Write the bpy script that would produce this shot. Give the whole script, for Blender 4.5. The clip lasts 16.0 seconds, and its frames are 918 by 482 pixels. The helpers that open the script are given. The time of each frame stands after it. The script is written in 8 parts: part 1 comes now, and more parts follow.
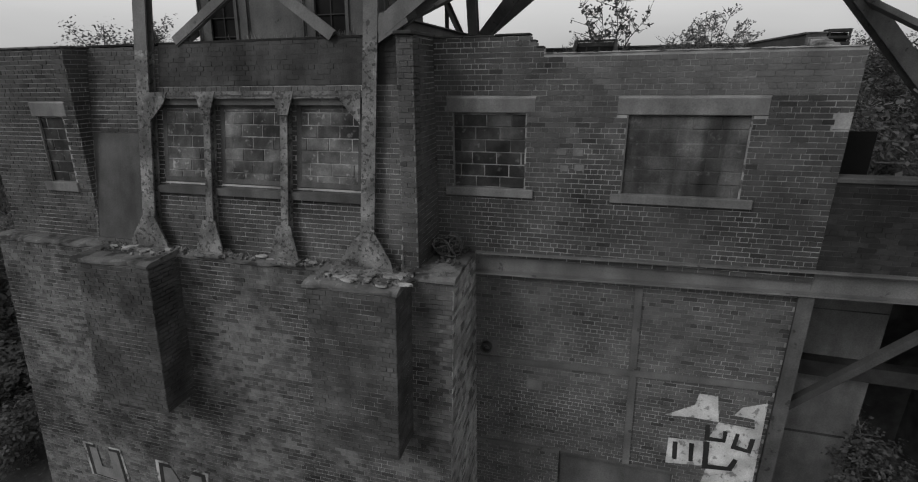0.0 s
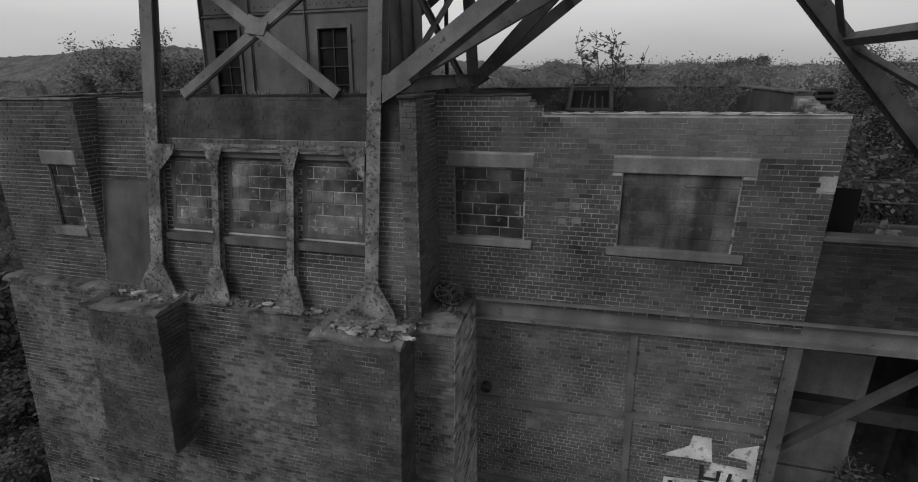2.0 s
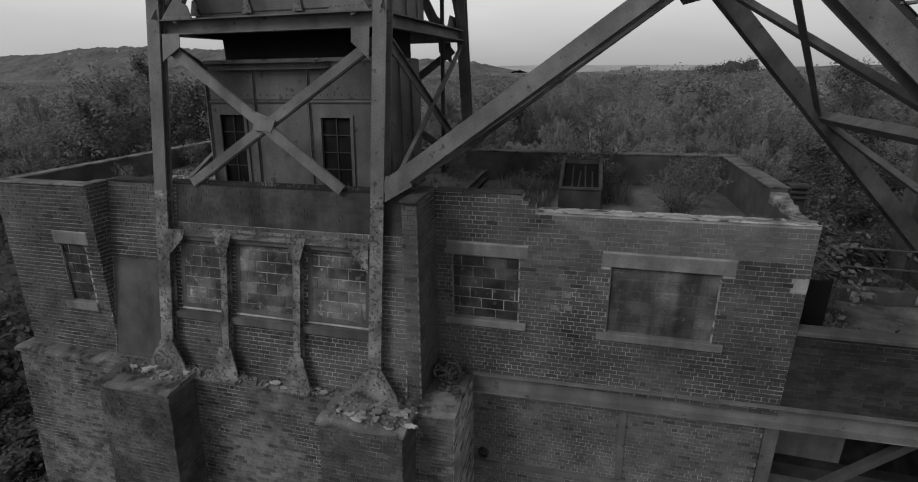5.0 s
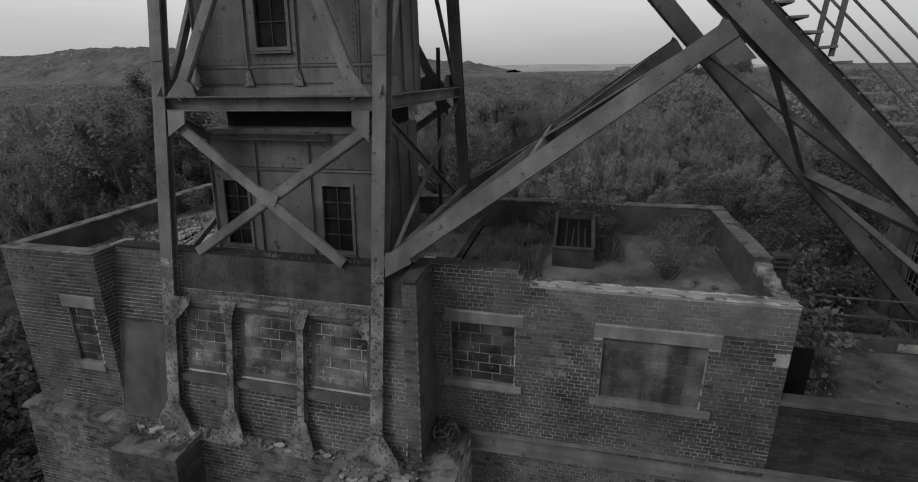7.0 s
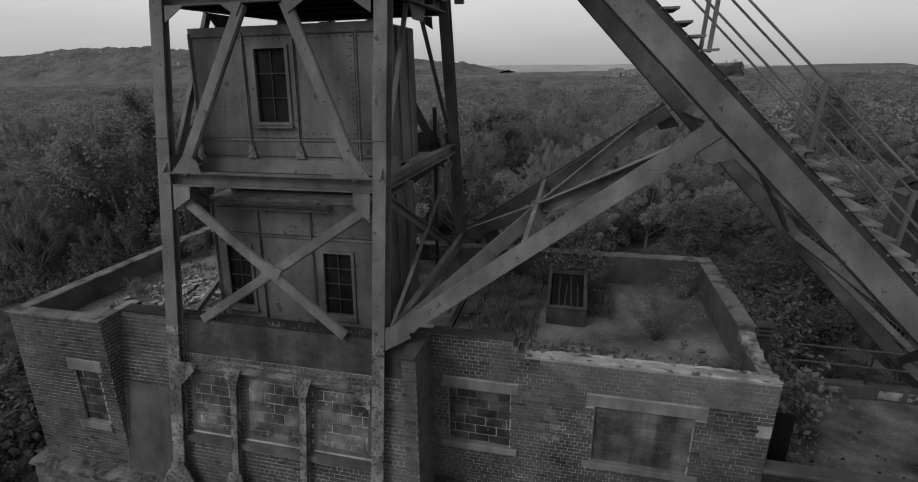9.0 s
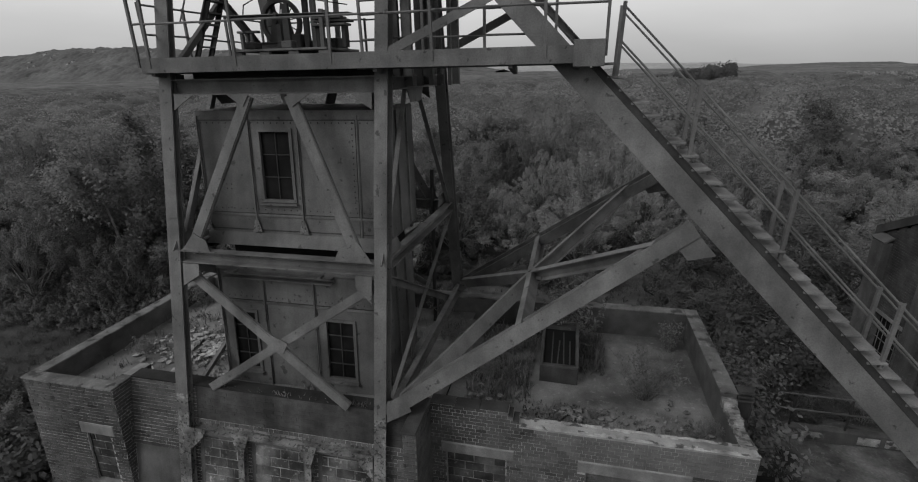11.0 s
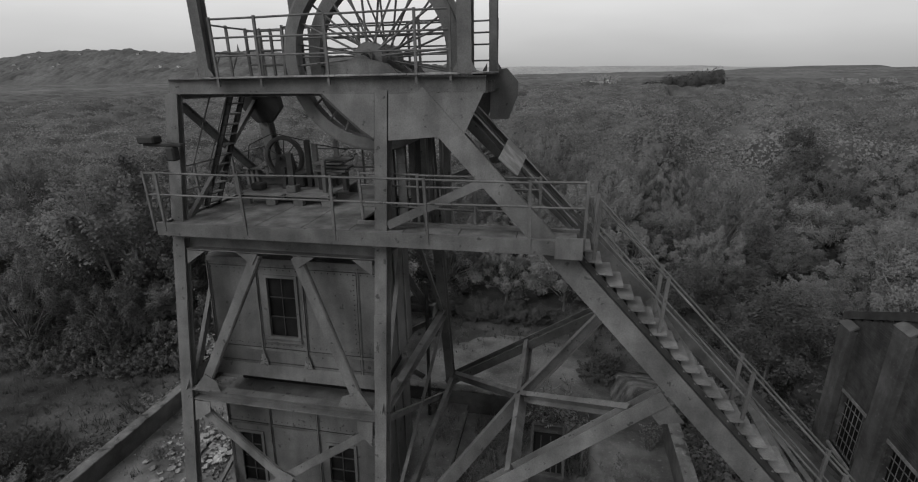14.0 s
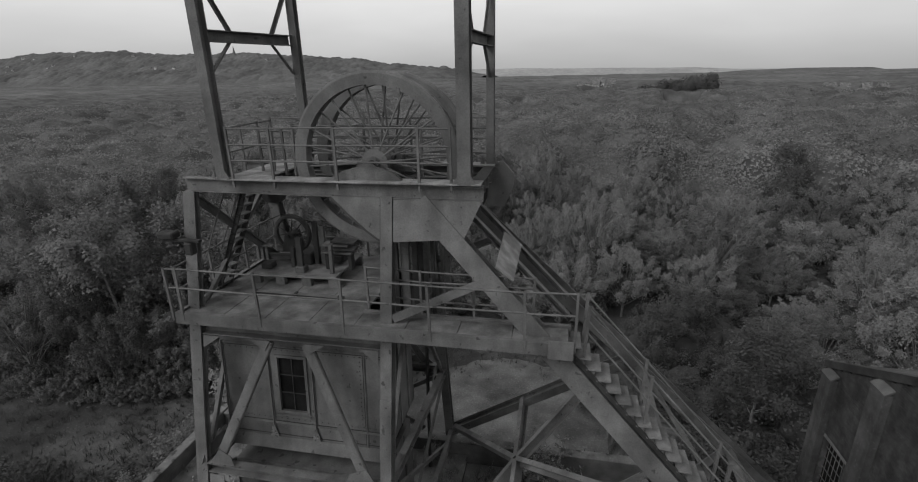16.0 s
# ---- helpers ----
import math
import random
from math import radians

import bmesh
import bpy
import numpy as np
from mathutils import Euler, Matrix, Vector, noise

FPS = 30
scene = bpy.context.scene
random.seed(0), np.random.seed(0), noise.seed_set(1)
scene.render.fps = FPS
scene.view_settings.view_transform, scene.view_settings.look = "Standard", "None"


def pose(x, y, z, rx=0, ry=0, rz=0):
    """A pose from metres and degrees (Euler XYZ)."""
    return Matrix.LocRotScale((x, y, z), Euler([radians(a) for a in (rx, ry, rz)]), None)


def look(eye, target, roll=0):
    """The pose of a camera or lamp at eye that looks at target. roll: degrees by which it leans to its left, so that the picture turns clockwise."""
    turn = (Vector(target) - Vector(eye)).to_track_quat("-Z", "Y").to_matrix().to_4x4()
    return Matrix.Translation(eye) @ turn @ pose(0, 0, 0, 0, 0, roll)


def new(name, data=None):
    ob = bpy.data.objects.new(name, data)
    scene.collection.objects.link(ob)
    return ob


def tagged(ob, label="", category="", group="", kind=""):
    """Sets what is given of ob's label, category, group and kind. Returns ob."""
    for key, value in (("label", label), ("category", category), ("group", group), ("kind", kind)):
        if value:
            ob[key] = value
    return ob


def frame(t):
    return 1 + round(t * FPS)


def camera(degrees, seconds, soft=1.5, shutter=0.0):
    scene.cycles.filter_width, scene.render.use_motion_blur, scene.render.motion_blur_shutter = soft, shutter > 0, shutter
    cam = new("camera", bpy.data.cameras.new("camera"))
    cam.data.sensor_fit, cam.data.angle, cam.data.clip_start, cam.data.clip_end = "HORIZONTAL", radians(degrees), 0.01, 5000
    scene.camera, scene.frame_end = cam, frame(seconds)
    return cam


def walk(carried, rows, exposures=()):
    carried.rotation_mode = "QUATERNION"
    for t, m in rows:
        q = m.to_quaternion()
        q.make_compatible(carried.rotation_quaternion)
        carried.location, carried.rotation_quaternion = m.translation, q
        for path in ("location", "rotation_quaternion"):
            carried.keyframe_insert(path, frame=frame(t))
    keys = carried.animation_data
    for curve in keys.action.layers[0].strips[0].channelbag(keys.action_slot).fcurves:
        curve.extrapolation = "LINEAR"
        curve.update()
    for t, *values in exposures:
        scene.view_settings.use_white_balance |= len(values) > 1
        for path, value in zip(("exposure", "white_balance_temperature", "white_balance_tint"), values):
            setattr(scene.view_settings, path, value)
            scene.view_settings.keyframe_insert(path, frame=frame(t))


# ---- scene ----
cam = camera(86.6, 16.0, soft=1.1)
PATH = [
    (0, (2.903, -8.699, 10.094), (2.383, -6.884, 9.434), -1.0),
    (0.5, (2.876, -8.7, 10.276), (2.36, -6.883, 9.619), -1.0),
    (1, (2.846, -8.698, 10.494), (2.336, -6.879, 9.839), -1.0),
    (1.5, (2.854, -8.691, 10.736), (2.344, -6.87, 10.085), -1.0),
    (2, (2.84, -8.69, 11.021), (2.331, -6.869, 10.369), -1.0),
    (2.5, (2.814, -8.702, 11.294), (2.31, -6.879, 10.644), -0.9),
    (3, (2.795, -8.714, 11.583), (2.295, -6.89, 10.932), -1.0),
    (3.5, (2.782, -8.713, 11.877), (2.286, -6.888, 11.226), -1.0),
    (4, (2.768, -8.711, 12.145), (2.277, -6.884, 11.497), -0.9),
    (6.5, (2.753, -8.56, 13.803), (2.284, -6.73, 13.147), -1.1),
    (7, (2.724, -8.545, 14.178), (2.259, -6.713, 13.524), -1.1),
    (7.5, (2.711, -8.5, 14.559), (2.251, -6.667, 13.905), -1.1),
    (8, (2.688, -8.464, 14.938), (2.234, -6.629, 14.284), -1.1),
    (8.5, (2.669, -8.448, 15.307), (2.221, -6.611, 14.653), -1.1),
    (9, (2.671, -8.433, 15.675), (2.228, -6.596, 15.021), -1.1),
    (11.5, (2.68, -8.367, 17.914), (2.258, -6.527, 17.256), -1.2),
    (12, (2.638, -8.3, 18.505), (2.223, -6.457, 17.847), -1.1),
    (12.5, (2.635, -8.277, 19.074), (2.228, -6.433, 18.415), -1.1),
    (13, (2.664, -8.243, 19.653), (2.258, -6.398, 18.996), -1.2),
    (13.5, (2.661, -8.212, 20.118), (2.261, -6.365, 19.464), -1.2),
    (14, (2.671, -8.189, 20.654), (2.277, -6.339, 20.003), -1.2),
    (14.5, (2.66, -8.183, 21.135), (2.267, -6.334, 20.482), -1.1),
    (15, (2.65, -8.186, 21.682), (2.262, -6.335, 21.032), -1.1),
    (15.5, (2.646, -8.185, 22.216), (2.26, -6.334, 21.565), -1.1),
    (16, (2.653, -8.252, 22.783), (2.273, -6.398, 22.137), -1.2),
]
walk(cam, [(t, look(eye, target, roll)) for t, eye, target, roll in PATH], [(0.0, 0.0), (9.0, 0.0), (12.0, 0.08), (16.0, 0.16)])

# ---- world and light: an even overcast sky ----
world = bpy.data.worlds.new("overcast_sky")
scene.world = world
world.use_nodes = True
wn, wl = world.node_tree.nodes, world.node_tree.links
wn.clear()
w_out = wn.new("ShaderNodeOutputWorld")
w_bg = wn.new("ShaderNodeBackground")
w_sky = wn.new("ShaderNodeTexSky")
w_sky.sky_type = "NISHITA"
w_sky.sun_disc = False
w_sky.sun_elevation = radians(40)
w_sky.sun_rotation = radians(218)
w_sky.dust_density = 4.0
w_bw = wn.new("ShaderNodeRGBToBW")
w_scale = wn.new("ShaderNodeMath")
w_scale.operation = "MULTIPLY"
w_scale.inputs[1].default_value = 0.05
w_tc = wn.new("ShaderNodeTexCoord")
w_sep = wn.new("ShaderNodeSeparateXYZ")
w_ramp = wn.new("ShaderNodeValToRGB")          # overcast: paler at the horizon, a heavier deck above
w_ramp.color_ramp.elements[0].position = 0.0
w_ramp.color_ramp.elements[0].color = (0.46, 0.46, 0.46, 1)
w_ramp.color_ramp.elements[1].position = 0.16
w_ramp.color_ramp.elements[1].color = (0.86, 0.86, 0.86, 1)
w_top = w_ramp.color_ramp.elements.new(0.55)
w_top.color = (0.46, 0.46, 0.46, 1)
w_noise = wn.new("ShaderNodeTexNoise")
w_noise.inputs["Scale"].default_value = 2.2
w_noise.inputs["Detail"].default_value = 4.0
w_map = wn.new("ShaderNodeMapping")
w_map.inputs["Scale"].default_value = (1, 1, 4.5)
w_nr = wn.new("ShaderNodeMapRange")
w_nr.inputs["From Min"].default_value = 0.3
w_nr.inputs["From Max"].default_value = 0.7
w_nr.inputs["To Min"].default_value = 0.92
w_nr.inputs["To Max"].default_value = 1.08
w_mul = wn.new("ShaderNodeMath")
w_mul.operation = "MULTIPLY"
w_mix = wn.new("ShaderNodeMix")
w_mix.data_type = "FLOAT"
w_mix.inputs[0].default_value = 0.85
wl.new(w_tc.outputs["Generated"], w_sep.inputs[0])
wl.new(w_sep.outputs["Z"], w_ramp.inputs[0])
wl.new(w_tc.outputs["Generated"], w_map.inputs[0])
wl.new(w_map.outputs[0], w_noise.inputs["Vector"])
wl.new(w_noise.outputs["Fac"], w_nr.inputs["Value"])
wl.new(w_ramp.outputs["Color"], w_mul.inputs[0])
wl.new(w_nr.outputs[0], w_mul.inputs[1])
wl.new(w_sky.outputs[0], w_bw.inputs[0])
wl.new(w_bw.outputs[0], w_scale.inputs[0])
wl.new(w_scale.outputs[0], w_mix.inputs[2])
wl.new(w_mul.outputs[0], w_mix.inputs[3])
wl.new(w_mix.outputs[0], w_bg.inputs["Color"])
w_bg.inputs["Strength"].default_value = 1.0
wl.new(w_bg.outputs[0], w_out.inputs["Surface"])

sun_data = bpy.data.lights.new("sun", "SUN")
sun_data.energy = 1.3
sun_data.angle = radians(28)
sun = new("sun", sun_data)
sun.matrix_world = look((-36, -46, 56), (0, 0, 8))


# ---- materials ----
def mat(name, lo, hi, rough=0.9, scale=3.0, fine=40.0, bump=0.15, metal=0.0, stain=0.35, stain_scale=0.5, rand="", spread=0.25, streak=0.0, fleck=0.0, dark_part=0.0, blotch=None, leafy=False, wash=None):
    """A grey weathered surface: two scales of variation, large stains, optional vertical streaks and flecks, fine relief."""
    m = bpy.data.materials.new(name)
    m.use_nodes = True
    n, l = m.node_tree.nodes, m.node_tree.links
    b = n["Principled BSDF"]
    b.inputs["Roughness"].default_value = rough
    b.inputs["Metallic"].default_value = metal
    b.inputs["Specular IOR Level"].default_value = 0.2
    geo = n.new("ShaderNodeNewGeometry")

    def noise_node(sc, detail, stretch=None):
        t = n.new("ShaderNodeTexNoise")
        t.inputs["Scale"].default_value = sc
        t.inputs["Detail"].default_value = detail
        if stretch:
            mp = n.new("ShaderNodeMapping")
            mp.inputs["Scale"].default_value = stretch
            l.new(geo.outputs["Position"], mp.inputs[0])
            l.new(mp.outputs[0], t.inputs["Vector"])
        else:
            l.new(geo.outputs["Position"], t.inputs["Vector"])
        return t.outputs["Fac"]

    def math_node(op, a, b2):
        t = n.new("ShaderNodeMath")
        t.operation = op
        for k, v in enumerate((a, b2)):
            if isinstance(v, (int, float)):
                t.inputs[k].default_value = v
            else:
                l.new(v, t.inputs[k])
        return t.outputs[0]

    def span(v, f0, f1, t0, t1):
        t = n.new("ShaderNodeMapRange")
        for key, val in (("From Min", f0), ("From Max", f1), ("To Min", t0), ("To Max", t1)):
            t.inputs[key].default_value = val
        l.new(v, t.inputs["Value"])
        return t.outputs[0]

    grain = noise_node(fine, 3)
    value = span(noise_node(scale, 5), 0.3, 0.7, lo, hi)
    value = math_node("MULTIPLY", value, span(grain, 0.3, 0.7, 0.85, 1.15))
    if stain:
        value = math_node("MULTIPLY", value, span(noise_node(stain_scale, 6), 0.38, 0.62, 1 - stain, 1 + stain * 0.5))
    if streak:
        value = math_node("MULTIPLY", value, span(noise_node(2.5, 4, (1, 1, 0.12)), 0.35, 0.65, 1 - streak, 1 + streak * 0.4))
    if fleck:
        value = math_node("ADD", value, span(noise_node(9, 6), 0.6, 0.72, 0.0, fleck))
    if rand == "island":
        value = math_node("MULTIPLY", value, span(geo.outputs["Random Per Island"], 0, 1, 1 - spread, 1 + spread))
    if rand == "object":
        info = n.new("ShaderNodeObjectInfo")
        value = math_node("MULTIPLY", value, span(info.outputs["Random"], 0, 1, 1 - spread, 1 + spread))
    if dark_part:
        pick = geo.outputs["Random Per Island"] if rand == "island" else info.outputs["Random"]
        value = math_node("MULTIPLY", value, span(pick, dark_part, dark_part + 0.02, 0.68, 1.0))
    if blotch:
        value = math_node("MULTIPLY", value, span(noise_node(blotch[0], 6), blotch[1], blotch[1] + 0.05, blotch[2], 1.0))
    if wash:
        # a worn coat of limewash with a ragged upper edge
        sep = n.new("ShaderNodeSeparateXYZ")
        l.new(geo.outputs["Position"], sep.inputs[0])
        edge = math_node("ADD", sep.outputs["Z"], span(noise_node(0.7, 5), 0.3, 0.7, -1.1, 1.1))
        coat = math_node("MULTIPLY", span(edge, wash[1] - 0.3, wash[1] + 0.5, 1.0, 0.0), span(noise_node(0.55, 9), 0.40, 0.56, 0.0, 1.0))
        coat = math_node("MULTIPLY", coat, span(noise_node(4.5, 8), 0.36, 0.56, 0.15, 1.0))
        if rand:
            coat = math_node("MULTIPLY", coat, span(geo.outputs["Random Per Island"] if rand == "island" else info.outputs["Random"], 0.2, 0.8, 0.35, 1.0))
        coat = math_node("MULTIPLY", coat, wash[2])
        value = math_node("ADD", math_node("MULTIPLY", value, math_node("SUBTRACT", 1.0, coat)), math_node("MULTIPLY", coat, span(grain, 0.3, 0.7, wash[0] * 0.85, wash[0] * 1.15)))
    mixc = n.new("ShaderNodeCombineColor")
    for key in ("Red", "Green", "Blue"):
        l.new(value, mixc.inputs[key])
    l.new(mixc.outputs[0], b.inputs["Base Color"])
    bp = n.new("ShaderNodeBump")
    bp.inputs["Strength"].default_value = bump
    bp.inputs["Distance"].default_value = 0.02
    l.new(grain, bp.inputs["Height"])
    l.new(bp.outputs[0], b.inputs["Normal"])
    if leafy:
        tr = n.new("ShaderNodeBsdfTranslucent")
        ms = n.new("ShaderNodeMixShader")
        ms.inputs[0].default_value = 0.35
        l.new(mixc.outputs[0], tr.inputs["Color"])
        l.new(b.outputs[0], ms.inputs[1])
        l.new(tr.outputs[0], ms.inputs[2])
        l.new(ms.outputs[0], n["Material Output"].inputs["Surface"])
    return m


M_BRICK = mat("brick", 0.064, 0.098, rand="island", spread=0.17, stain=0.42, stain_scale=0.6, bump=0.35, dark_part=0.03)
M_BRICK_ONE = mat("brick_single", 0.064, 0.098, rand="object", spread=0.17, stain=0.42, stain_scale=0.6, bump=0.35, dark_part=0.03)
M_BRICK_LOW = mat("infill_brick", 0.082, 0.122, rand="island", spread=0.2, stain=0.26, stain_scale=0.6, bump=0.35, dark_part=0.05)
M_BRICK_LOW_ONE = mat("infill_brick_single", 0.082, 0.122, rand="object", spread=0.2, stain=0.26, stain_scale=0.6, bump=0.35, dark_part=0.05)
M_BRICK_PALE = mat("washed_brick", 0.105, 0.145, rand="island", spread=0.12, stain=0.2, bump=0.25)
M_BRICK_SOOT = mat("sooty_brick", 0.02, 0.038, rand="island", spread=0.3, stain=0.4, bump=0.3)
M_SOOT_MORTAR = mat("sooty_mortar", 0.045, 0.09, stain=0.4, stain_scale=1.5, fleck=0.05)
M_MORTAR = mat("mortar", 0.24, 0.38, stain=0.42, stain_scale=0.8, fine=60, bump=0.3)
WASH = (0.19, 5.6, 0.75)
M_OLD = mat("old_brick", 0.05, 0.105, rand="island", spread=0.24, stain=0.45, stain_scale=0.55, bump=0.4, fleck=0.05, dark_part=0.14, wash=WASH)
M_OLD_ONE = mat("old_brick_single", 0.05, 0.105, rand="object", spread=0.24, stain=0.45, stain_scale=0.55, bump=0.4, fleck=0.05, dark_part=0.14, wash=WASH)
M_OLD_MORTAR = mat("old_mortar", 0.15, 0.32, stain=0.5, stain_scale=0.7, fine=60, bump=0.3, wash=WASH)
M_BUTT = mat("sooty_old_brick", 0.052, 0.096, rand="island", spread=0.22, stain=0.4, stain_scale=0.8, bump=0.4, fleck=0.03)
M_BUTT_ONE = mat("sooty_old_brick_single", 0.052, 0.096, rand="object", spread=0.22, stain=0.4, stain_scale=0.8, bump=0.4, fleck=0.03)
M_BUTT_MORTAR = mat("sooty_old_mortar", 0.09, 0.24, stain=0.6, stain_scale=0.9, fine=60, bump=0.3)
# rough brick for the base's side, lightened to make up for missing side light
M_FLAKED_LIT = mat("lightened_flaked_brick", 0.22, 0.36, rand="island", spread=0.35, stain=0.4, stain_scale=0.9, bump=0.5, fleck=0.1, dark_part=0.2)
M_SOOTY_BRICK = mat("sooty_course", 0.045, 0.072, rand="island", spread=0.12, stain=0.35, stain_scale=0.9, streak=0.3, bump=0.3)
M_SHADED_WALL = mat("smooth_cement_face", 0.125, 0.165, stain=0.3, stain_scale=0.5, streak=0.25, bump=0.2)
M_HALL = mat("hall_render", 0.06, 0.085, stain=0.35, stain_scale=0.6, streak=0.3, bump=0.3, fleck=0.03)
M_BLOCK = mat("concrete_block", 0.06, 0.15, rand="object", spread=0.35, stain=0.55, stain_scale=1.6, streak=0.4, bump=0.3, fleck=0.14)
M_LIME = mat("lime_mortar", 0.12, 0.28, stain=0.6, stain_scale=1.5, fine=60, bump=0.3)
M_STONE = mat("lintel_stone", 0.15, 0.21, stain=0.25, stain_scale=0.8, streak=0.3, bump=0.25)
M_CONCRETE = mat("concrete", 0.09, 0.17, stain=0.45, stain_scale=1.1, bump=0.4, fleck=0.08, blotch=(3.0, 0.38, 0.5))
M_COPING = mat("limed_coping", 0.2, 0.45, stain=0.4, stain_scale=2.0, bump=0.5, fleck=0.15, blotch=(4.0, 0.42, 0.35))
M_LIMED = mat("weathered_lime", 0.12, 0.25, stain=0.5, stain_scale=3.0, scale=5.0, bump=0.6, fleck=0.12, blotch=(7.0, 0.42, 0.45))
M_RENDER = mat("cement_render", 0.085, 0.115, stain=0.3, streak=0.3, bump=0.2)
M_SOOTY = mat("sooty_render", 0.05, 0.075, stain=0.35, stain_scale=0.9, streak=0.3, bump=0.3)
M_BLOCK_DARK = mat("dark_block", 0.028, 0.075, rand="object", spread=0.4, stain=0.5, stain_scale=1.6, streak=0.4, bump=0.3, fleck=0.08)
M_BED = mat("grey_bed_mortar", 0.09, 0.15, stain=0.5, stain_scale=1.3, streak=0.5, bump=0.3)
M_BEAM = mat("pale_painted_beam", 0.135, 0.165, rough=0.6, stain=0.25, stain_scale=0.9, streak=0.2, bump=0.12, blotch=(6.0, 0.29, 0.5))
M_DIRT = mat("trodden_dirt", 0.045, 0.19, scale=1.3, fine=14, stain=0.6, stain_scale=0.5, bump=0.8, fleck=0.08)
M_BLOCK_WASH = mat("washed_block", 0.075, 0.125, rand="object", spread=0.12, stain=0.55, stain_scale=1.3, streak=0.55, bump=0.3, fleck=0.05)
M_ROOF = mat("roof_felt", 0.12, 0.21, stain=0.45, stain_scale=0.7, scale=2.0, bump=0.5, fleck=0.08)
M_STEEL = mat("painted_steel", 0.112, 0.152, rough=0.6, stain=0.28, stain_scale=0.8, streak=0.22, bump=0.12, blotch=(7.0, 0.3, 0.45))
M_STEEL_B = mat("flaking_steel", 0.12, 0.21, rough=0.75, stain=0.45, stain_scale=2.5, streak=0.25, bump=0.5, fleck=0.1, blotch=(15.0, 0.405, 0.4))
M_COLUMN = mat("dull_column_paint", 0.07, 0.1, rough=0.65, stain=0.3, stain_scale=0.9, streak=0.3, bump=0.12, blotch=(6.0, 0.33, 0.5))
M_BAR = mat("dull_bar", 0.045, 0.07, rough=0.7, stain=0.3)
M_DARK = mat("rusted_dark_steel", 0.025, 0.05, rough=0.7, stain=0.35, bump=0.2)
M_SHEET = mat("clad_sheet", 0.105, 0.138, rough=0.6, stain=0.25, stain_scale=0.7, streak=0.22, bump=0.1, blotch=(5.0, 0.31, 0.5))
M_PLANK = mat("deck_plate", 0.10, 0.19, rough=0.8, stain=0.45, stain_scale=1.2, bump=0.25)
M_DUSTY = mat("dusty_floor_plate", 0.19, 0.28, rough=0.85, stain=0.3, stain_scale=1.5, bump=0.25, fleck=0.05)
# near-black colour that paints the dark of unlit openings; also on the door leaf
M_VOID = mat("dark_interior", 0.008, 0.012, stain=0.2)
# dark wall colour that carries the gloom of the passage
M_PASSAGE = mat("unlit_passage_wall", 0.03, 0.07, stain=0.4, stain_scale=0.8, bump=0.3)
M_GLASS = mat("dirty_glass", 0.003, 0.009, rough=0.75, stain=0.4, stain_scale=3)
M_WHITE = mat("white_paint", 0.45, 0.62, rough=0.7, stain=0.3, stain_scale=2.0, bump=0.2, blotch=(8.0, 0.36, 0.5))
M_BLACK = mat("black_paint", 0.02, 0.04, rough=0.7, stain=0.2)
M_GREYPAINT = mat("grey_paint", 0.13, 0.2, rough=0.7, stain=0.3)
M_SOIL = mat("soil", 0.045, 0.10, scale=0.6, fine=9, stain=0.5, stain_scale=0.12, bump=0.8, fleck=0.05)
M_LEAF = [mat("leaves", 0.14, 0.215, rough=0.7, rand="island", spread=0.16, stain=0.0, scale=0.4, bump=0.0, leafy=True),
          mat("pale_leaves", 0.215, 0.3, rough=0.7, rand="island", spread=0.14, stain=0.0, scale=0.4, bump=0.0, leafy=True),
          mat("dark_leaves", 0.09, 0.13, rough=0.7, rand="island", spread=0.18, stain=0.0, scale=0.4, bump=0.0, leafy=True)]
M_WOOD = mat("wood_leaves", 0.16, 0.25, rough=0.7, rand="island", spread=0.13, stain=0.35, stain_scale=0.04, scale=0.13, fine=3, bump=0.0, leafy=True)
M_BARK = mat("bark", 0.10, 0.2, fine=20, bump=0.4)
M_YARD = mat("bare_yard", 0.085, 0.15, scale=0.8, fine=9, stain=0.45, stain_scale=0.25, bump=0.6, fleck=0.04)
M_GRASS_DARK = mat("dull_grass", 0.06, 0.13, rand="island", spread=0.4, stain=0.4, stain_scale=0.3, bump=0.0, leafy=True)
M_GRASS = mat("dry_grass", 0.12, 0.24, rand="island", spread=0.4, stain=0.35, stain_scale=0.4, bump=0.0, leafy=True)
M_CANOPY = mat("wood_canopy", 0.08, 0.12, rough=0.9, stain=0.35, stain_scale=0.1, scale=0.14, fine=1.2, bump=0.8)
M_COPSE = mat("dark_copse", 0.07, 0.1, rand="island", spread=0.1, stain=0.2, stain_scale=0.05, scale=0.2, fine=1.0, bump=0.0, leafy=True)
# the far half of the wood: distance haze is mixed into this paler colour
M_CANOPY_HAZED = mat("haze_paled_canopy", 0.095, 0.15, rough=0.9, stain=0.3, stain_scale=0.006, scale=0.03, fine=0.3, bump=0.4)
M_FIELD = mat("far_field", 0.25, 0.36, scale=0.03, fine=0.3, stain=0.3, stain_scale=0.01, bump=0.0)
# haze is put into the colour of the farthest ridge
M_HORIZON_HAZED = mat("haze_paled_horizon", 0.30, 0.36, stain=0.12, stain_scale=0.004, scale=0.01, fine=0.05, bump=0.0)
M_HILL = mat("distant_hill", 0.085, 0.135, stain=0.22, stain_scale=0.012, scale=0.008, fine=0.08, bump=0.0)


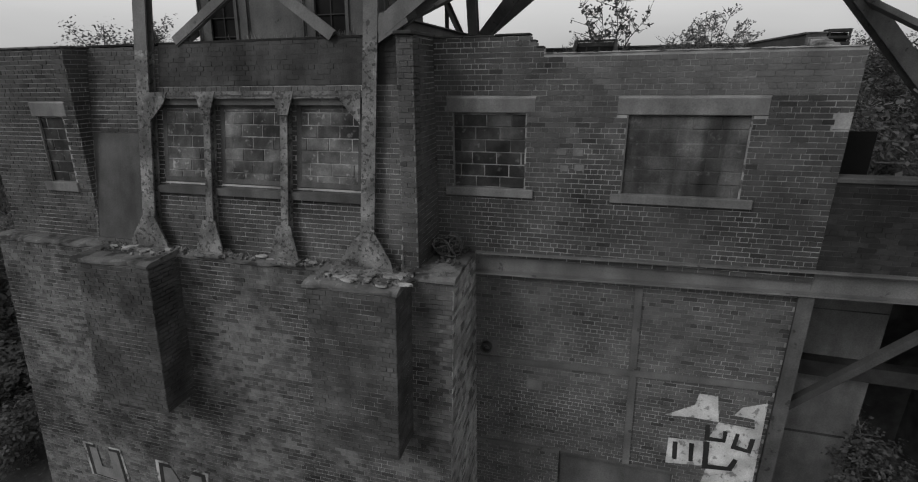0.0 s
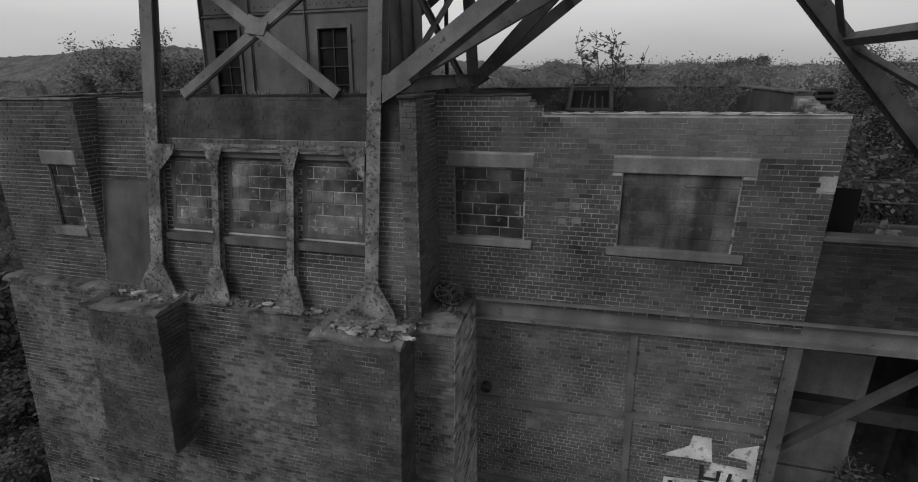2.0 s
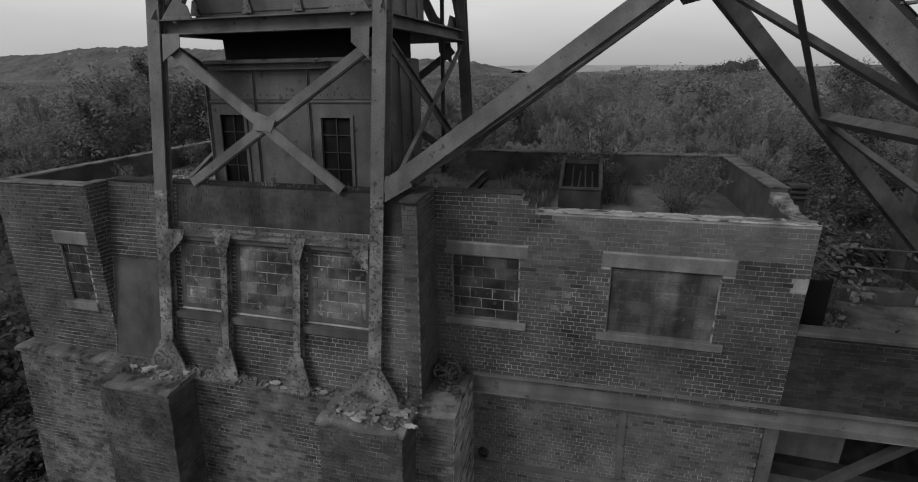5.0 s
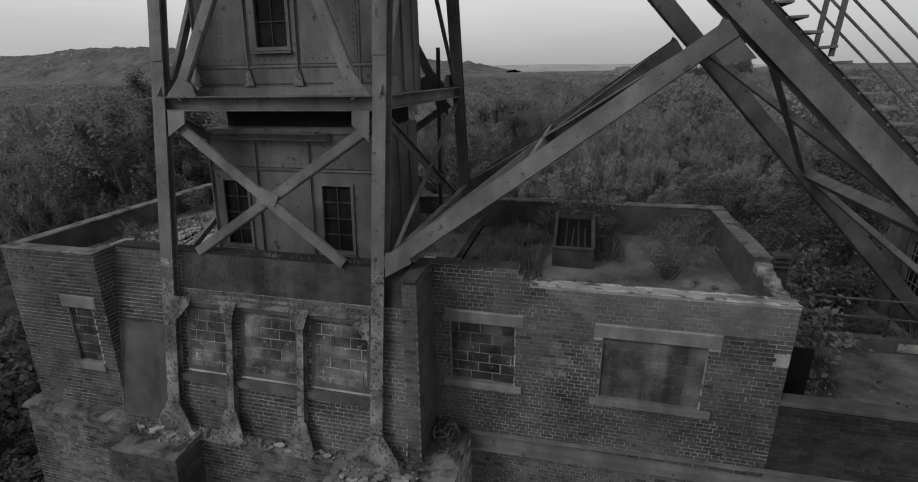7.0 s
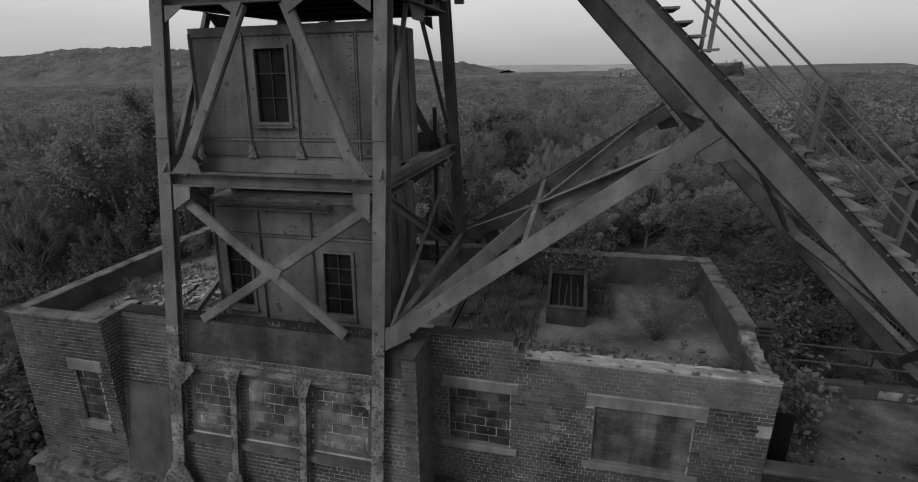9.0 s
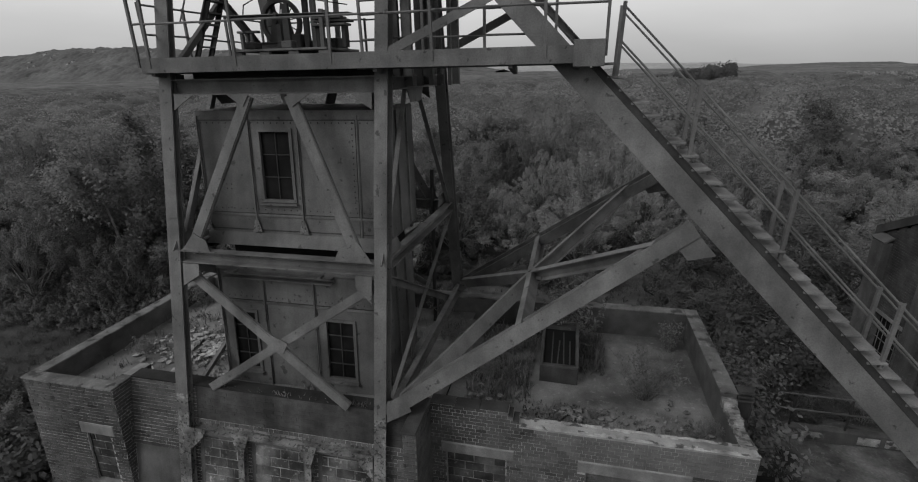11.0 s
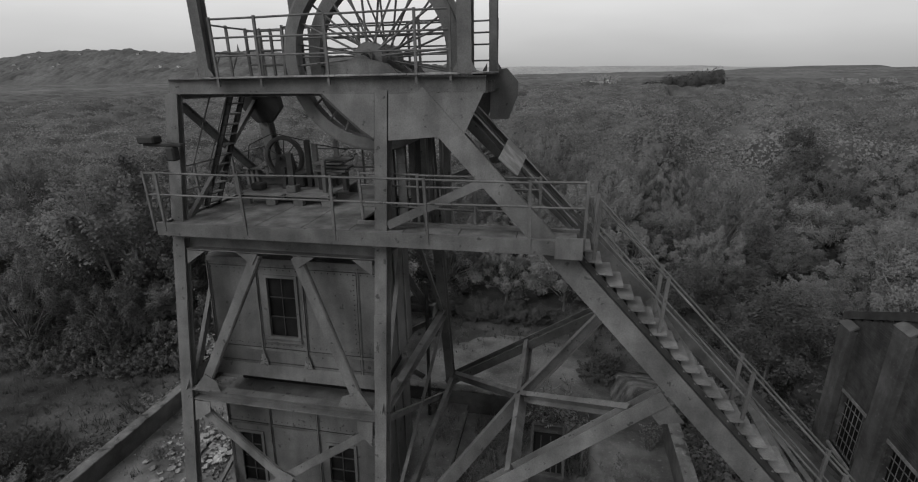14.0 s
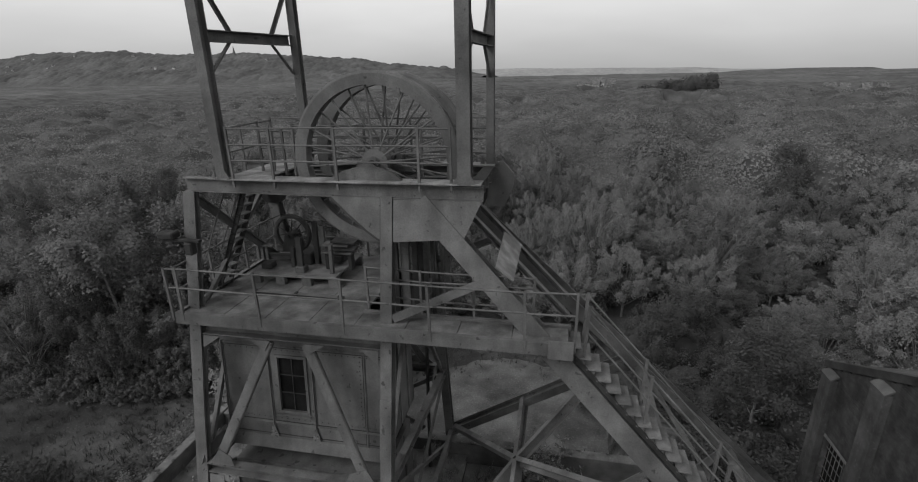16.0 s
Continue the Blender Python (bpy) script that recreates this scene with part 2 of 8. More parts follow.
# ---- building helpers ----
def mesh_from(bm, name, material):
    me = bpy.data.meshes.new(name)
    bm.normal_update()
    bm.to_mesh(me)
    bm.free()
    me.materials.append(material)
    return me


def part(name, bm, material, parent=None, label=""):
    ob = new(name, mesh_from(bm, name, material))
    ob.parent = parent
    if label:
        ob["label"] = label
    return ob


def thing(name, label, category, group="", kind="", at=(0, 0, 0)):
    ob = new(name)
    ob.empty_display_size = 0.2
    ob.location = at
    return tagged(ob, label, category, group, kind)


def raw(name, verts, faces, material, parent=None, label="", smooth=False):
    me = bpy.data.meshes.new(name)
    me.from_pydata([tuple(v) for v in verts], [], [tuple(f) for f in faces])
    me.materials.append(material)
    if smooth:
        me.polygons.foreach_set("use_smooth", [True] * len(me.polygons))
    me.update()
    ob = new(name, me)
    ob.parent = parent
    if label:
        ob["label"] = label
    return ob


def box(bm, lo, hi, bev=0.0):
    lo, hi = Vector(lo), Vector(hi)
    size = hi - lo
    r = bmesh.ops.create_cube(bm, size=1.0, matrix=Matrix.Translation((lo + hi) / 2) @ Matrix.Diagonal((*size, 1)))
    if bev:
        edges = {e for v in r["verts"] for e in v.link_edges}
        bmesh.ops.bevel(bm, geom=list(edges), offset=bev, segments=1, affect="EDGES", profile=0.5)


def prism(bm, poly, p0, p1, up=(0, 0, 1)):
    """Sweep a closed outline (side, up) straight from p0 to p1."""
    p0, p1, up = Vector(p0), Vector(p1), Vector(up)
    d = (p1 - p0).normalized()
    side = d.cross(up).normalized()
    top = side.cross(d).normalized()
    a = [bm.verts.new(p0 + side * s + top * t) for s, t in poly]
    b = [bm.verts.new(p1 + side * s + top * t) for s, t in poly]
    k = len(poly)
    for i in range(k):
        bm.faces.new((a[i], a[(i + 1) % k], b[(i + 1) % k], b[i]))
    bm.faces.new(list(reversed(a)))
    bm.faces.new(b)


def rect(w, h):
    return [(-w / 2, -h / 2), (w / 2, -h / 2), (w / 2, h / 2), (-w / 2, h / 2)]


def ibeam(w, h, t=0.025):
    """An I outline: flanges w wide, h high."""
    a, b, c = w / 2, h / 2, t / 2
    return [(-a, -b), (a, -b), (a, -b + t), (c, -b + t), (c, b - t), (a, b - t), (a, b), (-a, b), (-a, b - t), (-c, b - t), (-c, -b + t), (-a, -b + t)]


def channel(w, h, t=0.025):
    a, b = w / 2, h / 2
    return [(-a, -b), (a, -b), (a, -b + t), (-a + t, -b + t), (-a + t, b - t), (a, b - t), (a, b), (-a, b)]


def angle(w, h, t=0.025):
    a, b = w / 2, h / 2
    return [(-a, -b), (a, -b), (a, -b + t), (-a + t, -b + t), (-a + t, b), (-a, b)]


def rod(bm, p0, p1, r, seg=6):
    prism(bm, [(r * math.cos(2 * math.pi * k / seg), r * math.sin(2 * math.pi * k / seg)) for k in range(seg)], p0, p1, (0.02, 0.013, 1) if abs((Vector(p1) - Vector(p0)).normalized().z) < 0.95 else (1, 0.02, 0))


def plate(bm, pts, thick):
    """A flat plate from a planar outline, given thickness along its normal."""
    pts = [Vector(p) for p in pts]
    nrm = (pts[1] - pts[0]).cross(pts[2] - pts[0]).normalized() * (thick / 2)
    a = [bm.verts.new(p - nrm) for p in pts]
    b = [bm.verts.new(p + nrm) for p in pts]
    k = len(pts)
    for i in range(k):
        bm.faces.new((a[i], a[(i + 1) % k], b[(i + 1) % k], b[i]))
    bm.faces.new(list(reversed(a)))
    bm.faces.new(b)


def disc_rivets(bm, pts, nrm, r=0.016):
    nrm = Vector(nrm).normalized()
    s = nrm.cross(Vector((0.31, 0.2, 0.9))).normalized()
    t = nrm.cross(s)
    for p in pts:
        p = Vector(p)
        base = [bm.verts.new(p + (s * math.cos(a) + t * math.sin(a)) * r) for a in [2 * math.pi * k / 6 for k in range(6)]]
        tip = bm.verts.new(p + nrm * r * 0.7)
        for k in range(6):
            bm.faces.new((base[k], base[(k + 1) % 6], tip))


BRICK_MESH = {}


def brick_mesh(length, material):
    key = (round(length, 3), material.name)
    if key not in BRICK_MESH:
        bm = bmesh.new()
        box(bm, (-length / 2, -0.012, -0.0378), (length / 2, 0.02, 0.0378), 0.002)
        BRICK_MESH[key] = mesh_from(bm, "brick", material)
    return BRICK_MESH[key]


def fast_mesh(name, v, f, material):
    """A mesh from arrays of vertices and triangles."""
    me = bpy.data.meshes.new(name)
    me.vertices.add(len(v))
    me.vertices.foreach_set("co", np.asarray(v, dtype=np.float32).ravel())
    me.loops.add(f.size)
    me.loops.foreach_set("vertex_index", f.ravel().astype(np.int32))
    me.polygons.add(len(f))
    me.polygons.foreach_set("loop_start", (np.arange(len(f)) * 3).astype(np.int32))
    me.materials.append(material)
    me.update(calc_edges=True)
    me.validate()
    return me


def brick_wall(name, origin, u, v, length, height, holes=(), thick=0.3, m_brick=None, m_one=None, m_mortar=None, own=None, label="", seed=1, course=0.088, proud=0.008, missing=0.0, alt=None, m_alt=None):
    """A brick wall: a mortar body with its openings, bricks proud of it. own: (u0, u1, v0, v1), a stretch whose whole bricks are objects."""
    m_brick, m_one, m_mortar = m_brick or M_BRICK, m_one or M_BRICK_ONE, m_mortar or M_MORTAR
    rnd = random.Random(seed)
    o, u, v = Vector(origin), Vector(u).normalized(), Vector(v).normalized()
    n = u.cross(v).normalized()
    us = sorted({0.0, length, *[x for h in holes for x in h[:2]]})
    vs = sorted({0.0, height, *[x for h in holes for x in h[2:]]})
    us = [x for x in us if 0 <= x <= length]
    vs = [x for x in vs if 0 <= x <= height]
    verts, faces = [], []

    def slab(u0, u1, v0, v1, d0, d1, back=True):
        k = len(verts)
        for d in (d0, d1):
            for a, b in ((u0, v0), (u1, v0), (u1, v1), (u0, v1)):
                verts.append(o + u * a + v * b + n * d)
        faces.extend([(k + 4, k + 5, k + 6, k + 7), (k, k + 1, k + 5, k + 4), (k + 1, k + 2, k + 6, k + 5), (k + 2, k + 3, k + 7, k + 6), (k + 3, k, k + 4, k + 7)])
        if back:
            faces.append((k + 3, k + 2, k + 1, k))

    kept = set()
    for j in range(len(vs) - 1):
        for i in range(len(us) - 1):
            cu, cv = (us[i] + us[i + 1]) / 2, (vs[j] + vs[j + 1]) / 2
            if not any(h[0] < cu < h[1] and h[2] < cv < h[3] for h in holes):
                kept.add((i, j))
    spot = {}

    def corner(i, j, d):
        if (i, j, d) not in spot:
            spot[i, j, d] = len(verts)
            verts.append(o + u * us[i] + v * vs[j] - n * (thick if d else 0))
        return spot[i, j, d]

    for i, j in kept:
        faces.append((corner(i, j, 0), corner(i + 1, j, 0), corner(i + 1, j + 1, 0), corner(i, j + 1, 0)))
        faces.append((corner(i, j + 1, 1), corner(i + 1, j + 1, 1), corner(i + 1, j, 1), corner(i, j, 1)))
        for di, dj, a, b in ((-1, 0, (i, j + 1), (i, j)), (1, 0, (i + 1, j), (i + 1, j + 1)), (0, -1, (i, j), (i + 1, j)), (0, 1, (i + 1, j + 1), (i, j + 1))):
            if (i + di, j + dj) not in kept:
                faces.append((corner(*b, 0), corner(*a, 0), corner(*a, 1), corner(*b, 1)))
    wall = raw(name, verts, faces, m_mortar)
    tagged(wall, label, "wall", "", "structure")
    verts, faces = [], []
    singles, others = [], []
    rows = math.ceil(height / course - 0.2)
    for r in range(rows):
        v0 = r * course + 0.005
        v1 = min(v0 + course - 0.0125, height - 0.002)
        mid = (v0 + v1) / 2
        runs = [(0.0, length)]
        for h in holes:
            if h[2] < mid < h[3]:
                runs = [q for a, b in runs for q in ((a, min(b, h[0])), (max(a, h[1]), b)) if q[1] - q[0] > 0.03]
        header = r % 4 == 3
        step = 0.125 if header else 0.25
        shift = 0.0625 if header else (0.125 if r % 2 else 0.0)
        for a, b in runs:
            k = math.floor((a - shift) / step)
            while True:
                s0, s1 = shift + k * step + 0.006, shift + (k + 1) * step - 0.006
                k += 1
                if s0 >= b:
                    break
                c0, c1 = max(s0, a), min(s1, b)
                if c1 - c0 < 0.03:
                    continue
                if missing and rnd.random() < missing:
                    continue
                d = proud + rnd.uniform(-0.004, 0.005)
                whole = c0 == s0 and c1 == s1
                if own and whole and len(singles) < 300 and own[0] <= c0 and c1 <= own[1] and own[2] <= v0 and v1 <= own[3]:
                    singles.append(((c0 + c1) / 2, mid, d, c1 - c0))
                elif alt and alt((c0 + c1) / 2, mid):
                    others.append((c0, c1, v0, v1, -0.005, d, False))
                else:
                    slab(c0 + rnd.uniform(-0.003, 0.003), c1 + rnd.uniform(-0.003, 0.003), v0 + rnd.uniform(-0.002, 0.002), v1 + rnd.uniform(-0.003, 0.001), -0.005, d, False)
    if verts:
        rest = raw("brickwork", verts, faces, m_brick, wall)
        rest["kind"] = "stuff"
    if others:
        verts, faces = [], []
        for q in others:
            slab(*q)
        rest = raw("washed_brickwork", verts, faces, m_alt, wall)
        rest["kind"] = "stuff"
    basis = Matrix((u, -n, v)).transposed().to_4x4()
    for cu, cv, d, ln in singles:
        b = new("brick", brick_mesh(ln, m_one))
        b.parent = wall
        b.matrix_world = Matrix.Translation(o + u * cu + v * cv + n * (d - 0.012)) @ basis
    return wall


# ---- the plan ----
LEAN_K = 0.207                       # the headframe's faces lean inwards


def fy(z):
    return -1.43 + LEAN_K * (z - 7.03)


def by(z):
    return 5.16 - fy(z)


def fp(x, z, d=0.0):
    """A point in the headframe's front face, d metres behind it."""
    return Vector((x, fy(z) + d, z))


def bp_(x, z, d=0.0):
    """A point in the rear face, d metres in front of it."""
    return Vector((x, by(z) - d, z))


# ---- ground ----
def ground_sheet():
    xs = [-4000, -1500, -600, -250, -120] + [x for x in range(-80, 81, 4)] + [120, 250, 600, 1500, 4000]
    ys = [-4000, -1000, -300, -120] + [y for y in range(-60, 101, 4)] + [140, 220, 400, 800, 1600, 3000, 4500]
    verts, faces = [], []
    for y in ys:
        for x in xs:
            h = 0.0
            if -80 <= x <= 80 and -60 <= y <= 100:
                h = 0.25 * noise.noise((x * 0.06, y * 0.06, 1.3)) + 0.08 * noise.noise((x * 0.3, y * 0.3, 4.1))
                near = max(abs(x + 1) - 14, abs(y - 2) - 9, 0) / 10
                h *= min(1.0, near)
            verts.append((x, y, h - 0.02))
    k = len(xs)
    for j in range(len(ys) - 1):
        for i in range(k - 1):
            a = j * k + i
            faces.append((a, a + 1, a + k + 1, a + k))
    return tagged(raw("ground", verts, faces, M_SOIL, smooth=True), "bare trodden earth and thin grass round the pit building", "ground", "", "structure")


ground_sheet()


def bare_yard():
    """Trodden bare ground behind the pit building, with a ragged edge."""
    verts, faces = [], []
    nr, na = 26, 90
    for j in range(nr + 1):
        for i in range(na):
            a = 2 * math.pi * i / na
            r = j / nr * (1 + 0.1 * noise.noise((math.cos(a) * 1.5, math.sin(a) * 1.5, 7.0)) + 0.05 * noise.noise((math.cos(a) * 6, math.sin(a) * 6, 2.0)))
            x, y = 0.5 + 9.5 * r * math.cos(a), 18 + 11.5 * r * math.sin(a)
            verts.append((x, y, 0.30 + 0.07 * noise.noise((x * 0.4, y * 0.4, 5.0)) - 0.75 * (j / nr) ** 6))
    for j in range(nr):
        for i in range(na):
            b, c = j * na + i, j * na + (i + 1) % na
            faces.append((b, c, c + na, b + na))
    tagged(raw("bare_yard", verts, faces, M_YARD, smooth=True), "bare trodden earth behind the pit building", "ground", "", "structure")


bare_yard()


def structure(name, bm, material, label, category="wall"):
    return tagged(part(name, bm, material), label, category, "", "structure")


# ---- upper front wall on its steel beam, with two blocked windows ----
holes_r = [(0.33, 1.68, 8.03 - 6.68, 9.38 - 6.68), (0.22, 1.83, 9.38 - 6.68, 9.63 - 6.68), (0.18, 1.83, 7.87 - 6.68, 8.03 - 6.68),
           (3.33, 5.20, 8.03 - 6.68, 9.36 - 6.68), (3.17, 5.40, 9.36 - 6.68, 9.63 - 6.68), (3.17, 5.39, 7.87 - 6.68, 8.03 - 6.68),
           (6.28, 6.5, 9.16 - 6.68, 9.43 - 6.68),
           (1.70, 1.80, 10.52 - 6.68, 10.65 - 6.68), (1.80, 1.93, 10.42 - 6.68, 10.65 - 6.68), (1.93, 6.5, 10.33 - 6.68, 10.65 - 6.68)]
brick_wall("wall_front_upper", (0, 0, 6.68), (1, 0, 0), (0, 0, 1), 6.5, 3.94, holes_r, 0.3, own=(1.84, 3.3, 0.6, 2.6), seed=3, alt=lambda a, b: b > 2.98 and a > 2.0 + (3.65 - b) * 1.7, m_alt=M_BRICK_PALE,
           label="weathered dark brick wall with two blocked-up windows")


def block_panel(parent, origin, u, v, w, h, seed, depth=0.0, first=0.1, material=None, bed=None):
    """Concrete blocks laid in lime mortar inside an opening."""
    rnd = random.Random(seed)
    o, u, v = Vector(origin), Vector(u).normalized(), Vector(v).normalized()
    n = u.cross(v)
    o = o - n * depth
    basis = Matrix((u, -n, v)).transposed().to_4x4()
    bm = bmesh.new()
    box(bm, (0, -0.003, 0), (w, 0.1, h))
    back = part("mortar_bed", bm, bed or M_LIME, parent, "pale lime mortar bed" if bed is None else "grey mortar bed")
    back.matrix_world = Matrix.Translation(o) @ basis
    cache = {}
    r = 0
    z0 = 0.0
    while z0 < h - 0.05:
        ch = min(0.225 if r else first + 0.1, h - z0)
        x = -0.45 * (0.5 if r % 2 else 0.0) - rnd.uniform(0, 0.12)
        while x < w:
            g = rnd.uniform(0.005, 0.013)
            a, b = max(x, 0.0) + g, min(x + 0.45, w) - g
            x += 0.45
            if b - a < 0.06:
                continue
            key = (round(b - a, 3), round(ch, 3))
            if key not in cache:
                bm = bmesh.new()
                box(bm, (-(b - a) / 2, -0.01, -ch / 2 + 0.009), ((b - a) / 2, 0.05, ch / 2 - 0.009), 0.006)
                cache[key] = mesh_from(bm, "block", material or M_BLOCK)
            ob = new("block", cache[key])
            ob.parent = parent
            ob.matrix_world = Matrix.Translation(o + u * (a + b) / 2 + v * (z0 + ch / 2) + n * rnd.uniform(-0.004, 0.008)) @ basis
        z0 += ch
        r += 1


def slab_part(name, lo, hi, material, parent, label="", bev=0.012):
    bm = bmesh.new()
    box(bm, lo, hi, bev)
    return part(name, bm, material, parent, label)


def blocked_window(name, x0, x1, z0, z1, lx0, lx1, lz1, sx0, sx1, sz0, y, seed, label, ylow=None, material=None):
    w = thing(name, label, "window", "blocked windows", "structure")
    ylow = y if ylow is None else ylow
    block_panel(w, (x0, ylow, z0), (1, 0, 0), (0, y - ylow, z1 - z0), x1 - x0, z1 - z0, seed, 0.07, material=material, bed=M_BED if material is M_BLOCK_WASH else None)
    slab_part("lintel", (lx0, y - 0.012, z1), (lx1, y + 0.2, lz1), M_STONE, w, "long plain concrete lintel")
    slab_part("window_sill", (sx0, ylow - 0.06, sz0), (sx1, ylow + 0.2, z0), M_STONE, w, "projecting concrete sill")
    bm = bmesh.new()
    prism(bm, rect(0.025, 0.03), (x0 + 0.012, ylow + 0.02, z0), (x0 + 0.012, y + 0.02, z1), (0, 1, 0))
    part("frame_bead", bm, M_STONE, w)
    bm = bmesh.new()
    prism(bm, rect(0.025, 0.03), (x1 - 0.012, ylow + 0.02, z0), (x1 - 0.012, y + 0.02, z1), (0, 1, 0))
    part("frame_bead", bm, M_COPING, w, "strip of white frame left at the edge")
    return w


blocked_window("window_1", 0.33, 1.68, 8.03, 9.38, 0.22, 1.83, 9.63, 0.18, 1.83, 7.87, 0.0, 4, "square window blocked up with stained concrete blocks", material=M_BLOCK_DARK)
blocked_window("window_2", 3.33, 5.20, 8.03, 9.36, 3.17, 5.40, 9.63, 3.17, 5.39, 7.87, 0.0, 9, "wide window blocked up with water-stained concrete blocks", material=M_BLOCK_WASH)
bm = bmesh.new()
box(bm, (6.28, -0.012, 9.16), (6.505, 0.25, 9.43), 0.012)
structure("corner_stone", bm, M_DUSTY, "pale stone block at the corner of the brick wall", "stone")
for px, pz, w in ((2.3, 8.72, 0.18), (2.58, 8.72, 0.18), (2.36, 8.44, 0.14), (2.62, 8.46, 0.17)):
    bm = bmesh.new()
    box(bm, (px - w / 2, -0.016, pz - 0.055), (px + w / 2, 0.01, pz + 0.055), 0.006)
    structure("wall_patch", bm, M_STONE, "pale mortar patch on the brick wall", "patch")
# coping left on the wall head
bm = bmesh.new()
rnd = random.Random(5)
x = 1.93
while x < 6.5:
    w = min(rnd.uniform(0.03, 0.16), 6.52 - x)
    box(bm, (x, -0.03 + rnd.uniform(0, 0.02), 10.33), (x + w + 0.004, 0.06 + rnd.uniform(-0.05, 0.04), 10.342 + rnd.uniform(0, 0.014)), 0.004)
    if rnd.random() < 0.9:
        box(bm, (x, 0.2 + rnd.uniform(0, 0.06), 10.33), (x + w + 0.004, 0.3, 10.343 + rnd.uniform(0, 0.018)), 0.004)
    x += w
structure("coping_front", bm, M_COPING, "broken whitish mortar coping along the wall head", "coping")
bm = bmesh.new()
for a, b, z in ((0.0, 0.55, 10.63), (0.55, 1.1, 10.62), (1.1, 1.7, 10.635), (1.7, 1.8, 10.53), (1.8, 1.93, 10.43)):
    box(bm, (a, -0.015, z), (b - 0.006, 0.3, z + 0.03), 0.008)
structure("coping_high", bm, M_SOOTY, "thin worn coping on the higher wall", "coping")

# ---- steel beam and lower wall ----
SLOPE = 0.025


def bz(x):
    return SLOPE * x


bm = bmesh.new()
prism(bm, [(s, t) for s, t in channel(0.2, 0.45, 0.03)], (0.72, -0.0, 6.53), (6.52, -0.0, 6.53 + bz(5.8)), (0, 0, 1))
structure("steel_beam", bm, M_BEAM, "grey painted steel beam carrying the brick wall", "beam")
bm = bmesh.new()
prism(bm, channel(0.2, 0.45, 0.03), (6.525, 0.0, 6.675), (13.5, 0.0, 6.80), (0, 0, 1))
structure("gantry_beam", bm, M_BEAM, "grey painted steel beam of the bridge", "beam")
brick_wall("wall_front_lower", (0.72, 0.1, 0), (1, 0, 0), (0, 0, 1), 5.66, 6.42,
           [(2.58 - 0.72, 4.9 - 0.72, 0, 2.18)], 0.3, M_BRICK_LOW, M_BRICK_LOW_ONE, own=(0.3, 2.4, 3.3, 5.6), seed=8, label="brick infill wall under the steel beam")


def steel_strip(name, p0, p1, w, d, label):
    bm = bmesh.new()
    prism(bm, rect(w, d), p0, p1, (0, -1, 0))
    return structure(name, bm, M_STEEL, label, "steel post")


steel_strip("wall_post", (3.83, 0.085, 6.36), (3.88, 0.085, 4.53), 0.14, 0.05, "flat steel upright let into the brick infill")
steel_strip("wall_post", (3.9, 0.085, 4.36), (3.96, 0.085, 2.2), 0.14, 0.05, "flat steel upright let into the brick infill")
steel_strip("wall_rail", (0.74, 0.082, 4.30), (6.34, 0.082, 4.52), 0.13, 0.06, "flat steel rail across the brick infill")
steel_strip("wall_rail", (0.74, 0.082, 2.15), (2.58, 0.082, 2.2), 0.1, 0.06, "flat steel rail across the brick infill")
bm = bmesh.new()
prism(bm, ibeam(0.24, 0.22, 0.02), (6.5, 0.05, 0), (6.45, 0.05, 6.44), (0, 1, 0))
structure("corner_column", bm, M_COLUMN, "grey steel column at the end of the wall", "column")
bm = bmesh.new()
box(bm, (2.58, 0.16, 0), (4.9, 0.3, 2.18), 0.01)
box(bm, (2.56, 0.08, 2.13), (4.92, 0.3, 2.2), 0.006)
structure("door_1", bm, M_RENDER, "wide doorway closed with a smooth grey sheet", "door")
bm = bmesh.new()
box(bm, (1.82, 0.07, 3.69), (2.16, 0.12, 3.94), 0.006)
structure("wall_patch", bm, M_STONE, "square grey cement patch on the infill wall", "patch")


def pipe_stub():
    p = thing("pipe_stub", "short open iron pipe sticking out of the brick wall", "pipe", at=(0.96, 0.1, 4.60))
    bm = bmesh.new()
    seg = 16
    rings = []
    for r, y in ((0.12, 0.05), (0.12, -0.12), (0.09, -0.12), (0.09, 0.04)):
        rings.append([bm.verts.new((r * math.cos(2 * math.pi * k / seg), y, r * math.sin(2 * math.pi * k / seg))) for k in range(seg)])
    for a, b in zip(rings, rings[1:]):
        for k in range(seg):
            bm.faces.new((a[k], a[(k + 1) % seg], b[(k + 1) % seg], b[k]))
    part("barrel", bm, M_DARK, p)
    # a black disc paints the darkness inside the barrel
    bm = bmesh.new()
    bm.faces.new([bm.verts.new((0.09 * math.cos(2 * math.pi * k / seg), 0.0, 0.09 * math.sin(2 * math.pi * k / seg))) for k in range(seg)])
    part("bore", bm, M_VOID, p, "black disc for the unlit bore")
    bm = bmesh.new()
    box(bm, (0.0, -0.012, -0.13), (0.22, 0.02, 0.16), 0.01)
    part("collar", bm, M_STONE, p, "pale mortar collar")


pipe_stub()


# ---- the bay wall behind the headframe's front face; it leans with it ----
VB = Vector((0, LEAN_K, 1)).normalized()
Z0 = 6.78
SV = 1 / VB.z


def bay_v(z):
    return (z - Z0) * SV


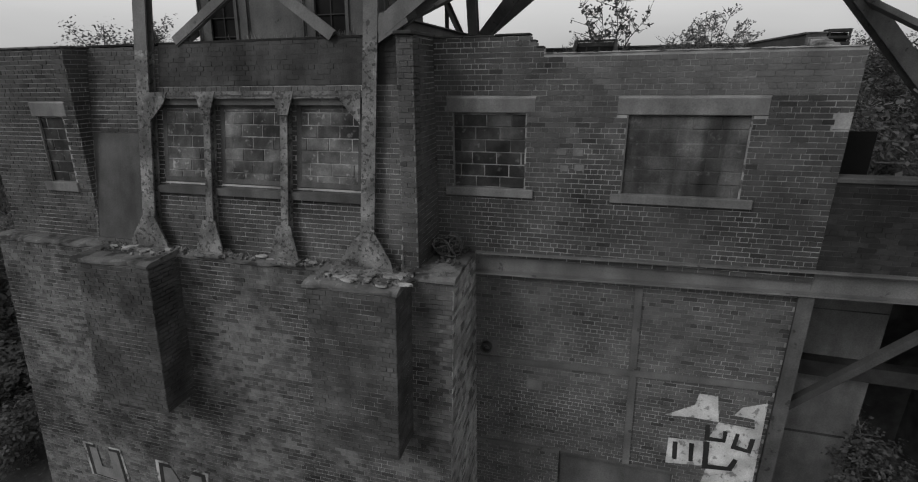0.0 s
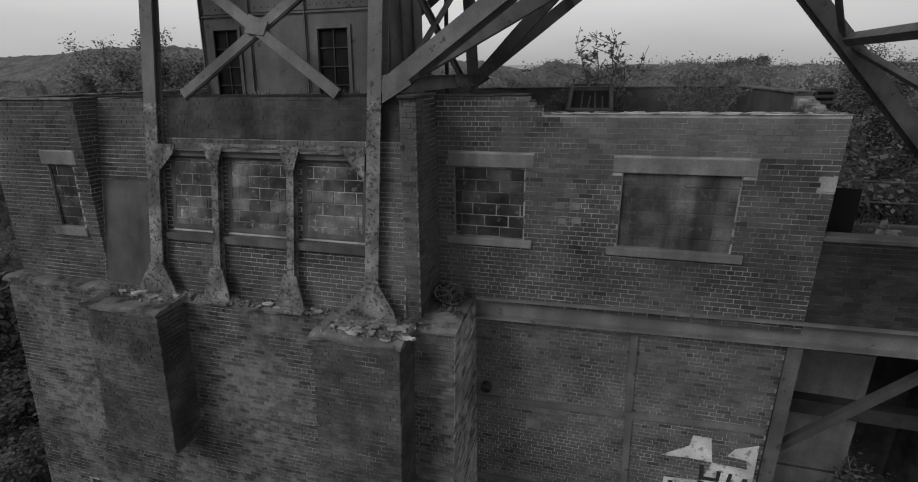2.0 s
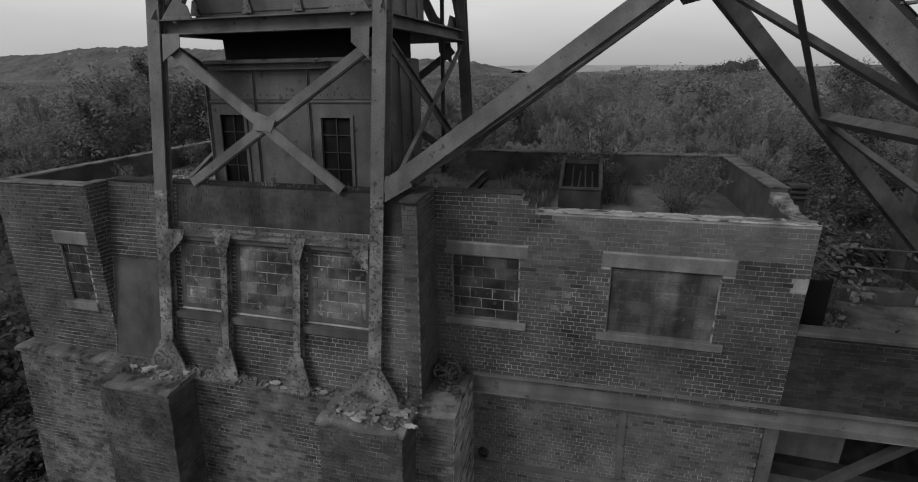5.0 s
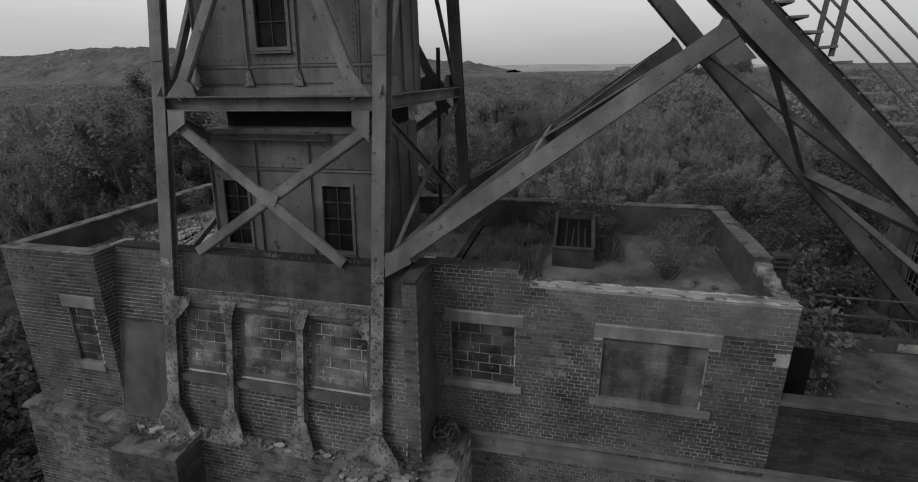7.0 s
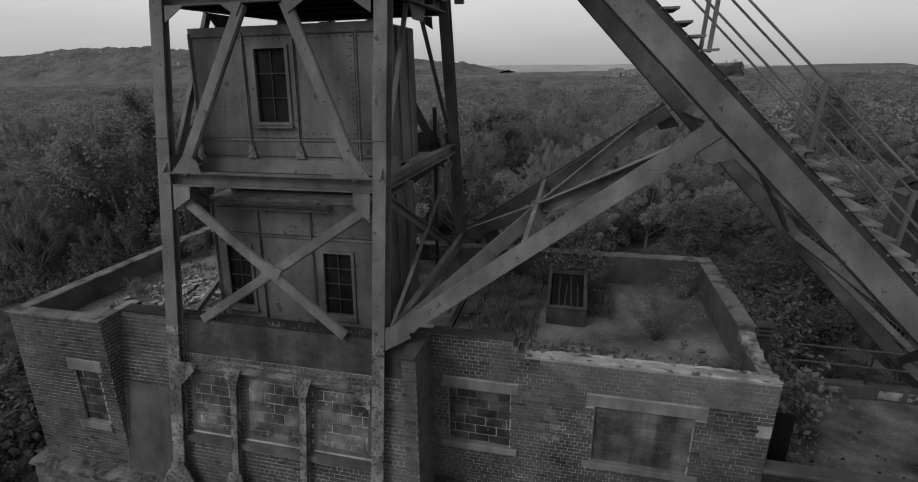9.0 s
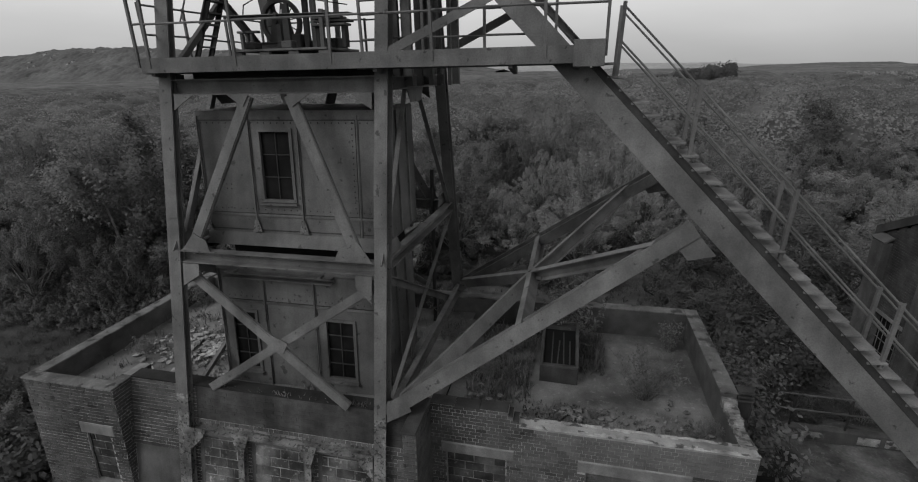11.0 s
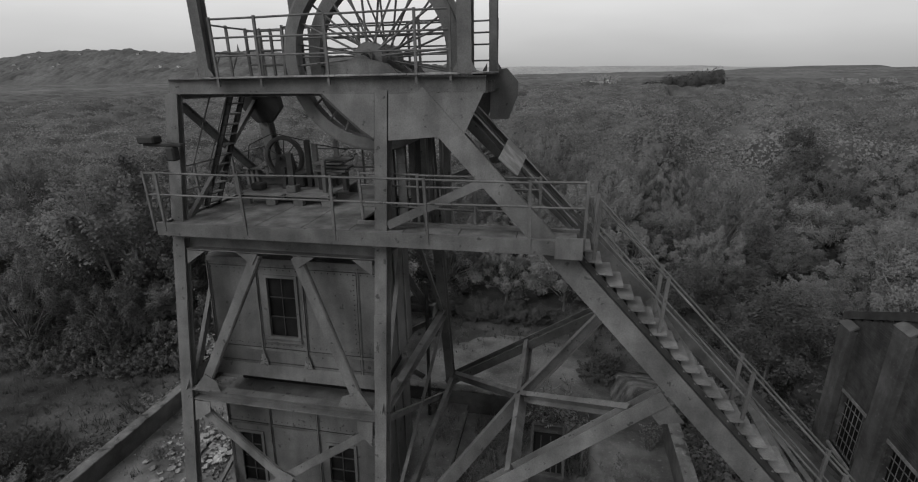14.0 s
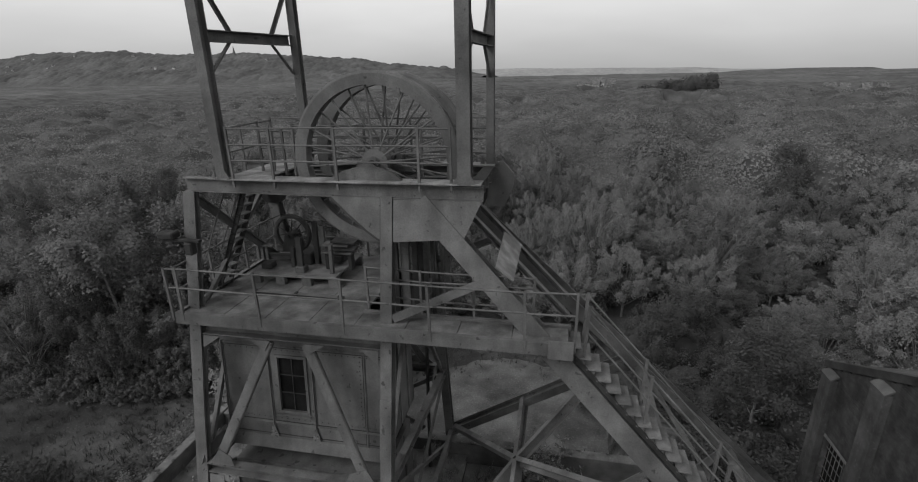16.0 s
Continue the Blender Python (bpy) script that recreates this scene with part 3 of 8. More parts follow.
BAYS = [(-5.42, -4.32), (-4.06, -2.66), (-2.40, -1.06)]
hb = [(a + 7.3, b + 7.3, bay_v(8.1), bay_v(9.58)) for a, b in BAYS] + [(0.05, 1.42, bay_v(6.85), bay_v(9.02))]
brick_wall("wall_bay", (-7.3, fy(Z0) + 0.2, Z0), (1, 0, 0), VB, 7.02, bay_v(10.64), hb, 0.3, own=(2.0, 6.2, 0.3, 1.0), seed=12,
           label="dark brick wall between the legs of the headframe")
for k, (a, b) in enumerate(BAYS):
    w = thing("window_%d" % (k + 3), "opening between steel posts blocked up with stained concrete blocks", "window", "blocked windows", "structure")
    base = Vector((a + 0.09, fy(8.1) + 0.2, 8.1))
    block_panel(w, base + VB * 0.09, (1, 0, 0), VB, b - a - 0.18, bay_v(9.58) - bay_v(8.1) - 0.18, 20 + k, 0.012, 0.04)
    n_b = Vector((1, 0, 0)).cross(VB)
    for nm, p0, p1, wd in (("window_frame", (a + 0.05, 8.1), (a + 0.05, 9.58), 0.1), ("window_frame", (b - 0.05, 8.1), (b - 0.05, 9.58), 0.1),
                           ("window_frame", (a + 0.1, 9.53), (b - 0.1, 9.53), 0.1), ("window_frame", (a + 0.1, 8.15), (b - 0.1, 8.15), 0.1)):
        bm = bmesh.new()
        prism(bm, rect(wd, 0.12), fp(p0[0], p0[1], 0.262), fp(p1[0], p1[1], 0.262), (0, -1, LEAN_K))
        part(nm, bm, M_RENDER, w, "rendered surround")
bm = bmesh.new()
plate(bm, [fp(-7.25, 6.85, 0.26), fp(-5.88, 6.85, 0.26), fp(-5.88, 9.02, 0.26), fp(-7.25, 9.02, 0.26)], 0.1)
structure("render_panel", bm, M_RENDER, "smooth cement render panel beside the brick wing", "wall")
bm = bmesh.new()
prism(bm, rect(0.34, 0.035), fp(-7.25, 10.68, 0.345), fp(-0.3, 10.68, 0.33), (0, 0, 1))
structure("coping_bay", bm, M_BRICK_SOOT, "thin worn coping on the parapet", "coping")

brick_wall("sooty_band", fp(-5.45, 9.9, 0.185), (1, 0, 0), VB, 5.15, bay_v(10.665) - bay_v(9.9), [], 0.03, M_SOOTY_BRICK, M_SOOTY_BRICK, M_SOOTY, seed=14, proud=0.004,
           label="sooty rendered brick courses under the parapet coping")

# ---- projecting left wing and right pier; both batter slightly ----
VW = Vector((0, 0.05, 1)).normalized()


def wy(z):
    return -1.0 - 0.05 * (10.65 - z)


hw = [(-8.35 + 9.85, -7.63 + 9.85, 8.0 - 6.74, 9.34 - 6.74), (-8.48 + 9.85, -7.5 + 9.85, 9.34 - 6.74, 9.62 - 6.74), (-8.5 + 9.85, -7.58 + 9.85, 7.80 - 6.74, 8.0 - 6.74)]
brick_wall("wall_wing", (-9.85, wy(6.74), 6.74), (1, 0, 0), VW, 2.58, 3.9, hw, 0.3, own=(0.0, 2.58, 0.0, 3.9), seed=21,
           label="projecting brick wing with one blocked window")
brick_wall("wall_wing_return", (-7.27, wy(6.74), 6.74), (0, 1, 0), VW, 1.1, 3.9, [], 0.3, seed=22, label="shaded side of the projecting brick wing")
blocked_window("window_6", -8.35, -7.63, 8.0, 9.34, -8.48, -7.5, 9.62, -8.5, -7.58, 7.80, wy(9.34), 31, "narrow window blocked up with dark concrete blocks", ylow=wy(8.0), material=M_BLOCK_DARK)
brick_wall("pier_front", (-0.28, wy(6.74), 6.74), (1, 0, 0), VW, 0.28, 3.9, [], 0.28, seed=23, label="narrow brick pier standing before the wall")
brick_wall("pier_side", (0.0, wy(6.74), 6.74), (0, 1, 0), VW, 1.35, 3.9, [], 0.27, seed=24, label="shaded side of the brick pier")
bm = bmesh.new()
box(bm, (-0.30, -1.08, 10.64), (0.02, 0.1, 10.7), 0.015)
structure("coping_pier", bm, M_SOOTY, "worn mortar cap on the brick pier", "coping")
bm = bmesh.new()
box(bm, (-9.9, -1.05, 10.64), (-7.24, -0.72, 10.68), 0.012)
box(bm, (-9.9, -0.716, 10.64), (-9.55, 5.65, 10.68), 0.012)
box(bm, (-7.55, -0.716, 10.64), (-7.24, -0.44, 10.68), 0.012)
structure("coping_wing", bm, M_CONCRETE, "flat concrete coping round the roof parapet", "coping")

# ---- massive base with two buttresses ----
VBASE = Vector((0, 0.1, 1)).normalized()


def base_y(z):
    return -1.5 - 0.1 * (6.74 - z)


brick_wall("wall_base", (-9.95, base_y(0), 0), (1, 0, 0), VBASE, 10.67, 6.72, [], 0.6, M_OLD, M_OLD_ONE, M_OLD_MORTAR, own=(5.4, 8.0, 4.0, 6.5), seed=41,
           label="massive patched brick base with flaking limewash", proud=0.006)
brick_wall("wall_base_return", (0.72, base_y(0), 0), (0, 1, 0), VBASE, 2.25, 6.72, [], 0.5, M_FLAKED_LIT, M_FLAKED_LIT, M_OLD_MORTAR, seed=42, label="rough side of the brick base", missing=0.03, proud=0.012)


def rough_slab(bm, x0, x1, y0, y1, z0, h, seed, step=0.11):
    """A worn slab: uneven top and a broken front edge."""
    nx, ny = max(3, int((x1 - x0) / step)), max(3, int((y1 - y0) / step))
    top, low = [], []
    for j in range(ny + 1):
        for i in range(nx + 1):
            x, y = x0 + (x1 - x0) * i / nx, y0 + (y1 - y0) * j / ny
            nz = noise.noise((x * 1.7, y * 1.7, seed)) * 0.035 + noise.noise((x * 6, y * 6, seed)) * 0.02
            if j == 0:
                y += max(0.0, noise.noise((x * 2.3, seed, 0.5)) * 0.14 + noise.noise((x * 8, seed, 0.5)) * 0.05)
            if i in (0, nx):
                x += 0.03 * noise.noise((y * 3, seed, 2.5))
            top.append(bm.verts.new((x, y, z0 + h + nz - (0.04 if j == 0 else 0.0))))
            low.append(bm.verts.new((x, y, z0)))
    k = nx + 1
    for j in range(ny):
        for i in range(nx):
            a = j * k + i
            bm.faces.new((top[a], top[a + 1], top[a + k + 1], top[a + k]))
            bm.faces.new((low[a + k], low[a + k + 1], low[a + 1], low[a]))
    ring = list(range(nx)) + [nx + j * k for j in range(ny)] + [ny * k + i for i in range(nx, 0, -1)] + [j * k for j in range(ny, 0, -1)]
    for a, b in zip(ring, ring[1:] + ring[:1]):
        bm.faces.new((low[a], low[b], top[b], top[a]))


def buttress(name, x0, x1, seed, label):
    b = thing(name, label, "buttress", "buttresses", "structure")
    d = 0.7
    z0, z1 = 3.7, 6.72
    f = brick_wall("front_face", (x0, base_y(z0) - d, z0), (1, 0, 0), VBASE, x1 - x0, z1 - z0, [], 0.55, M_BUTT, M_BUTT_ONE, M_BUTT_MORTAR, own=(0.1, x1 - x0, 1.0, 3.0), seed=seed)
    s = brick_wall("side_face", (x1, base_y(z0) - d, z0), (0, 1, 0), VBASE, 0.7, z1 - z0, [], 0.3, M_BUTT, M_BUTT_ONE, M_BUTT_MORTAR, seed=seed + 1)
    l = brick_wall("side_face", (x0, base_y(z0), z0), (0, -1, 0), VBASE, 0.7, z1 - z0, [], 0.3, M_BUTT, M_BUTT_ONE, M_BUTT_MORTAR, seed=seed + 2)
    for o in (f, s, l):
        o.parent = b
        for key in ("kind", "category"):
            if key in o:
                del o[key]
    bm = bmesh.new()
    rnd = random.Random(seed)
    y = base_y(z1)
    rough_slab(bm, x0 - 0.05, x1 + 0.05, y - d - 0.06, y + 0.02, z1, 0.1, seed)
    part("capping", bm, M_CONCRETE, b, "broken concrete capping")
    return b


buttress("buttress_left", -6.75, -5.0, 51, "heavy brick buttress with a broken concrete cap")
buttress("buttress_right", -1.65, -0.03, 55, "heavy brick buttress with rubble on its cap")
bm = bmesh.new()
rnd = random.Random(77)
rough_slab(bm, -10.05, 0.76, -1.56, -0.9, 6.70, 0.09, 77)
structure("base_ledge", bm, M_CONCRETE, "crumbling concrete ledge on top of the brick base", "ledge")
bm = bmesh.new()
box(bm, (0.0, -0.9, 6.70), (0.76, 0.1, 6.77), 0.02)
structure("base_ledge", bm, M_CONCRETE, "crumbling concrete ledge on top of the brick base", "ledge")


def rubble(name, cx, cy, cz, rx, ry, n, seed, label, material):
    rnd = random.Random(seed)
    bm = bmesh.new()
    for _ in range(n):
        s = rnd.uniform(0.015, 0.06)
        m = Matrix.LocRotScale((cx + rnd.uniform(-rx, rx), cy + rnd.uniform(-ry, ry), cz + s * 0.3), Euler((rnd.uniform(0, 6), rnd.uniform(0, 6), rnd.uniform(0, 6))), (s, s * rnd.uniform(0.5, 1), s * rnd.uniform(0.35, 0.7)))
        bmesh.ops.create_cube(bm, size=1.4, matrix=m)
    return tagged(part(name, bm, material), label, "rubble", "", "stuff")


rubble("rubble", 0.3, -0.55, 6.79, 0.35, 0.5, 60, 1, "heap of broken brick on the ledge", M_OLD)


def wire_coil():
    c = thing("wire_coil", "tangled coil of old wire lying on the ledge", "wire coil", at=(0.32, -0.45, 6.98))
    rnd = random.Random(3)
    for k in range(18):
        bm = bmesh.new()
        r0 = rnd.uniform(0.07, 0.25)
        q = Euler((rnd.uniform(0, 3), rnd.uniform(0, 3), rnd.uniform(0, 6.28))).to_matrix()
        pts = [q @ Vector((r0 * math.cos(a), r0 * math.sin(a), 0.08 * math.sin(3 * a + k))) * (1 + 0.3 * math.sin(2 * a + k * 1.7)) + Vector((0.05 * math.sin(k * 2.1), 0.04 * math.cos(k), 0)) for a in [2 * math.pi * i / 18 for i in range(18)]]
        rings = []
        for i, p in enumerate(pts):
            d = (pts[(i + 1) % 18] - pts[i - 1]).normalized()
            u = d.orthogonal().normalized() if not rings else (u - d * u.dot(d)).normalized()
            w = d.cross(u)
            rings.append([bm.verts.new(p + (u * math.cos(t) + w * math.sin(t)) * 0.013) for t in (0, 1.57, 3.14, 4.71)])
        for a, b in zip(rings, rings[1:] + rings[:1]):
            for i in range(4):
                bm.faces.new((a[i], a[(i + 1) % 4], b[(i + 1) % 4], b[i]))
        part("loop", bm, M_OLD if k % 3 else M_STEEL_B, c)


wire_coil()
rubble("rubble", -0.75, -1.75, 6.8, 0.8, 0.35, 190, 2, "pale mortar crumbs on the ledge", M_LIMED)
rubble("rubble", -5.8, -1.6, 6.8, 0.8, 0.3, 130, 3, "pale mortar crumbs on the ledge", M_LIMED)
rubble("rubble", -3.3, -1.45, 6.79, 1.9, 0.1, 170, 4, "pale mortar crumbs on the ledge", M_LIMED)

rnd = random.Random(88)
bm = bmesh.new()
for cx, cy, n, w in ((-0.75, -2.0, 26, 0.32), (-0.25, -1.75, 12, 0.14), (-5.75, -1.62, 18, 0.25), (-4.2, -1.45, 10, 0.2), (-2.6, -1.45, 10, 0.25)):
    for _ in range(n):
        x, y, r, a0 = cx + rnd.gauss(0, w), cy + rnd.gauss(0, 0.06), rnd.uniform(0.03, 0.1), rnd.uniform(0, 6)
        z = 6.845 + rnd.uniform(0, 0.015)
        plate(bm, [Vector((x + math.cos(a0 + k * 1.05) * r * rnd.uniform(0.7, 1.5), y + math.sin(a0 + k * 1.05) * r * rnd.uniform(0.4, 0.9), z)) for k in range(6)], 0.03)
tagged(part("mortar_scraps", bm, M_COPING), "flat pale scraps of mortar on the ledge and caps", "rubble", "", "stuff")


# ---- remaining walls and flat roofs ----
bm = bmesh.new()
box(bm, (-9.85, -0.7, 0), (-9.55, 5.6, 10.64))
structure("wall_left", bm, M_BRICK, "brick side wall and parapet of the pit building")
bm = bmesh.new()
box(bm, (-9.55, 5.3, 0), (6.2, 5.6, 10.58))
structure("wall_back", bm, M_BRICK, "brick rear wall and parapet of the pit building")
bm = bmesh.new()
box(bm, (6.2, 0.3, 0), (6.5, 5.6, 10.3))
box(bm, (6.2, 1.6, 10.3), (6.5, 5.6, 10.58))
structure("wall_right", bm, M_BRICK, "brick end wall and parapet of the pit building")
bm = bmesh.new()
rnd = random.Random(6)
y = 0.3
while y < 1.6:
    w = rnd.uniform(0.05, 0.13)
    z = 10.315 + 0.22 * max(0.0, y - 0.5) / 1.1
    box(bm, (6.19 + rnd.uniform(0, 0.04), y, 10.3), (6.5 - rnd.uniform(0, 0.05), min(y + w, 1.597), z + rnd.uniform(0, 0.03)), 0.012)
    y += w
structure("coping_end_low", bm, M_LIMED, "whitish broken mortar on the end parapet", "coping")
bm = bmesh.new()
box(bm, (6.17, 1.6, 10.58), (6.53, 5.62, 10.62), 0.01)
box(bm, (-9.55, 5.27, 10.58), (6.165, 5.63, 10.62), 0.01)
structure("coping_back", bm, M_CONCRETE, "flat concrete coping on the rear parapet", "coping")
bm = bmesh.new()
box(bm, (-0.02, 0.35, 0), (0.3, 5.28, 9.45))
structure("wall_inner", bm, M_MORTAR, "inner cross wall under the roof")


def roof(name, x0, x1, y0, y1, z, label):
    nx, ny = int((x1 - x0) / 0.25), int((y1 - y0) / 0.25)
    verts, faces = [], []
    for j in range(ny + 1):
        for i in range(nx + 1):
            x, y = x0 + (x1 - x0) * i / nx, y0 + (y1 - y0) * j / ny
            verts.append((x, y, z + 0.04 * noise.noise((x * 0.5, y * 0.5, z)) + 0.02 * noise.noise((x * 2, y * 2, z))))
    for j in range(ny):
        for i in range(nx):
            a = j * (nx + 1) + i
            faces.append((a, a + 1, a + nx + 2, a + nx + 1))
    k = len(verts)
    verts += [(x0, y0, z - 0.25), (x1, y0, z - 0.25), (x1, y1, z - 0.25), (x0, y1, z - 0.25)]
    faces.append((k + 3, k + 2, k + 1, k))
    return tagged(raw(name, verts, faces, M_ROOF, smooth=True), label, "roof", "", "structure")


roof("roof_left", -9.55, 0.0, -0.42, 5.3, 10.08, "flat felted roof grown over with moss and weeds")
roof("roof_right", 0.0, 6.2, 0.3, 5.3, 9.75, "flat felted roof grown over with grass and weeds")


# ---- bridge remains at the right end ----
brick_wall("bridge_parapet", (6.5, 0.0, 6.9), (1, 0, 0), (0, 0, 1), 7.0, 1.46, [], 0.25, M_BRICK_SOOT, M_BRICK_SOOT, M_SOOT_MORTAR, seed=61, label="low brick parapet of the bridge on a steel beam")
bm = bmesh.new()
box(bm, (6.50, -0.04, 8.36), (13.52, 0.29, 8.45), 0.015)
structure("coping_bridge", bm, M_RENDER, "grey concrete coping on the bridge parapet", "coping")


def bank_z(x, y):
    """Height of the terrace and of the earth bank behind it."""
    if x < 6.5 or y < 1.9:
        return 0.0
    edge = min((x - 6.52) / 2.6 if y > 5.7 else 1.0, (28.5 - x) / 6, (24 - y) / 13, 1.0)
    z = 6.86 if y < 5.6 else 6.86 - min((y - 5.6) * 0.35, 0.9)
    return z * max(0.0, edge)


def terrace():
    """The dirt-covered bridge deck and the earth bank behind it, down to the ground."""
    verts, faces = [], []
    nx, ny = 72, 64
    for j in range(ny + 1):
        for i in range(nx + 1):
            x, y = 6.52 + 22 * i / nx, 1.95 + 22 * j / ny
            z = bank_z(x, y)
            z += 0.06 * noise.noise((x * 0.9, y * 0.9, 3.3)) + 0.03 * noise.noise((x * 3, y * 3, 1.1)) if z > 0.1 else -0.03
            verts.append((x, y, z))
    k = nx + 1
    for j in range(ny):
        for i in range(nx):
            a = j * k + i
            faces.append((a, a + 1, a + k + 1, a + k))
    tagged(raw("terrace_ground", verts, faces, M_DIRT, smooth=True), "bare trodden dirt with pale patches on the terrace behind the parapet", "ground", "", "structure")


terrace()
bm = bmesh.new()
box(bm, (6.52, 0.26, 6.66), (28, 1.96, 6.84), 0.01)
structure("bridge_deck", bm, M_DIRT, "dirt-covered deck of the bridge behind the parapet", "deck")
bm = bmesh.new()
box(bm, (6.66, 1.96, 0), (8.76, 2.3, 6.7))
structure("retaining_wall", bm, M_SHADED_WALL, "smooth pale cement-faced retaining wall under the bridge", "wall")
bm = bmesh.new()
box(bm, (11.4, 1.96, 0), (28, 2.3, 6.7))
structure("retaining_wall", bm, M_RENDER, "smooth cement-faced retaining wall under the bridge", "wall")
bm = bmesh.new()
box(bm, (8.764, 1.98, 5.9), (11.396, 2.28, 6.68))
structure("passage_lintel", bm, M_SOOTY, "sooty concrete lintel over the dark passage", "lintel")
# the passage box: its darkness is in the wall colour
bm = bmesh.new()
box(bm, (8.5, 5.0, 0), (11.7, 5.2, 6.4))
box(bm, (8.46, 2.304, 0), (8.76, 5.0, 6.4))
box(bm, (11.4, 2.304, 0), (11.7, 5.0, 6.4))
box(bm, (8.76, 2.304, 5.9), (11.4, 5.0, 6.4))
structure("dark_passage", bm, M_PASSAGE, "passage under the terrace, coloured dark as if unlit", "passage")
for z0, z1, x1 in ((2.28, 2.33, 8.7), (5.9, 5.97, 8.3), (5.35, 5.37, 8.74)):
    bm = bmesh.new()
    box(bm, (6.66, 1.945, z0), (x1, 1.958, z1))
    structure("wall_joint", bm, M_SOOTY, "dark cracked day joint in the retaining wall", "joint")


# ---- steel headframe ----
headframe = thing("headframe", "tall grey riveted steel colliery headframe with raking stays", "headframe", at=(-3.3, 2.58, 0))
HF = headframe


def hp(name, bm, material=None, label="", parent=None):
    """A part of the headframe, made in world coordinates."""
    ob = part(name, bm, material or M_STEEL, parent or HF, label)
    ob.matrix_parent_inverse = Matrix.Translation((3.3, -2.58, 0))
    return ob


def bar(name, p0, p1, prof, up=(0, -1, 0), material=None, label=""):
    bm = bmesh.new()
    prism(bm, prof, p0, p1, up)
    return hp(name, bm, material, label)


XL, XR = -5.65, -0.87
NRM = Vector((0, -1, LEAN_K)).normalized()
NRB = Vector((0, 1, LEAN_K)).normalized()


def leg(pf, x, z0, z1, nrm, material=None, label=""):
    bm = bmesh.new()
    if x == XL:
        prism(bm, ibeam(0.3, 0.17, 0.03), pf(x - 0.02, z0, 0.085), pf(x - 0.02, z1, 0.085), nrm)
    else:
        prism(bm, ibeam(0.26, 0.30, 0.03), pf(x, z0, 0.15), pf(x, z1, 0.15), nrm)
    return hp("leg", bm, material, label)


def rivet_rows(pf, x, z0, z1, nrm, dx, step=0.09):
    bm = bmesh.new()
    pts = []
    z = z0
    while z < z1:
        for s in (-dx, dx):
            pts.append(pf(x + s, z, -0.001))
        z += step
    disc_rivets(bm, pts, nrm)
    hp("rivets", bm)["kind"] = "stuff"


XLB, XRB = -5.10, -0.66              # the rear face is a little narrower
for x in (XL, XR):
    leg(fp, x, 6.8, 10.55, NRM, M_STEEL_B, "rust-blistered foot of the leg")
    leg(fp, x, 10.552, 20.34, NRM)
for x in (XLB, XRB):
    leg(bp_, x, 9.9, 20.34, NRB)
for x in (XL, XR):
    for z0, z1 in ((12.2, 15.2), (15.6, 17.0)):
        rivet_rows(fp, x, z0, z1, NRM, 0.095)
    # splice plates on the legs
    bm = bmesh.new()
    plate(bm, [fp(x - 0.135, 14.5, -0.012), fp(x + 0.135, 14.5, -0.012), fp(x + 0.135, 15.9, -0.012), fp(x - 0.135, 15.9, -0.012)], 0.02)
    hp("splice_plate", bm)

# cross beams of the front and rear faces
for pf, nrm in ((fp, NRM), (bp_, NRB)):
    for z0, z1 in ((13.54, 13.82), (17.02, 17.33)):
        bar("cross_beam", pf(XL + 0.13 if pf is fp else XLB + 0.13, (z0 + z1) / 2, 0.1), pf(XR - 0.13 if pf is fp else XRB - 0.13, (z0 + z1) / 2, 0.1), channel(0.2, z1 - z0, 0.025), (0, 0, 1))
    bar("top_beam", pf(-5.77, 20.51, 0.1), pf(1.2, 20.45, 0.1), ibeam(0.2, 0.32, 0.025), (0, 0, 1))
REAR = {XL: XLB, XR: XRB}
# side beams
for x in (XL, XR):
    for z in (13.68, 17.18, 20.36):
        bar("side_beam", fp(x, z, 0.3), bp_(REAR[x], z, 0.3), channel(0.18, 0.26, 0.025), (0, 0, 1))



def flat_brace(name, pf, nrm, a, b, w=0.2, d=0.03):
    p0, p1 = pf(a[0], a[1], d), pf(b[0], b[1], d)
    bm = bmesh.new()
    prism(bm, [(-w / 2, 0), (w / 2, 0), (w / 2, 0.02), (-w / 2 + 0.02, 0.02), (-w / 2 + 0.02, -0.07), (-w / 2, -0.07)], p0, p1, nrm)
    return hp(name, bm)


def gusset(pf, pts, d=-0.005, t=0.02):
    bm = bmesh.new()
    plate(bm, [pf(x, z, d) for x, z in pts], t)
    return hp("gusset_plate", bm)


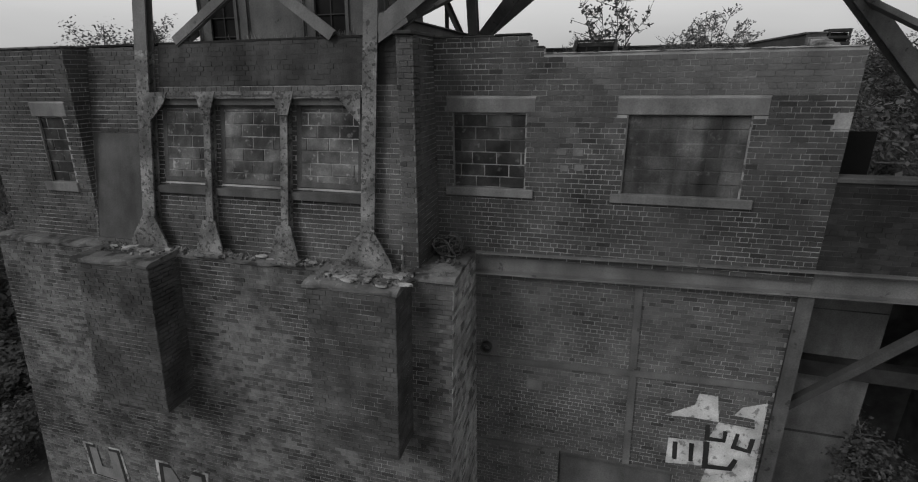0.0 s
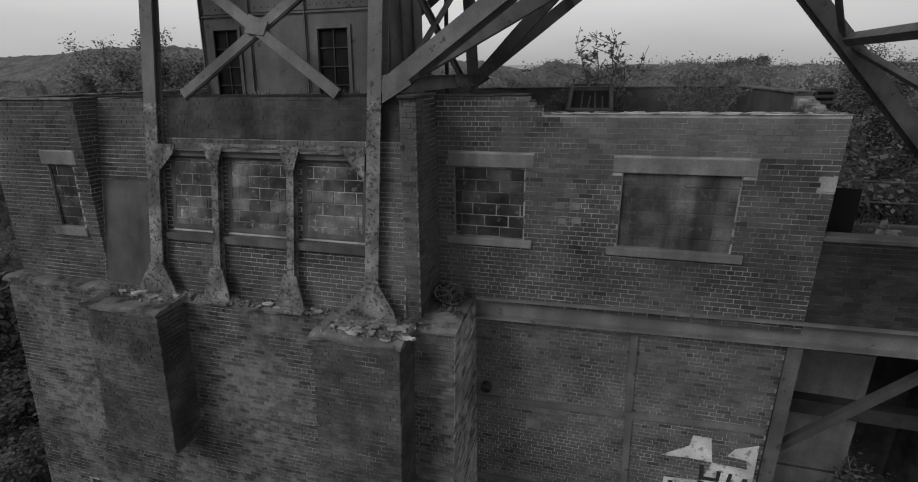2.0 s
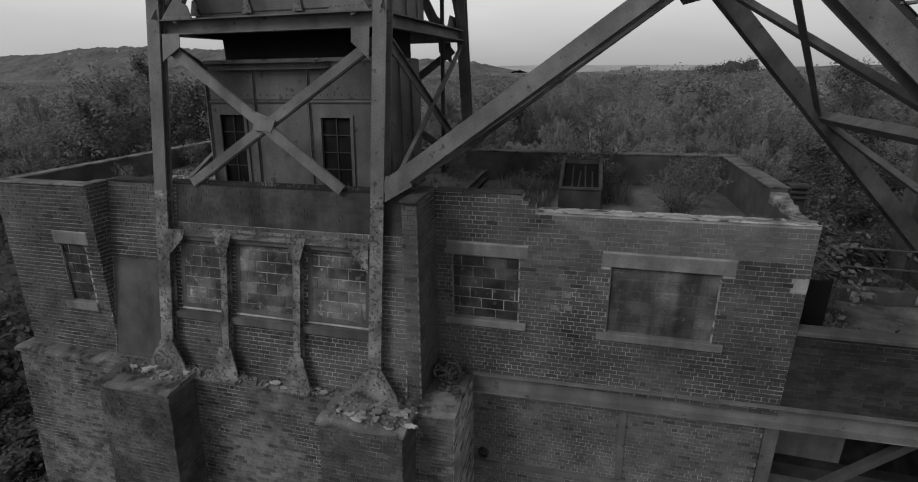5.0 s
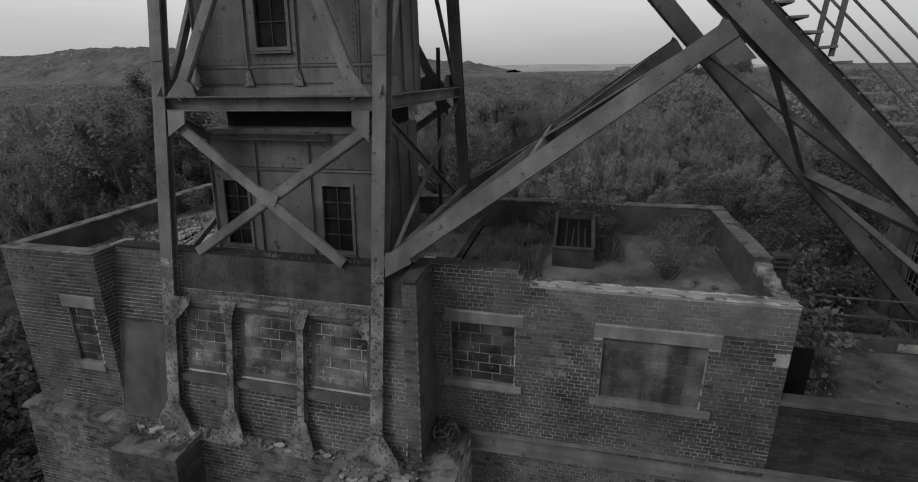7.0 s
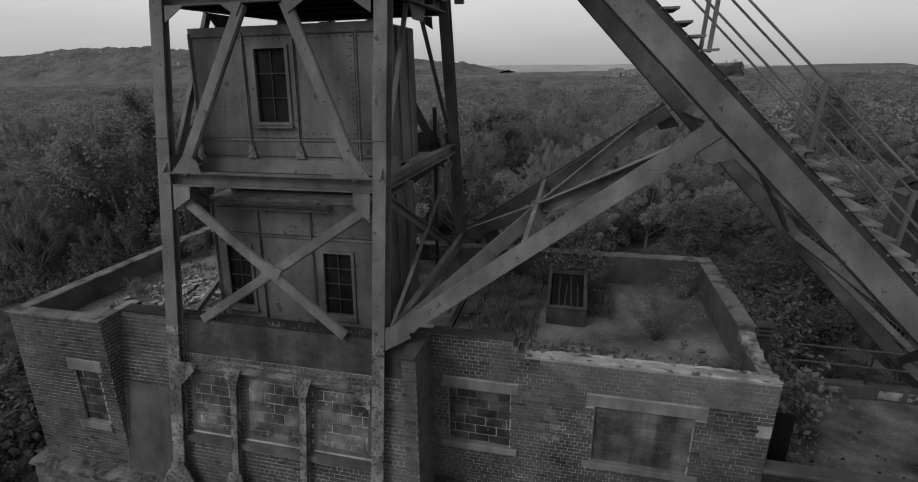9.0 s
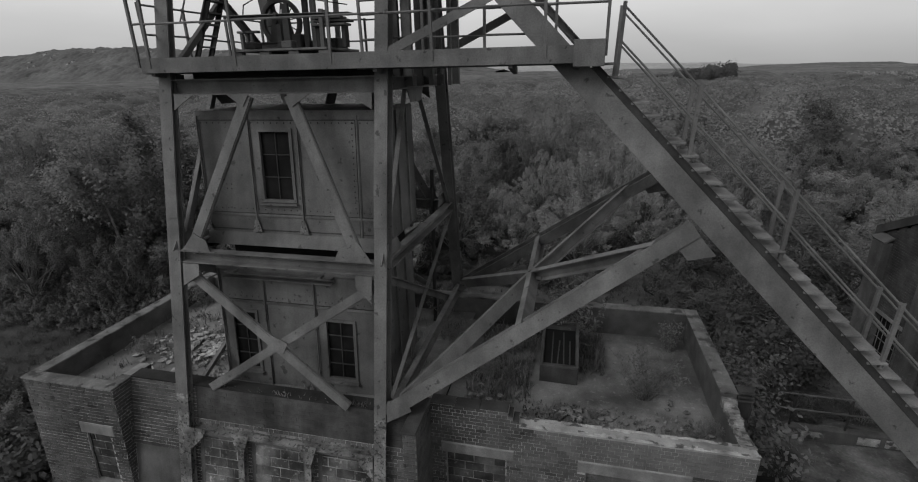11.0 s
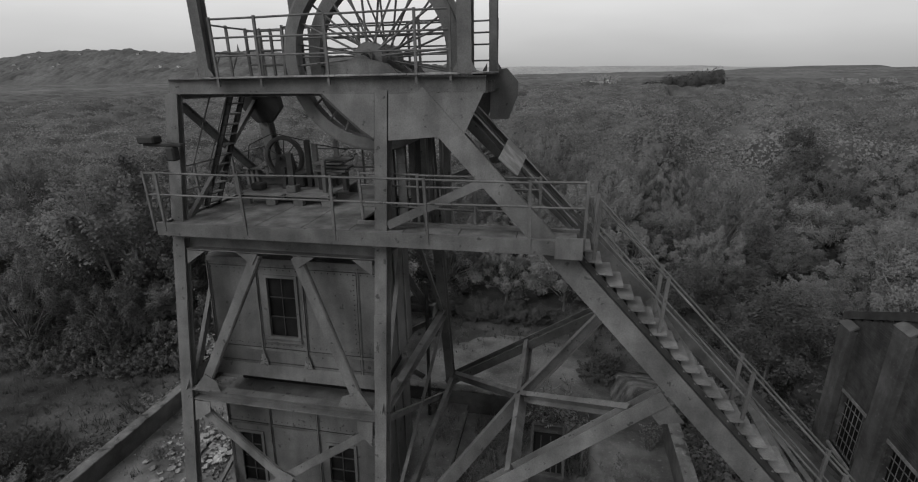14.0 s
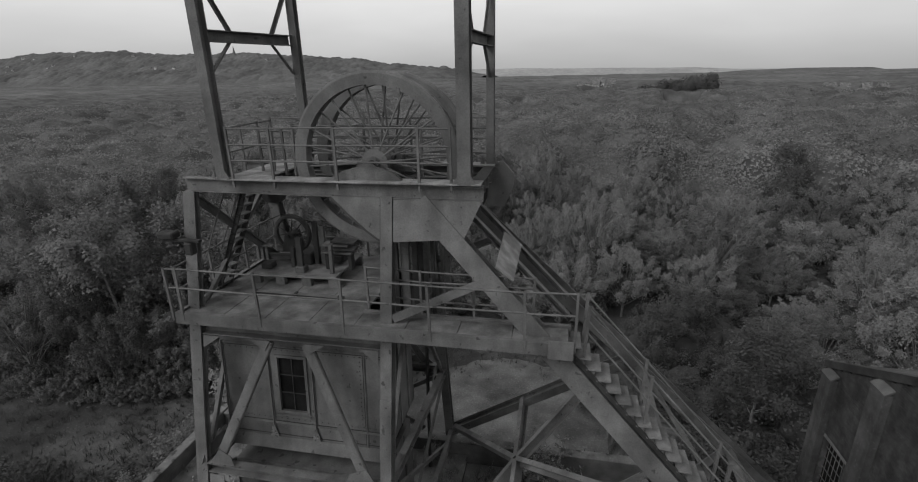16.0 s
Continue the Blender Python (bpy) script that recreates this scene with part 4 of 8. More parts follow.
for pf, nrm in ((fp, NRM), (bp_, NRB)):
    flat_brace("brace", pf, nrm, (-5.55, 13.42), (-1.62, 10.70), d=0.1)
    flat_brace("brace", pf, nrm, (-0.95, 13.35), (-5.0, 10.70), d=0.15)
    gusset(pf, [(-3.5, 11.78), (-3.1, 11.72), (-3.0, 11.95), (-3.4, 12.1)], 0.07)
    flat_brace("brace", pf, nrm, (-3.75, 17.0), (-5.25, 13.78), 0.24)
    flat_brace("brace", pf, nrm, (-2.80, 17.0), (-1.30, 13.78), 0.24)
    gusset(pf, [(-5.45, 13.82), (-4.75, 13.82), (-4.85, 14.05), (-5.15, 14.2)])
    gusset(pf, [(-1.05, 13.82), (-1.85, 13.82), (-1.75, 14.05), (-1.35, 14.2)])
    gusset(pf, [(-4.2, 17.02), (-3.7, 17.02), (-3.83, 16.78)])
    gusset(pf, [(-2.85, 17.02), (-2.35, 17.02), (-2.72, 16.78)])
    gusset(pf, [(-5.45, 17.02), (-5.0, 17.02), (-5.45, 16.72)])
    gusset(pf, [(-1.05, 17.02), (-1.5, 17.02), (-1.05, 16.72)])
    gusset(pf, [(-5.45, 13.54), (-5.05, 13.54), (-5.05, 13.3), (-5.45, 13.05)])
    gusset(pf, [(-1.05, 13.54), (-1.4, 13.54), (-1.4, 13.3), (-1.05, 13.0)])
    bm = bmesh.new()
    disc_rivets(bm, [pf(-5.4 + 0.09 * k, 13.9, -0.016) for k in range(7)] + [pf(-1.8 + 0.09 * k, 13.9, -0.016) for k in range(8)], nrm)
    hp("rivets", bm)["kind"] = "stuff"
# side faces: braces between front and rear legs
for x in (XL, XR):
    bar("side_brace", fp(x, 10.3, 0.3), bp_(REAR[x], 13.4, 0.3), angle(0.18, 0.09), (1, 0, 0))
    bar("side_brace", fp(x, 13.4, 0.3), bp_(REAR[x], 10.3, 0.3), angle(0.18, 0.09), (1, 0, 0))
    bar("side_brace", fp(x, 13.85, 0.35), Vector((x, 2.15, 17.05)), angle(0.22, 0.1), (1, 0, 0))
    bar("side_brace", bp_(REAR[x], 13.85, 0.35), Vector((x, 3.0, 17.05)), angle(0.22, 0.1), (1, 0, 0))
    for za, ya, s in ((17.05, 2.58, -1), (13.83, 0.45, 1), (13.83, 4.7, 1)):
        bm = bmesh.new()
        plate(bm, [Vector((x + 0.06, ya - 0.6, za)), Vector((x + 0.06, ya + 0.6, za)), Vector((x + 0.06, ya + 0.35, za + s * 0.3)), Vector((x + 0.06, ya - 0.35, za + s * 0.3))], 0.02)
        hp("gusset_plate", bm)
for x in (XL,):
    bar("side_brace", fp(x, 17.5, 0.3), bp_(REAR[x], 20.1, 0.3), angle(0.18, 0.1), (1, 0, 0))
    bar("side_brace", fp(x, 20.1, 0.3), bp_(REAR[x], 17.5, 0.3), angle(0.18, 0.1), (1, 0, 0))

# ---- bay posts, shoes and rails on the ledge ----
def shoe(x, w):
    bm = bmesh.new()
    plate(bm, [fp(x - w, 6.86, -0.03), fp(x + w, 6.86, -0.03), fp(x + w * 0.92, 7.0, -0.03), fp(x + 0.14, 7.46, -0.03), fp(x - 0.14, 7.46, -0.03), fp(x - w * 0.92, 7.0, -0.03)], 0.03)
    disc_rivets(bm, [fp(x + sx, z, -0.046) for sx, z in ((-0.1, 7.3), (0.1, 7.3), (-0.1, 7.15), (0.1, 7.15), (-w * 0.7, 6.96), (w * 0.7, 6.96), (0, 6.96))], NRM, 0.025)
    box(bm, (x - w - 0.04, fy(6.86) - 0.2, 6.80), (x + w + 0.04, fy(6.86) + 0.15, 6.86), 0.008)
    hp("shoe", bm, M_STEEL_B, "rusted riveted foot plate")


shoe(XL, 0.46)
shoe(XR, 0.5)
for x in (-4.19, -2.53):
    shoe(x, 0.3)
    bar("bay_post", fp(x, 6.86, 0.07), fp(x, 9.72, 0.07), ibeam(0.15, 0.16, 0.02), NRM, M_STEEL_B, "flaking painted steel post")
bar("bay_rail", fp(XL + 0.15, 9.74, 0.1), fp(XR - 0.15, 9.74, 0.1), angle(0.22, 0.12, 0.02), (0, 0, 1), M_STEEL_B, "flaking steel rail with rust")
for a, b in ((XL + 0.16, -4.27), (-4.11, -2.61), (-2.45, XR - 0.16)):
    bar("bay_sill", fp(a, 7.97, 0.15), fp(b, 7.97, 0.15), rect(0.13, 0.14), (0, 0, 1), M_RENDER, "worn cement sill between the posts")
    bar("bay_head", fp(a, 9.62, 0.14), fp(b, 9.62, 0.14), rect(0.1, 0.12), (0, 0, 1))
for x, s in ((XL + 0.15, 1), (-4.19, 0), (-2.53, 0), (XR - 0.15, -1)):
    bm = bmesh.new()
    if s:
        plate(bm, [fp(x, 9.8, -0.02), fp(x + s * 0.42, 9.8, -0.02), fp(x + s * 0.36, 9.62, -0.02), fp(x, 9.25, -0.02)], 0.02)
    else:
        plate(bm, [fp(x - 0.22, 9.8, -0.03), fp(x + 0.22, 9.8, -0.03), fp(x + 0.1, 9.4, -0.03), fp(x - 0.1, 9.4, -0.03)], 0.02)
    hp("gusset_plate", bm, M_STEEL_B, "rusty riveted corner plate")
bm = bmesh.new()
disc_rivets(bm, [fp(x + dx, z, -0.05) for x in (-4.19, -2.53) for dx, z in ((-0.08, 9.7), (0.08, 9.7), (0, 9.6), (-0.06, 9.5), (0.06, 9.5))], NRM, 0.02)
hp("rivets", bm, M_STEEL_B)["kind"] = "stuff"

# ---- raking stays, struts and their lattice ----
SX0, SZ0, SX1, SZ1 = -0.15, 20.26, 19.55, 0.0
for pf, nrm in ((fp, NRM), (bp_, NRB)):
    bar("stay", pf(SX0, SZ0, 0.2), pf(SX1, SZ1, 0.2), ibeam(0.36, 0.42, 0.025), nrm)
    # web plates close the box girder
    bm = bmesh.new()
    p0, p1 = pf(SX0, SZ0, 0.0), pf(SX1, SZ1, 0.0)
    prism(bm, [(-0.21, -0.01), (0.21, -0.01), (0.21, 0.012), (-0.21, 0.012)], p0, p1, nrm)
    hp("stay_plate", bm)
    bar("strut", pf(-0.75, 10.72, 0.16), pf(4.83, 14.72, 0.16), ibeam(0.30, 0.3, 0.025), nrm)
    gusset(pf, [(4.5, 14.5), (4.68, 14.9), (5.2, 14.3), (4.75, 14.2)], 0.05)
    gusset(pf, [(-0.72, 10.55), (-0.72, 11.0), (-0.35, 11.12), (-0.2, 10.85)], 0.02)
    # end plates from the legs' heads to the stays
    gusset(pf, [(-0.72, 20.3), (1.18, 20.3), (0.83, 19.55), (0.5, 19.5), (-0.72, 19.41)], 0.03, 0.03)
    gusset(pf, [(-2.15, 20.33), (-1.02, 20.33), (-1.02, 19.44), (-1.3, 19.62), (-1.75, 19.98)], 0.05, 0.03)
    bm = bmesh.new()
    for a, b in (((-2.15, 20.33), (-1.75, 19.98)), ((-1.75, 19.98), (-1.3, 19.62)), ((-1.3, 19.62), (-1.02, 19.44))):
        prism(bm, rect(0.1, 0.03), pf(*a, 0.06), pf(*b, 0.06), nrm)
    hp("plate_flange", bm, M_BAR, "dark rusted edge angle")
    flat_brace("brace", pf, nrm, (-0.72, 17.75), (1.45, 18.75), 0.18)


def strut_pt(f, s):
    return f(-0.75 + 5.58 * s, 10.72 + 4.0 * s, 0.16)


mid = (strut_pt(fp, 0.485) + strut_pt(bp_, 0.485)) / 2
LAT = channel(0.14, 0.3, 0.02)
for p in (strut_pt(fp, 0.06), strut_pt(bp_, 0.06), strut_pt(fp, 0.9), strut_pt(bp_, 0.9), strut_pt(fp, 0.485), strut_pt(bp_, 0.485)):
    bar("lattice_bar", mid + (p - mid).normalized() * 0.05, p, LAT, (-0.58, 0, 0.81))
bm = bmesh.new()
box(bm, mid - Vector((0.2, 0.2, 0.02)), mid + Vector((0.2, 0.2, 0.02)))
hp("lattice_plate", bm)
bar("strut_tie", strut_pt(fp, 0.03), strut_pt(bp_, 0.03), LAT, (0, 0, 1))


def stay_pt(f, z, d=0.2):
    return f(SX0 + (SZ0 - z) * (SX1 - SX0) / (SZ0 - SZ1), z, d)


for z in (14.7, 11.6, 7.6, 3.6):
    bar("stay_tie", stay_pt(fp, z), stay_pt(bp_, z), channel(0.2, 0.22, 0.02), (0.7, 0, 0.7))
for za, zb in ((14.6, 11.6), (11.5, 7.6), (7.5, 3.6)):
    bar("stay_brace", stay_pt(fp, za), stay_pt(bp_, zb), angle(0.2, 0.12), (0.7, 0, 0.7))
    bar("stay_brace", stay_pt(fp, zb), stay_pt(bp_, za), angle(0.2, 0.12), (0.7, 0, 0.7))
for f in (fp, bp_):
    bm = bmesh.new()
    c = stay_pt(f, 0.0)
    box(bm, c + Vector((-1.1, -0.9, 0)), c + Vector((0.9, 0.9, 0.7)), 0.05)
    hp("foot_block", bm, M_CONCRETE, "concrete footing of the stay")

# inner rope-guard bars between the upper stays
for y in (2.05, 3.05):
    bar("guard_bar", Vector((0.75, y, 19.9)), Vector((3.05, y, 17.5)), channel(0.16, 0.12, 0.015), (0.7, 0, 0.7))

# bracket under the top beam over the rear leg
bm = bmesh.new()
plate(bm, [bp_(-5.5, 20.2, 0.3), bp_(-4.45, 20.2, 0.3), bp_(-4.45, 19.9, 0.3), bp_(-4.8, 19.55, 0.3), bp_(-5.2, 19.55, 0.3), bp_(-5.5, 19.9, 0.3)], 0.2)
hp("head_bracket", bm, M_DARK)


# ---- sheet-clad shaft house inside the headframe ----
def shaft_house():
    h = thing("shaft_house", "grey sheet-steel shaft housing with small-paned windows inside the headframe", "shaft house", at=(-3.15, 2.5, 10.0))
    inv = Matrix.Translation((3.15, -2.5, -10.0))

    def add(name, bm, material, label="", parent=None):
        ob = part(name, bm, material, parent or h, label)
        ob.matrix_parent_inverse = inv if parent is None else parent.matrix_parent_inverse @ Matrix.Identity(4)
        if parent is not None:
            ob.matrix_parent_inverse = Matrix.Identity(4)
        return ob

    def low(x, z, d=0.0):
        return Vector((x, 0.70 + 0.09 * (z - 10.5) + d, z))

    def upp(x, z, d=0.0):
        return Vector((x, 0.70 + 0.09 * (z - 10.5) + d, z))

    def clad(name, f, x0, x1, z0, z1, wins, yb):
        """Walls of one stage: front with its window openings, sides and back."""
        xs = sorted({x0, x1, *[q for w in wins for q in w[:2]]})
        zs = sorted({z0, z1, *[q for w in wins for q in w[2:]]})
        for i in range(len(xs) - 1):
            for j in range(len(zs) - 1):
                cx, cz = (xs[i] + xs[i + 1]) / 2, (zs[j] + zs[j + 1]) / 2
                if not any(w[0] < cx < w[1] and w[2] < cz < w[3] for w in wins):
                    bm = bmesh.new()
                    plate(bm, [f(xs[i], zs[j], 0.02), f(xs[i + 1], zs[j], 0.02), f(xs[i + 1], zs[j + 1], 0.02), f(xs[i], zs[j + 1], 0.02)], 0.04)
                    add("cladding_panel", bm, M_SHEET)
        for x in (x0, x1):
            bm = bmesh.new()
            s = 0.02 if x == x1 else -0.02
            plate(bm, [f(x - s, z0), Vector((x - s, yb, z0)), Vector((x - s, yb, z1)), f(x - s, z1)], 0.04)
            add("side_wall", bm, M_SHEET)
        bm = bmesh.new()
        plate(bm, [Vector((x0, yb, z0)), Vector((x1, yb, z0)), Vector((x1, yb, z1)), Vector((x0, yb, z1))], 0.04)
        add("rear_wall", bm, M_SHEET)
        bm = bmesh.new()
        plate(bm, [f(x0, z1 + 0.02), f(x1, z1 + 0.02), Vector((x1, yb, z1 + 0.02)), Vector((x0, yb, z1 + 0.02))], 0.04)
        add("stage_roof", bm, M_SHEET)

    def rib(f, a, b, w=0.07, d=0.06):
        bm = bmesh.new()
        prism(bm, [(-w / 2, 0), (w / 2, 0), (w / 2, 0.015), (0.01, 0.015), (0.01, d), (-0.01, d), (-0.01, 0.015), (-w / 2, 0.015)], f(*a), f(*b), (0, -1, 0.1))
        add("rib", bm, M_STEEL)

    def foot(f, x, z):
        bm = bmesh.new()
        plate(bm, [f(x - 0.12, z, -0.05), f(x + 0.12, z, -0.05), f(x + 0.04, z + 0.3, -0.05), f(x - 0.04, z + 0.3, -0.05)], 0.02)
        add("rib_foot", bm, M_STEEL_B)

    def window(f, x0, x1, z0, z1, nx, nz):
        bm = bmesh.new()
        t = 0.07
        for a, b in (((x0 - t / 2, z0 - t), (x0 - t / 2, z1 + t)), ((x1 + t / 2, z0 - t), (x1 + t / 2, z1 + t))):
            prism(bm, rect(t, 0.08), f(a[0], a[1]), f(b[0], b[1]), (0, -1, 0.15))
        for z in (z0 - t / 2, z1 + t / 2):
            prism(bm, rect(t, 0.08), f(x0, z), f(x1, z), (0, -1, 0.15))
        fr = add("window", bm, M_SHEET)
        for i in range(1, nx):
            bm = bmesh.new()
            x = x0 + (x1 - x0) * i / nx
            prism(bm, rect(0.022, 0.04), f(x, z0, 0.03), f(x, z1, 0.03), (0, -1, 0.15))
            add("glazing_bar", bm, M_BAR, "", fr)
        for j in range(1, nz):
            bm = bmesh.new()
            z = z0 + (z1 - z0) * j / nz
            prism(bm, rect(0.022, 0.036), f(x0, z, 0.03), f(x1, z, 0.03), (0, -1, 0.15))
            add("glazing_bar", bm, M_BAR, "", fr)
        for i in range(nx):
            for j in range(nz):
                bm = bmesh.new()
                xa, xb = x0 + (x1 - x0) * i / nx, x0 + (x1 - x0) * (i + 1) / nx
                za, zb = z0 + (z1 - z0) * j / nz, z0 + (z1 - z0) * (j + 1) / nz
                tilt = 0.012 * math.sin(i * 3.1 + j * 5.7 + x0)
                plate(bm, [f(xa, za, 0.045 + tilt), f(xb, za, 0.045), f(xb, zb, 0.045 - tilt), f(xa, zb, 0.045)], 0.006)
                add("pane", bm, M_GLASS, "dark dirty glass", fr)
        bm = bmesh.new()
        prism(bm, rect(0.1, 0.04), f(x0 - 0.1, z0 - 0.1, -0.05), f(x1 + 0.1, z0 - 0.1, -0.05), (0, 0, 1))
        add("window_sill", bm, M_STEEL, "", fr)

    X0, X1, U0, U1 = -5.5, -1.32, -5.55, -1.2
    wl_, wr_ = (-5.17, -4.57, 10.48, 11.95), (-2.69, -2.02, 10.47, 11.9)
    wu = (-3.98, -3.26, 14.74, 16.21)
    clad("lower", low, X0, X1, 9.9, 13.05, (wl_, wr_), 3.25)
    clad("upper", upp, U0, U1, 13.72, 16.62, (wu,), 3.4)
    window(low, *wl_, 2, 4)
    window(low, *wr_, 2, 4)
    window(upp, *wu, 2, 3)
    for x in (-4.26, -2.95, X0 + 0.04, X1 - 0.04):
        rib(low, (x, 9.95), (x, 13.03))
    rib(low, (X0, 12.22), (X1, 12.22), 0.06, 0.04)
    rib(low, (X0, 13.02), (X1, 13.02), 0.06, 0.04)
    rib(upp, (-1.68, 13.75), (-1.68, 16.55), 0.05, 0.03)
    for x in (-4.23, -3.05, U0 + 0.04):
        rib(upp, (x, 14.0), (x, 16.55))
        foot(upp, x, 13.98)
    for z in (14.36, 16.5):
        rib(upp, (U0, z), (U1, z), 0.06, 0.03)
    for a, y0 in ((1.2, 0), (1.9, 0), (2.6, 0)):
        bm = bmesh.new()
        prism(bm, rect(0.06, 0.05), (X1 + 0.02, a, 9.95), (X1 + 0.02, a, 13.04), (1, 0, 0))
        add("rib", bm, M_STEEL)
        bm = bmesh.new()
        prism(bm, rect(0.06, 0.05), (U1 + 0.02, a + 0.3, 13.8), (U1 + 0.02, a + 0.3, 16.6), (1, 0, 0))
        add("rib", bm, M_STEEL)
    # thin dark strips draw the shadow lines beside the ribs and sheet joints
    for f, z, a, b in ((upp, 14.405, U0, U1), (upp, 16.46, U0, U1), (low, 12.268, X0, X1), (upp, 14.02, U0, U1)):
        bm = bmesh.new()
        prism(bm, rect(0.022, 0.014), f(a, z, -0.004), f(b, z, -0.004), (0, 0, 1))
        add("seam", bm, M_DARK, "dark strip for the shadow line along a seam")
    for x, za, zb, f in ((-4.265, 14.4, 16.5, upp), (-3.085, 14.4, 16.5, upp), (-1.72, 13.8, 16.5, upp), (-4.3, 10.0, 13.0, low), (-2.99, 10.0, 13.0, low)):
        bm = bmesh.new()
        prism(bm, rect(0.016, 0.012), f(x, za, -0.004), f(x, zb, -0.004), (0, -1, 0.1))
        add("seam", bm, M_DARK, "dark strip for the shadow line along a seam")
    bm = bmesh.new()
    disc_rivets(bm, [upp(x, z, -0.003) for z in (14.5, 16.4) for x in [U0 + 0.1 + 0.16 * k for k in range(27)]] + [low(x, 12.36, -0.003) for x in [X0 + 0.1 + 0.16 * k for k in range(26)]] +
                [upp(-4.95 + dx, 14.95 + dz, -0.003) for dx in (0, 0.12) for dz in (0, 0.1)] + [upp(-1.8, 14.6 + 0.12 * k, -0.003) for k in range(16)], (0, -1, 0.1), 0.017)
    add("rivets", bm, M_DARK)["kind"] = "stuff"
    # skirt between the stages and the channel below it
    bm = bmesh.new()
    plate(bm, [upp(U0, 13.95, -0.01), upp(U1, 13.95, -0.01), upp(U1, 13.68, -0.14), upp(U0, 13.68, -0.14)], 0.02)
    add("skirt", bm, M_SHEET)
    bm = bmesh.new()
    prism(bm, channel(0.18, 0.14, 0.015), low(-5.2, 12.95, -0.12), low(-2.42, 12.95, -0.12), (0, 0, 1))
    add("door_track", bm, M_STEEL)
    for x in (-4.9, -2.7):
        bm = bmesh.new()
        prism(bm, rect(0.06, 0.06), low(x, 13.02, 0.0), low(x, 13.02, -0.2), (0, 0, 1))
        add("track_bracket", bm, M_STEEL)
    # added black block: its colour gives the darkness inside the housing
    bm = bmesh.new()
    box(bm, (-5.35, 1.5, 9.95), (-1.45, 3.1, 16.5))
    add("inner_lining", bm, M_VOID, "black block put in for the unlit inside")


shaft_house()


# ---- lower platform with its railing ----
def deck_thing():
    d = thing("lower_platform", "steel winding platform with plate floor on the headframe", "platform", at=(-1.5, 2.5, 17.4))
    inv = Matrix.Translation((1.5, -2.5, -17.4))

    def add(name, bm, material, label=""):
        ob = part(name, bm, material, d, label)
        ob.matrix_parent_inverse = inv
        return ob

    def b(name, lo, hi, material=M_PLANK, bev=0.008):
        bm = bmesh.new()
        box(bm, lo, hi, bev)
        return add(name, bm, material)

    # floor plates, seams between them
    rnd = random.Random(2)
    xs = [-5.8, -4.75, -3.7, -2.63, -1.55]
    ys = [0.42, 1.52, 2.62, 3.72, 4.8]
    for i in range(4):
        for j in range(4):
            dz = rnd.uniform(-0.006, 0.006)
            b("floor_plate", (xs[i] + 0.004, ys[j] + 0.004, 17.58 + dz), (xs[i + 1] - 0.004, ys[j + 1] - 0.004, 17.64 + dz))
    for x0 in (-1.55, -0.4, 0.75, 1.9):
        b("floor_plate", (x0 + 0.004, 0.42, 17.58), (x0 + 1.146, 1.2, 17.64))
    for x0, x1 in ((-5.82, -1.6), (-1.596, 3.12)):
        bm = bmesh.new()
        prism(bm, channel(0.1, 0.28, 0.02), (x1, 0.38, 17.60), (x0, 0.38, 17.60), (0, 0, 1))
        add("edge_channel", bm, M_STEEL)
    bm = bmesh.new()
    prism(bm, channel(0.1, 0.26, 0.02), (-5.82, 0.42, 17.57), (-5.82, 4.9, 17.57), (0, 0, 1))
    add("edge_channel", bm, M_STEEL)
    bm = bmesh.new()
    prism(bm, channel(0.1, 0.26, 0.02), (3.1, 1.22, 17.57), (-1.55, 1.22, 17.57), (0, 0, 1))
    add("edge_channel", bm, M_STEEL)
    b("toe_plate", (2.64, 0.30, 17.40), (3.14, 0.325, 17.82), M_STONE)
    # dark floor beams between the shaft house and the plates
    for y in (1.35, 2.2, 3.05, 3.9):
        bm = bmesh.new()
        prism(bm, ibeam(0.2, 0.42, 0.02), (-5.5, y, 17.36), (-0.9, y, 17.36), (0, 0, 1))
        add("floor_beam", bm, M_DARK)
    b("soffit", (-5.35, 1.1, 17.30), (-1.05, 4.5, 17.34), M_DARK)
    # brackets under the overhang
    for x in (XL, XR, 1.6, 2.7):
        bm = bmesh.new()
        prism(bm, rect(0.08, 0.12), (x, 0.42, 17.46), (x, 1.2, 17.36), (0, 0, 1))
        add("bracket", bm, M_STEEL)
    return d


deck_thing()


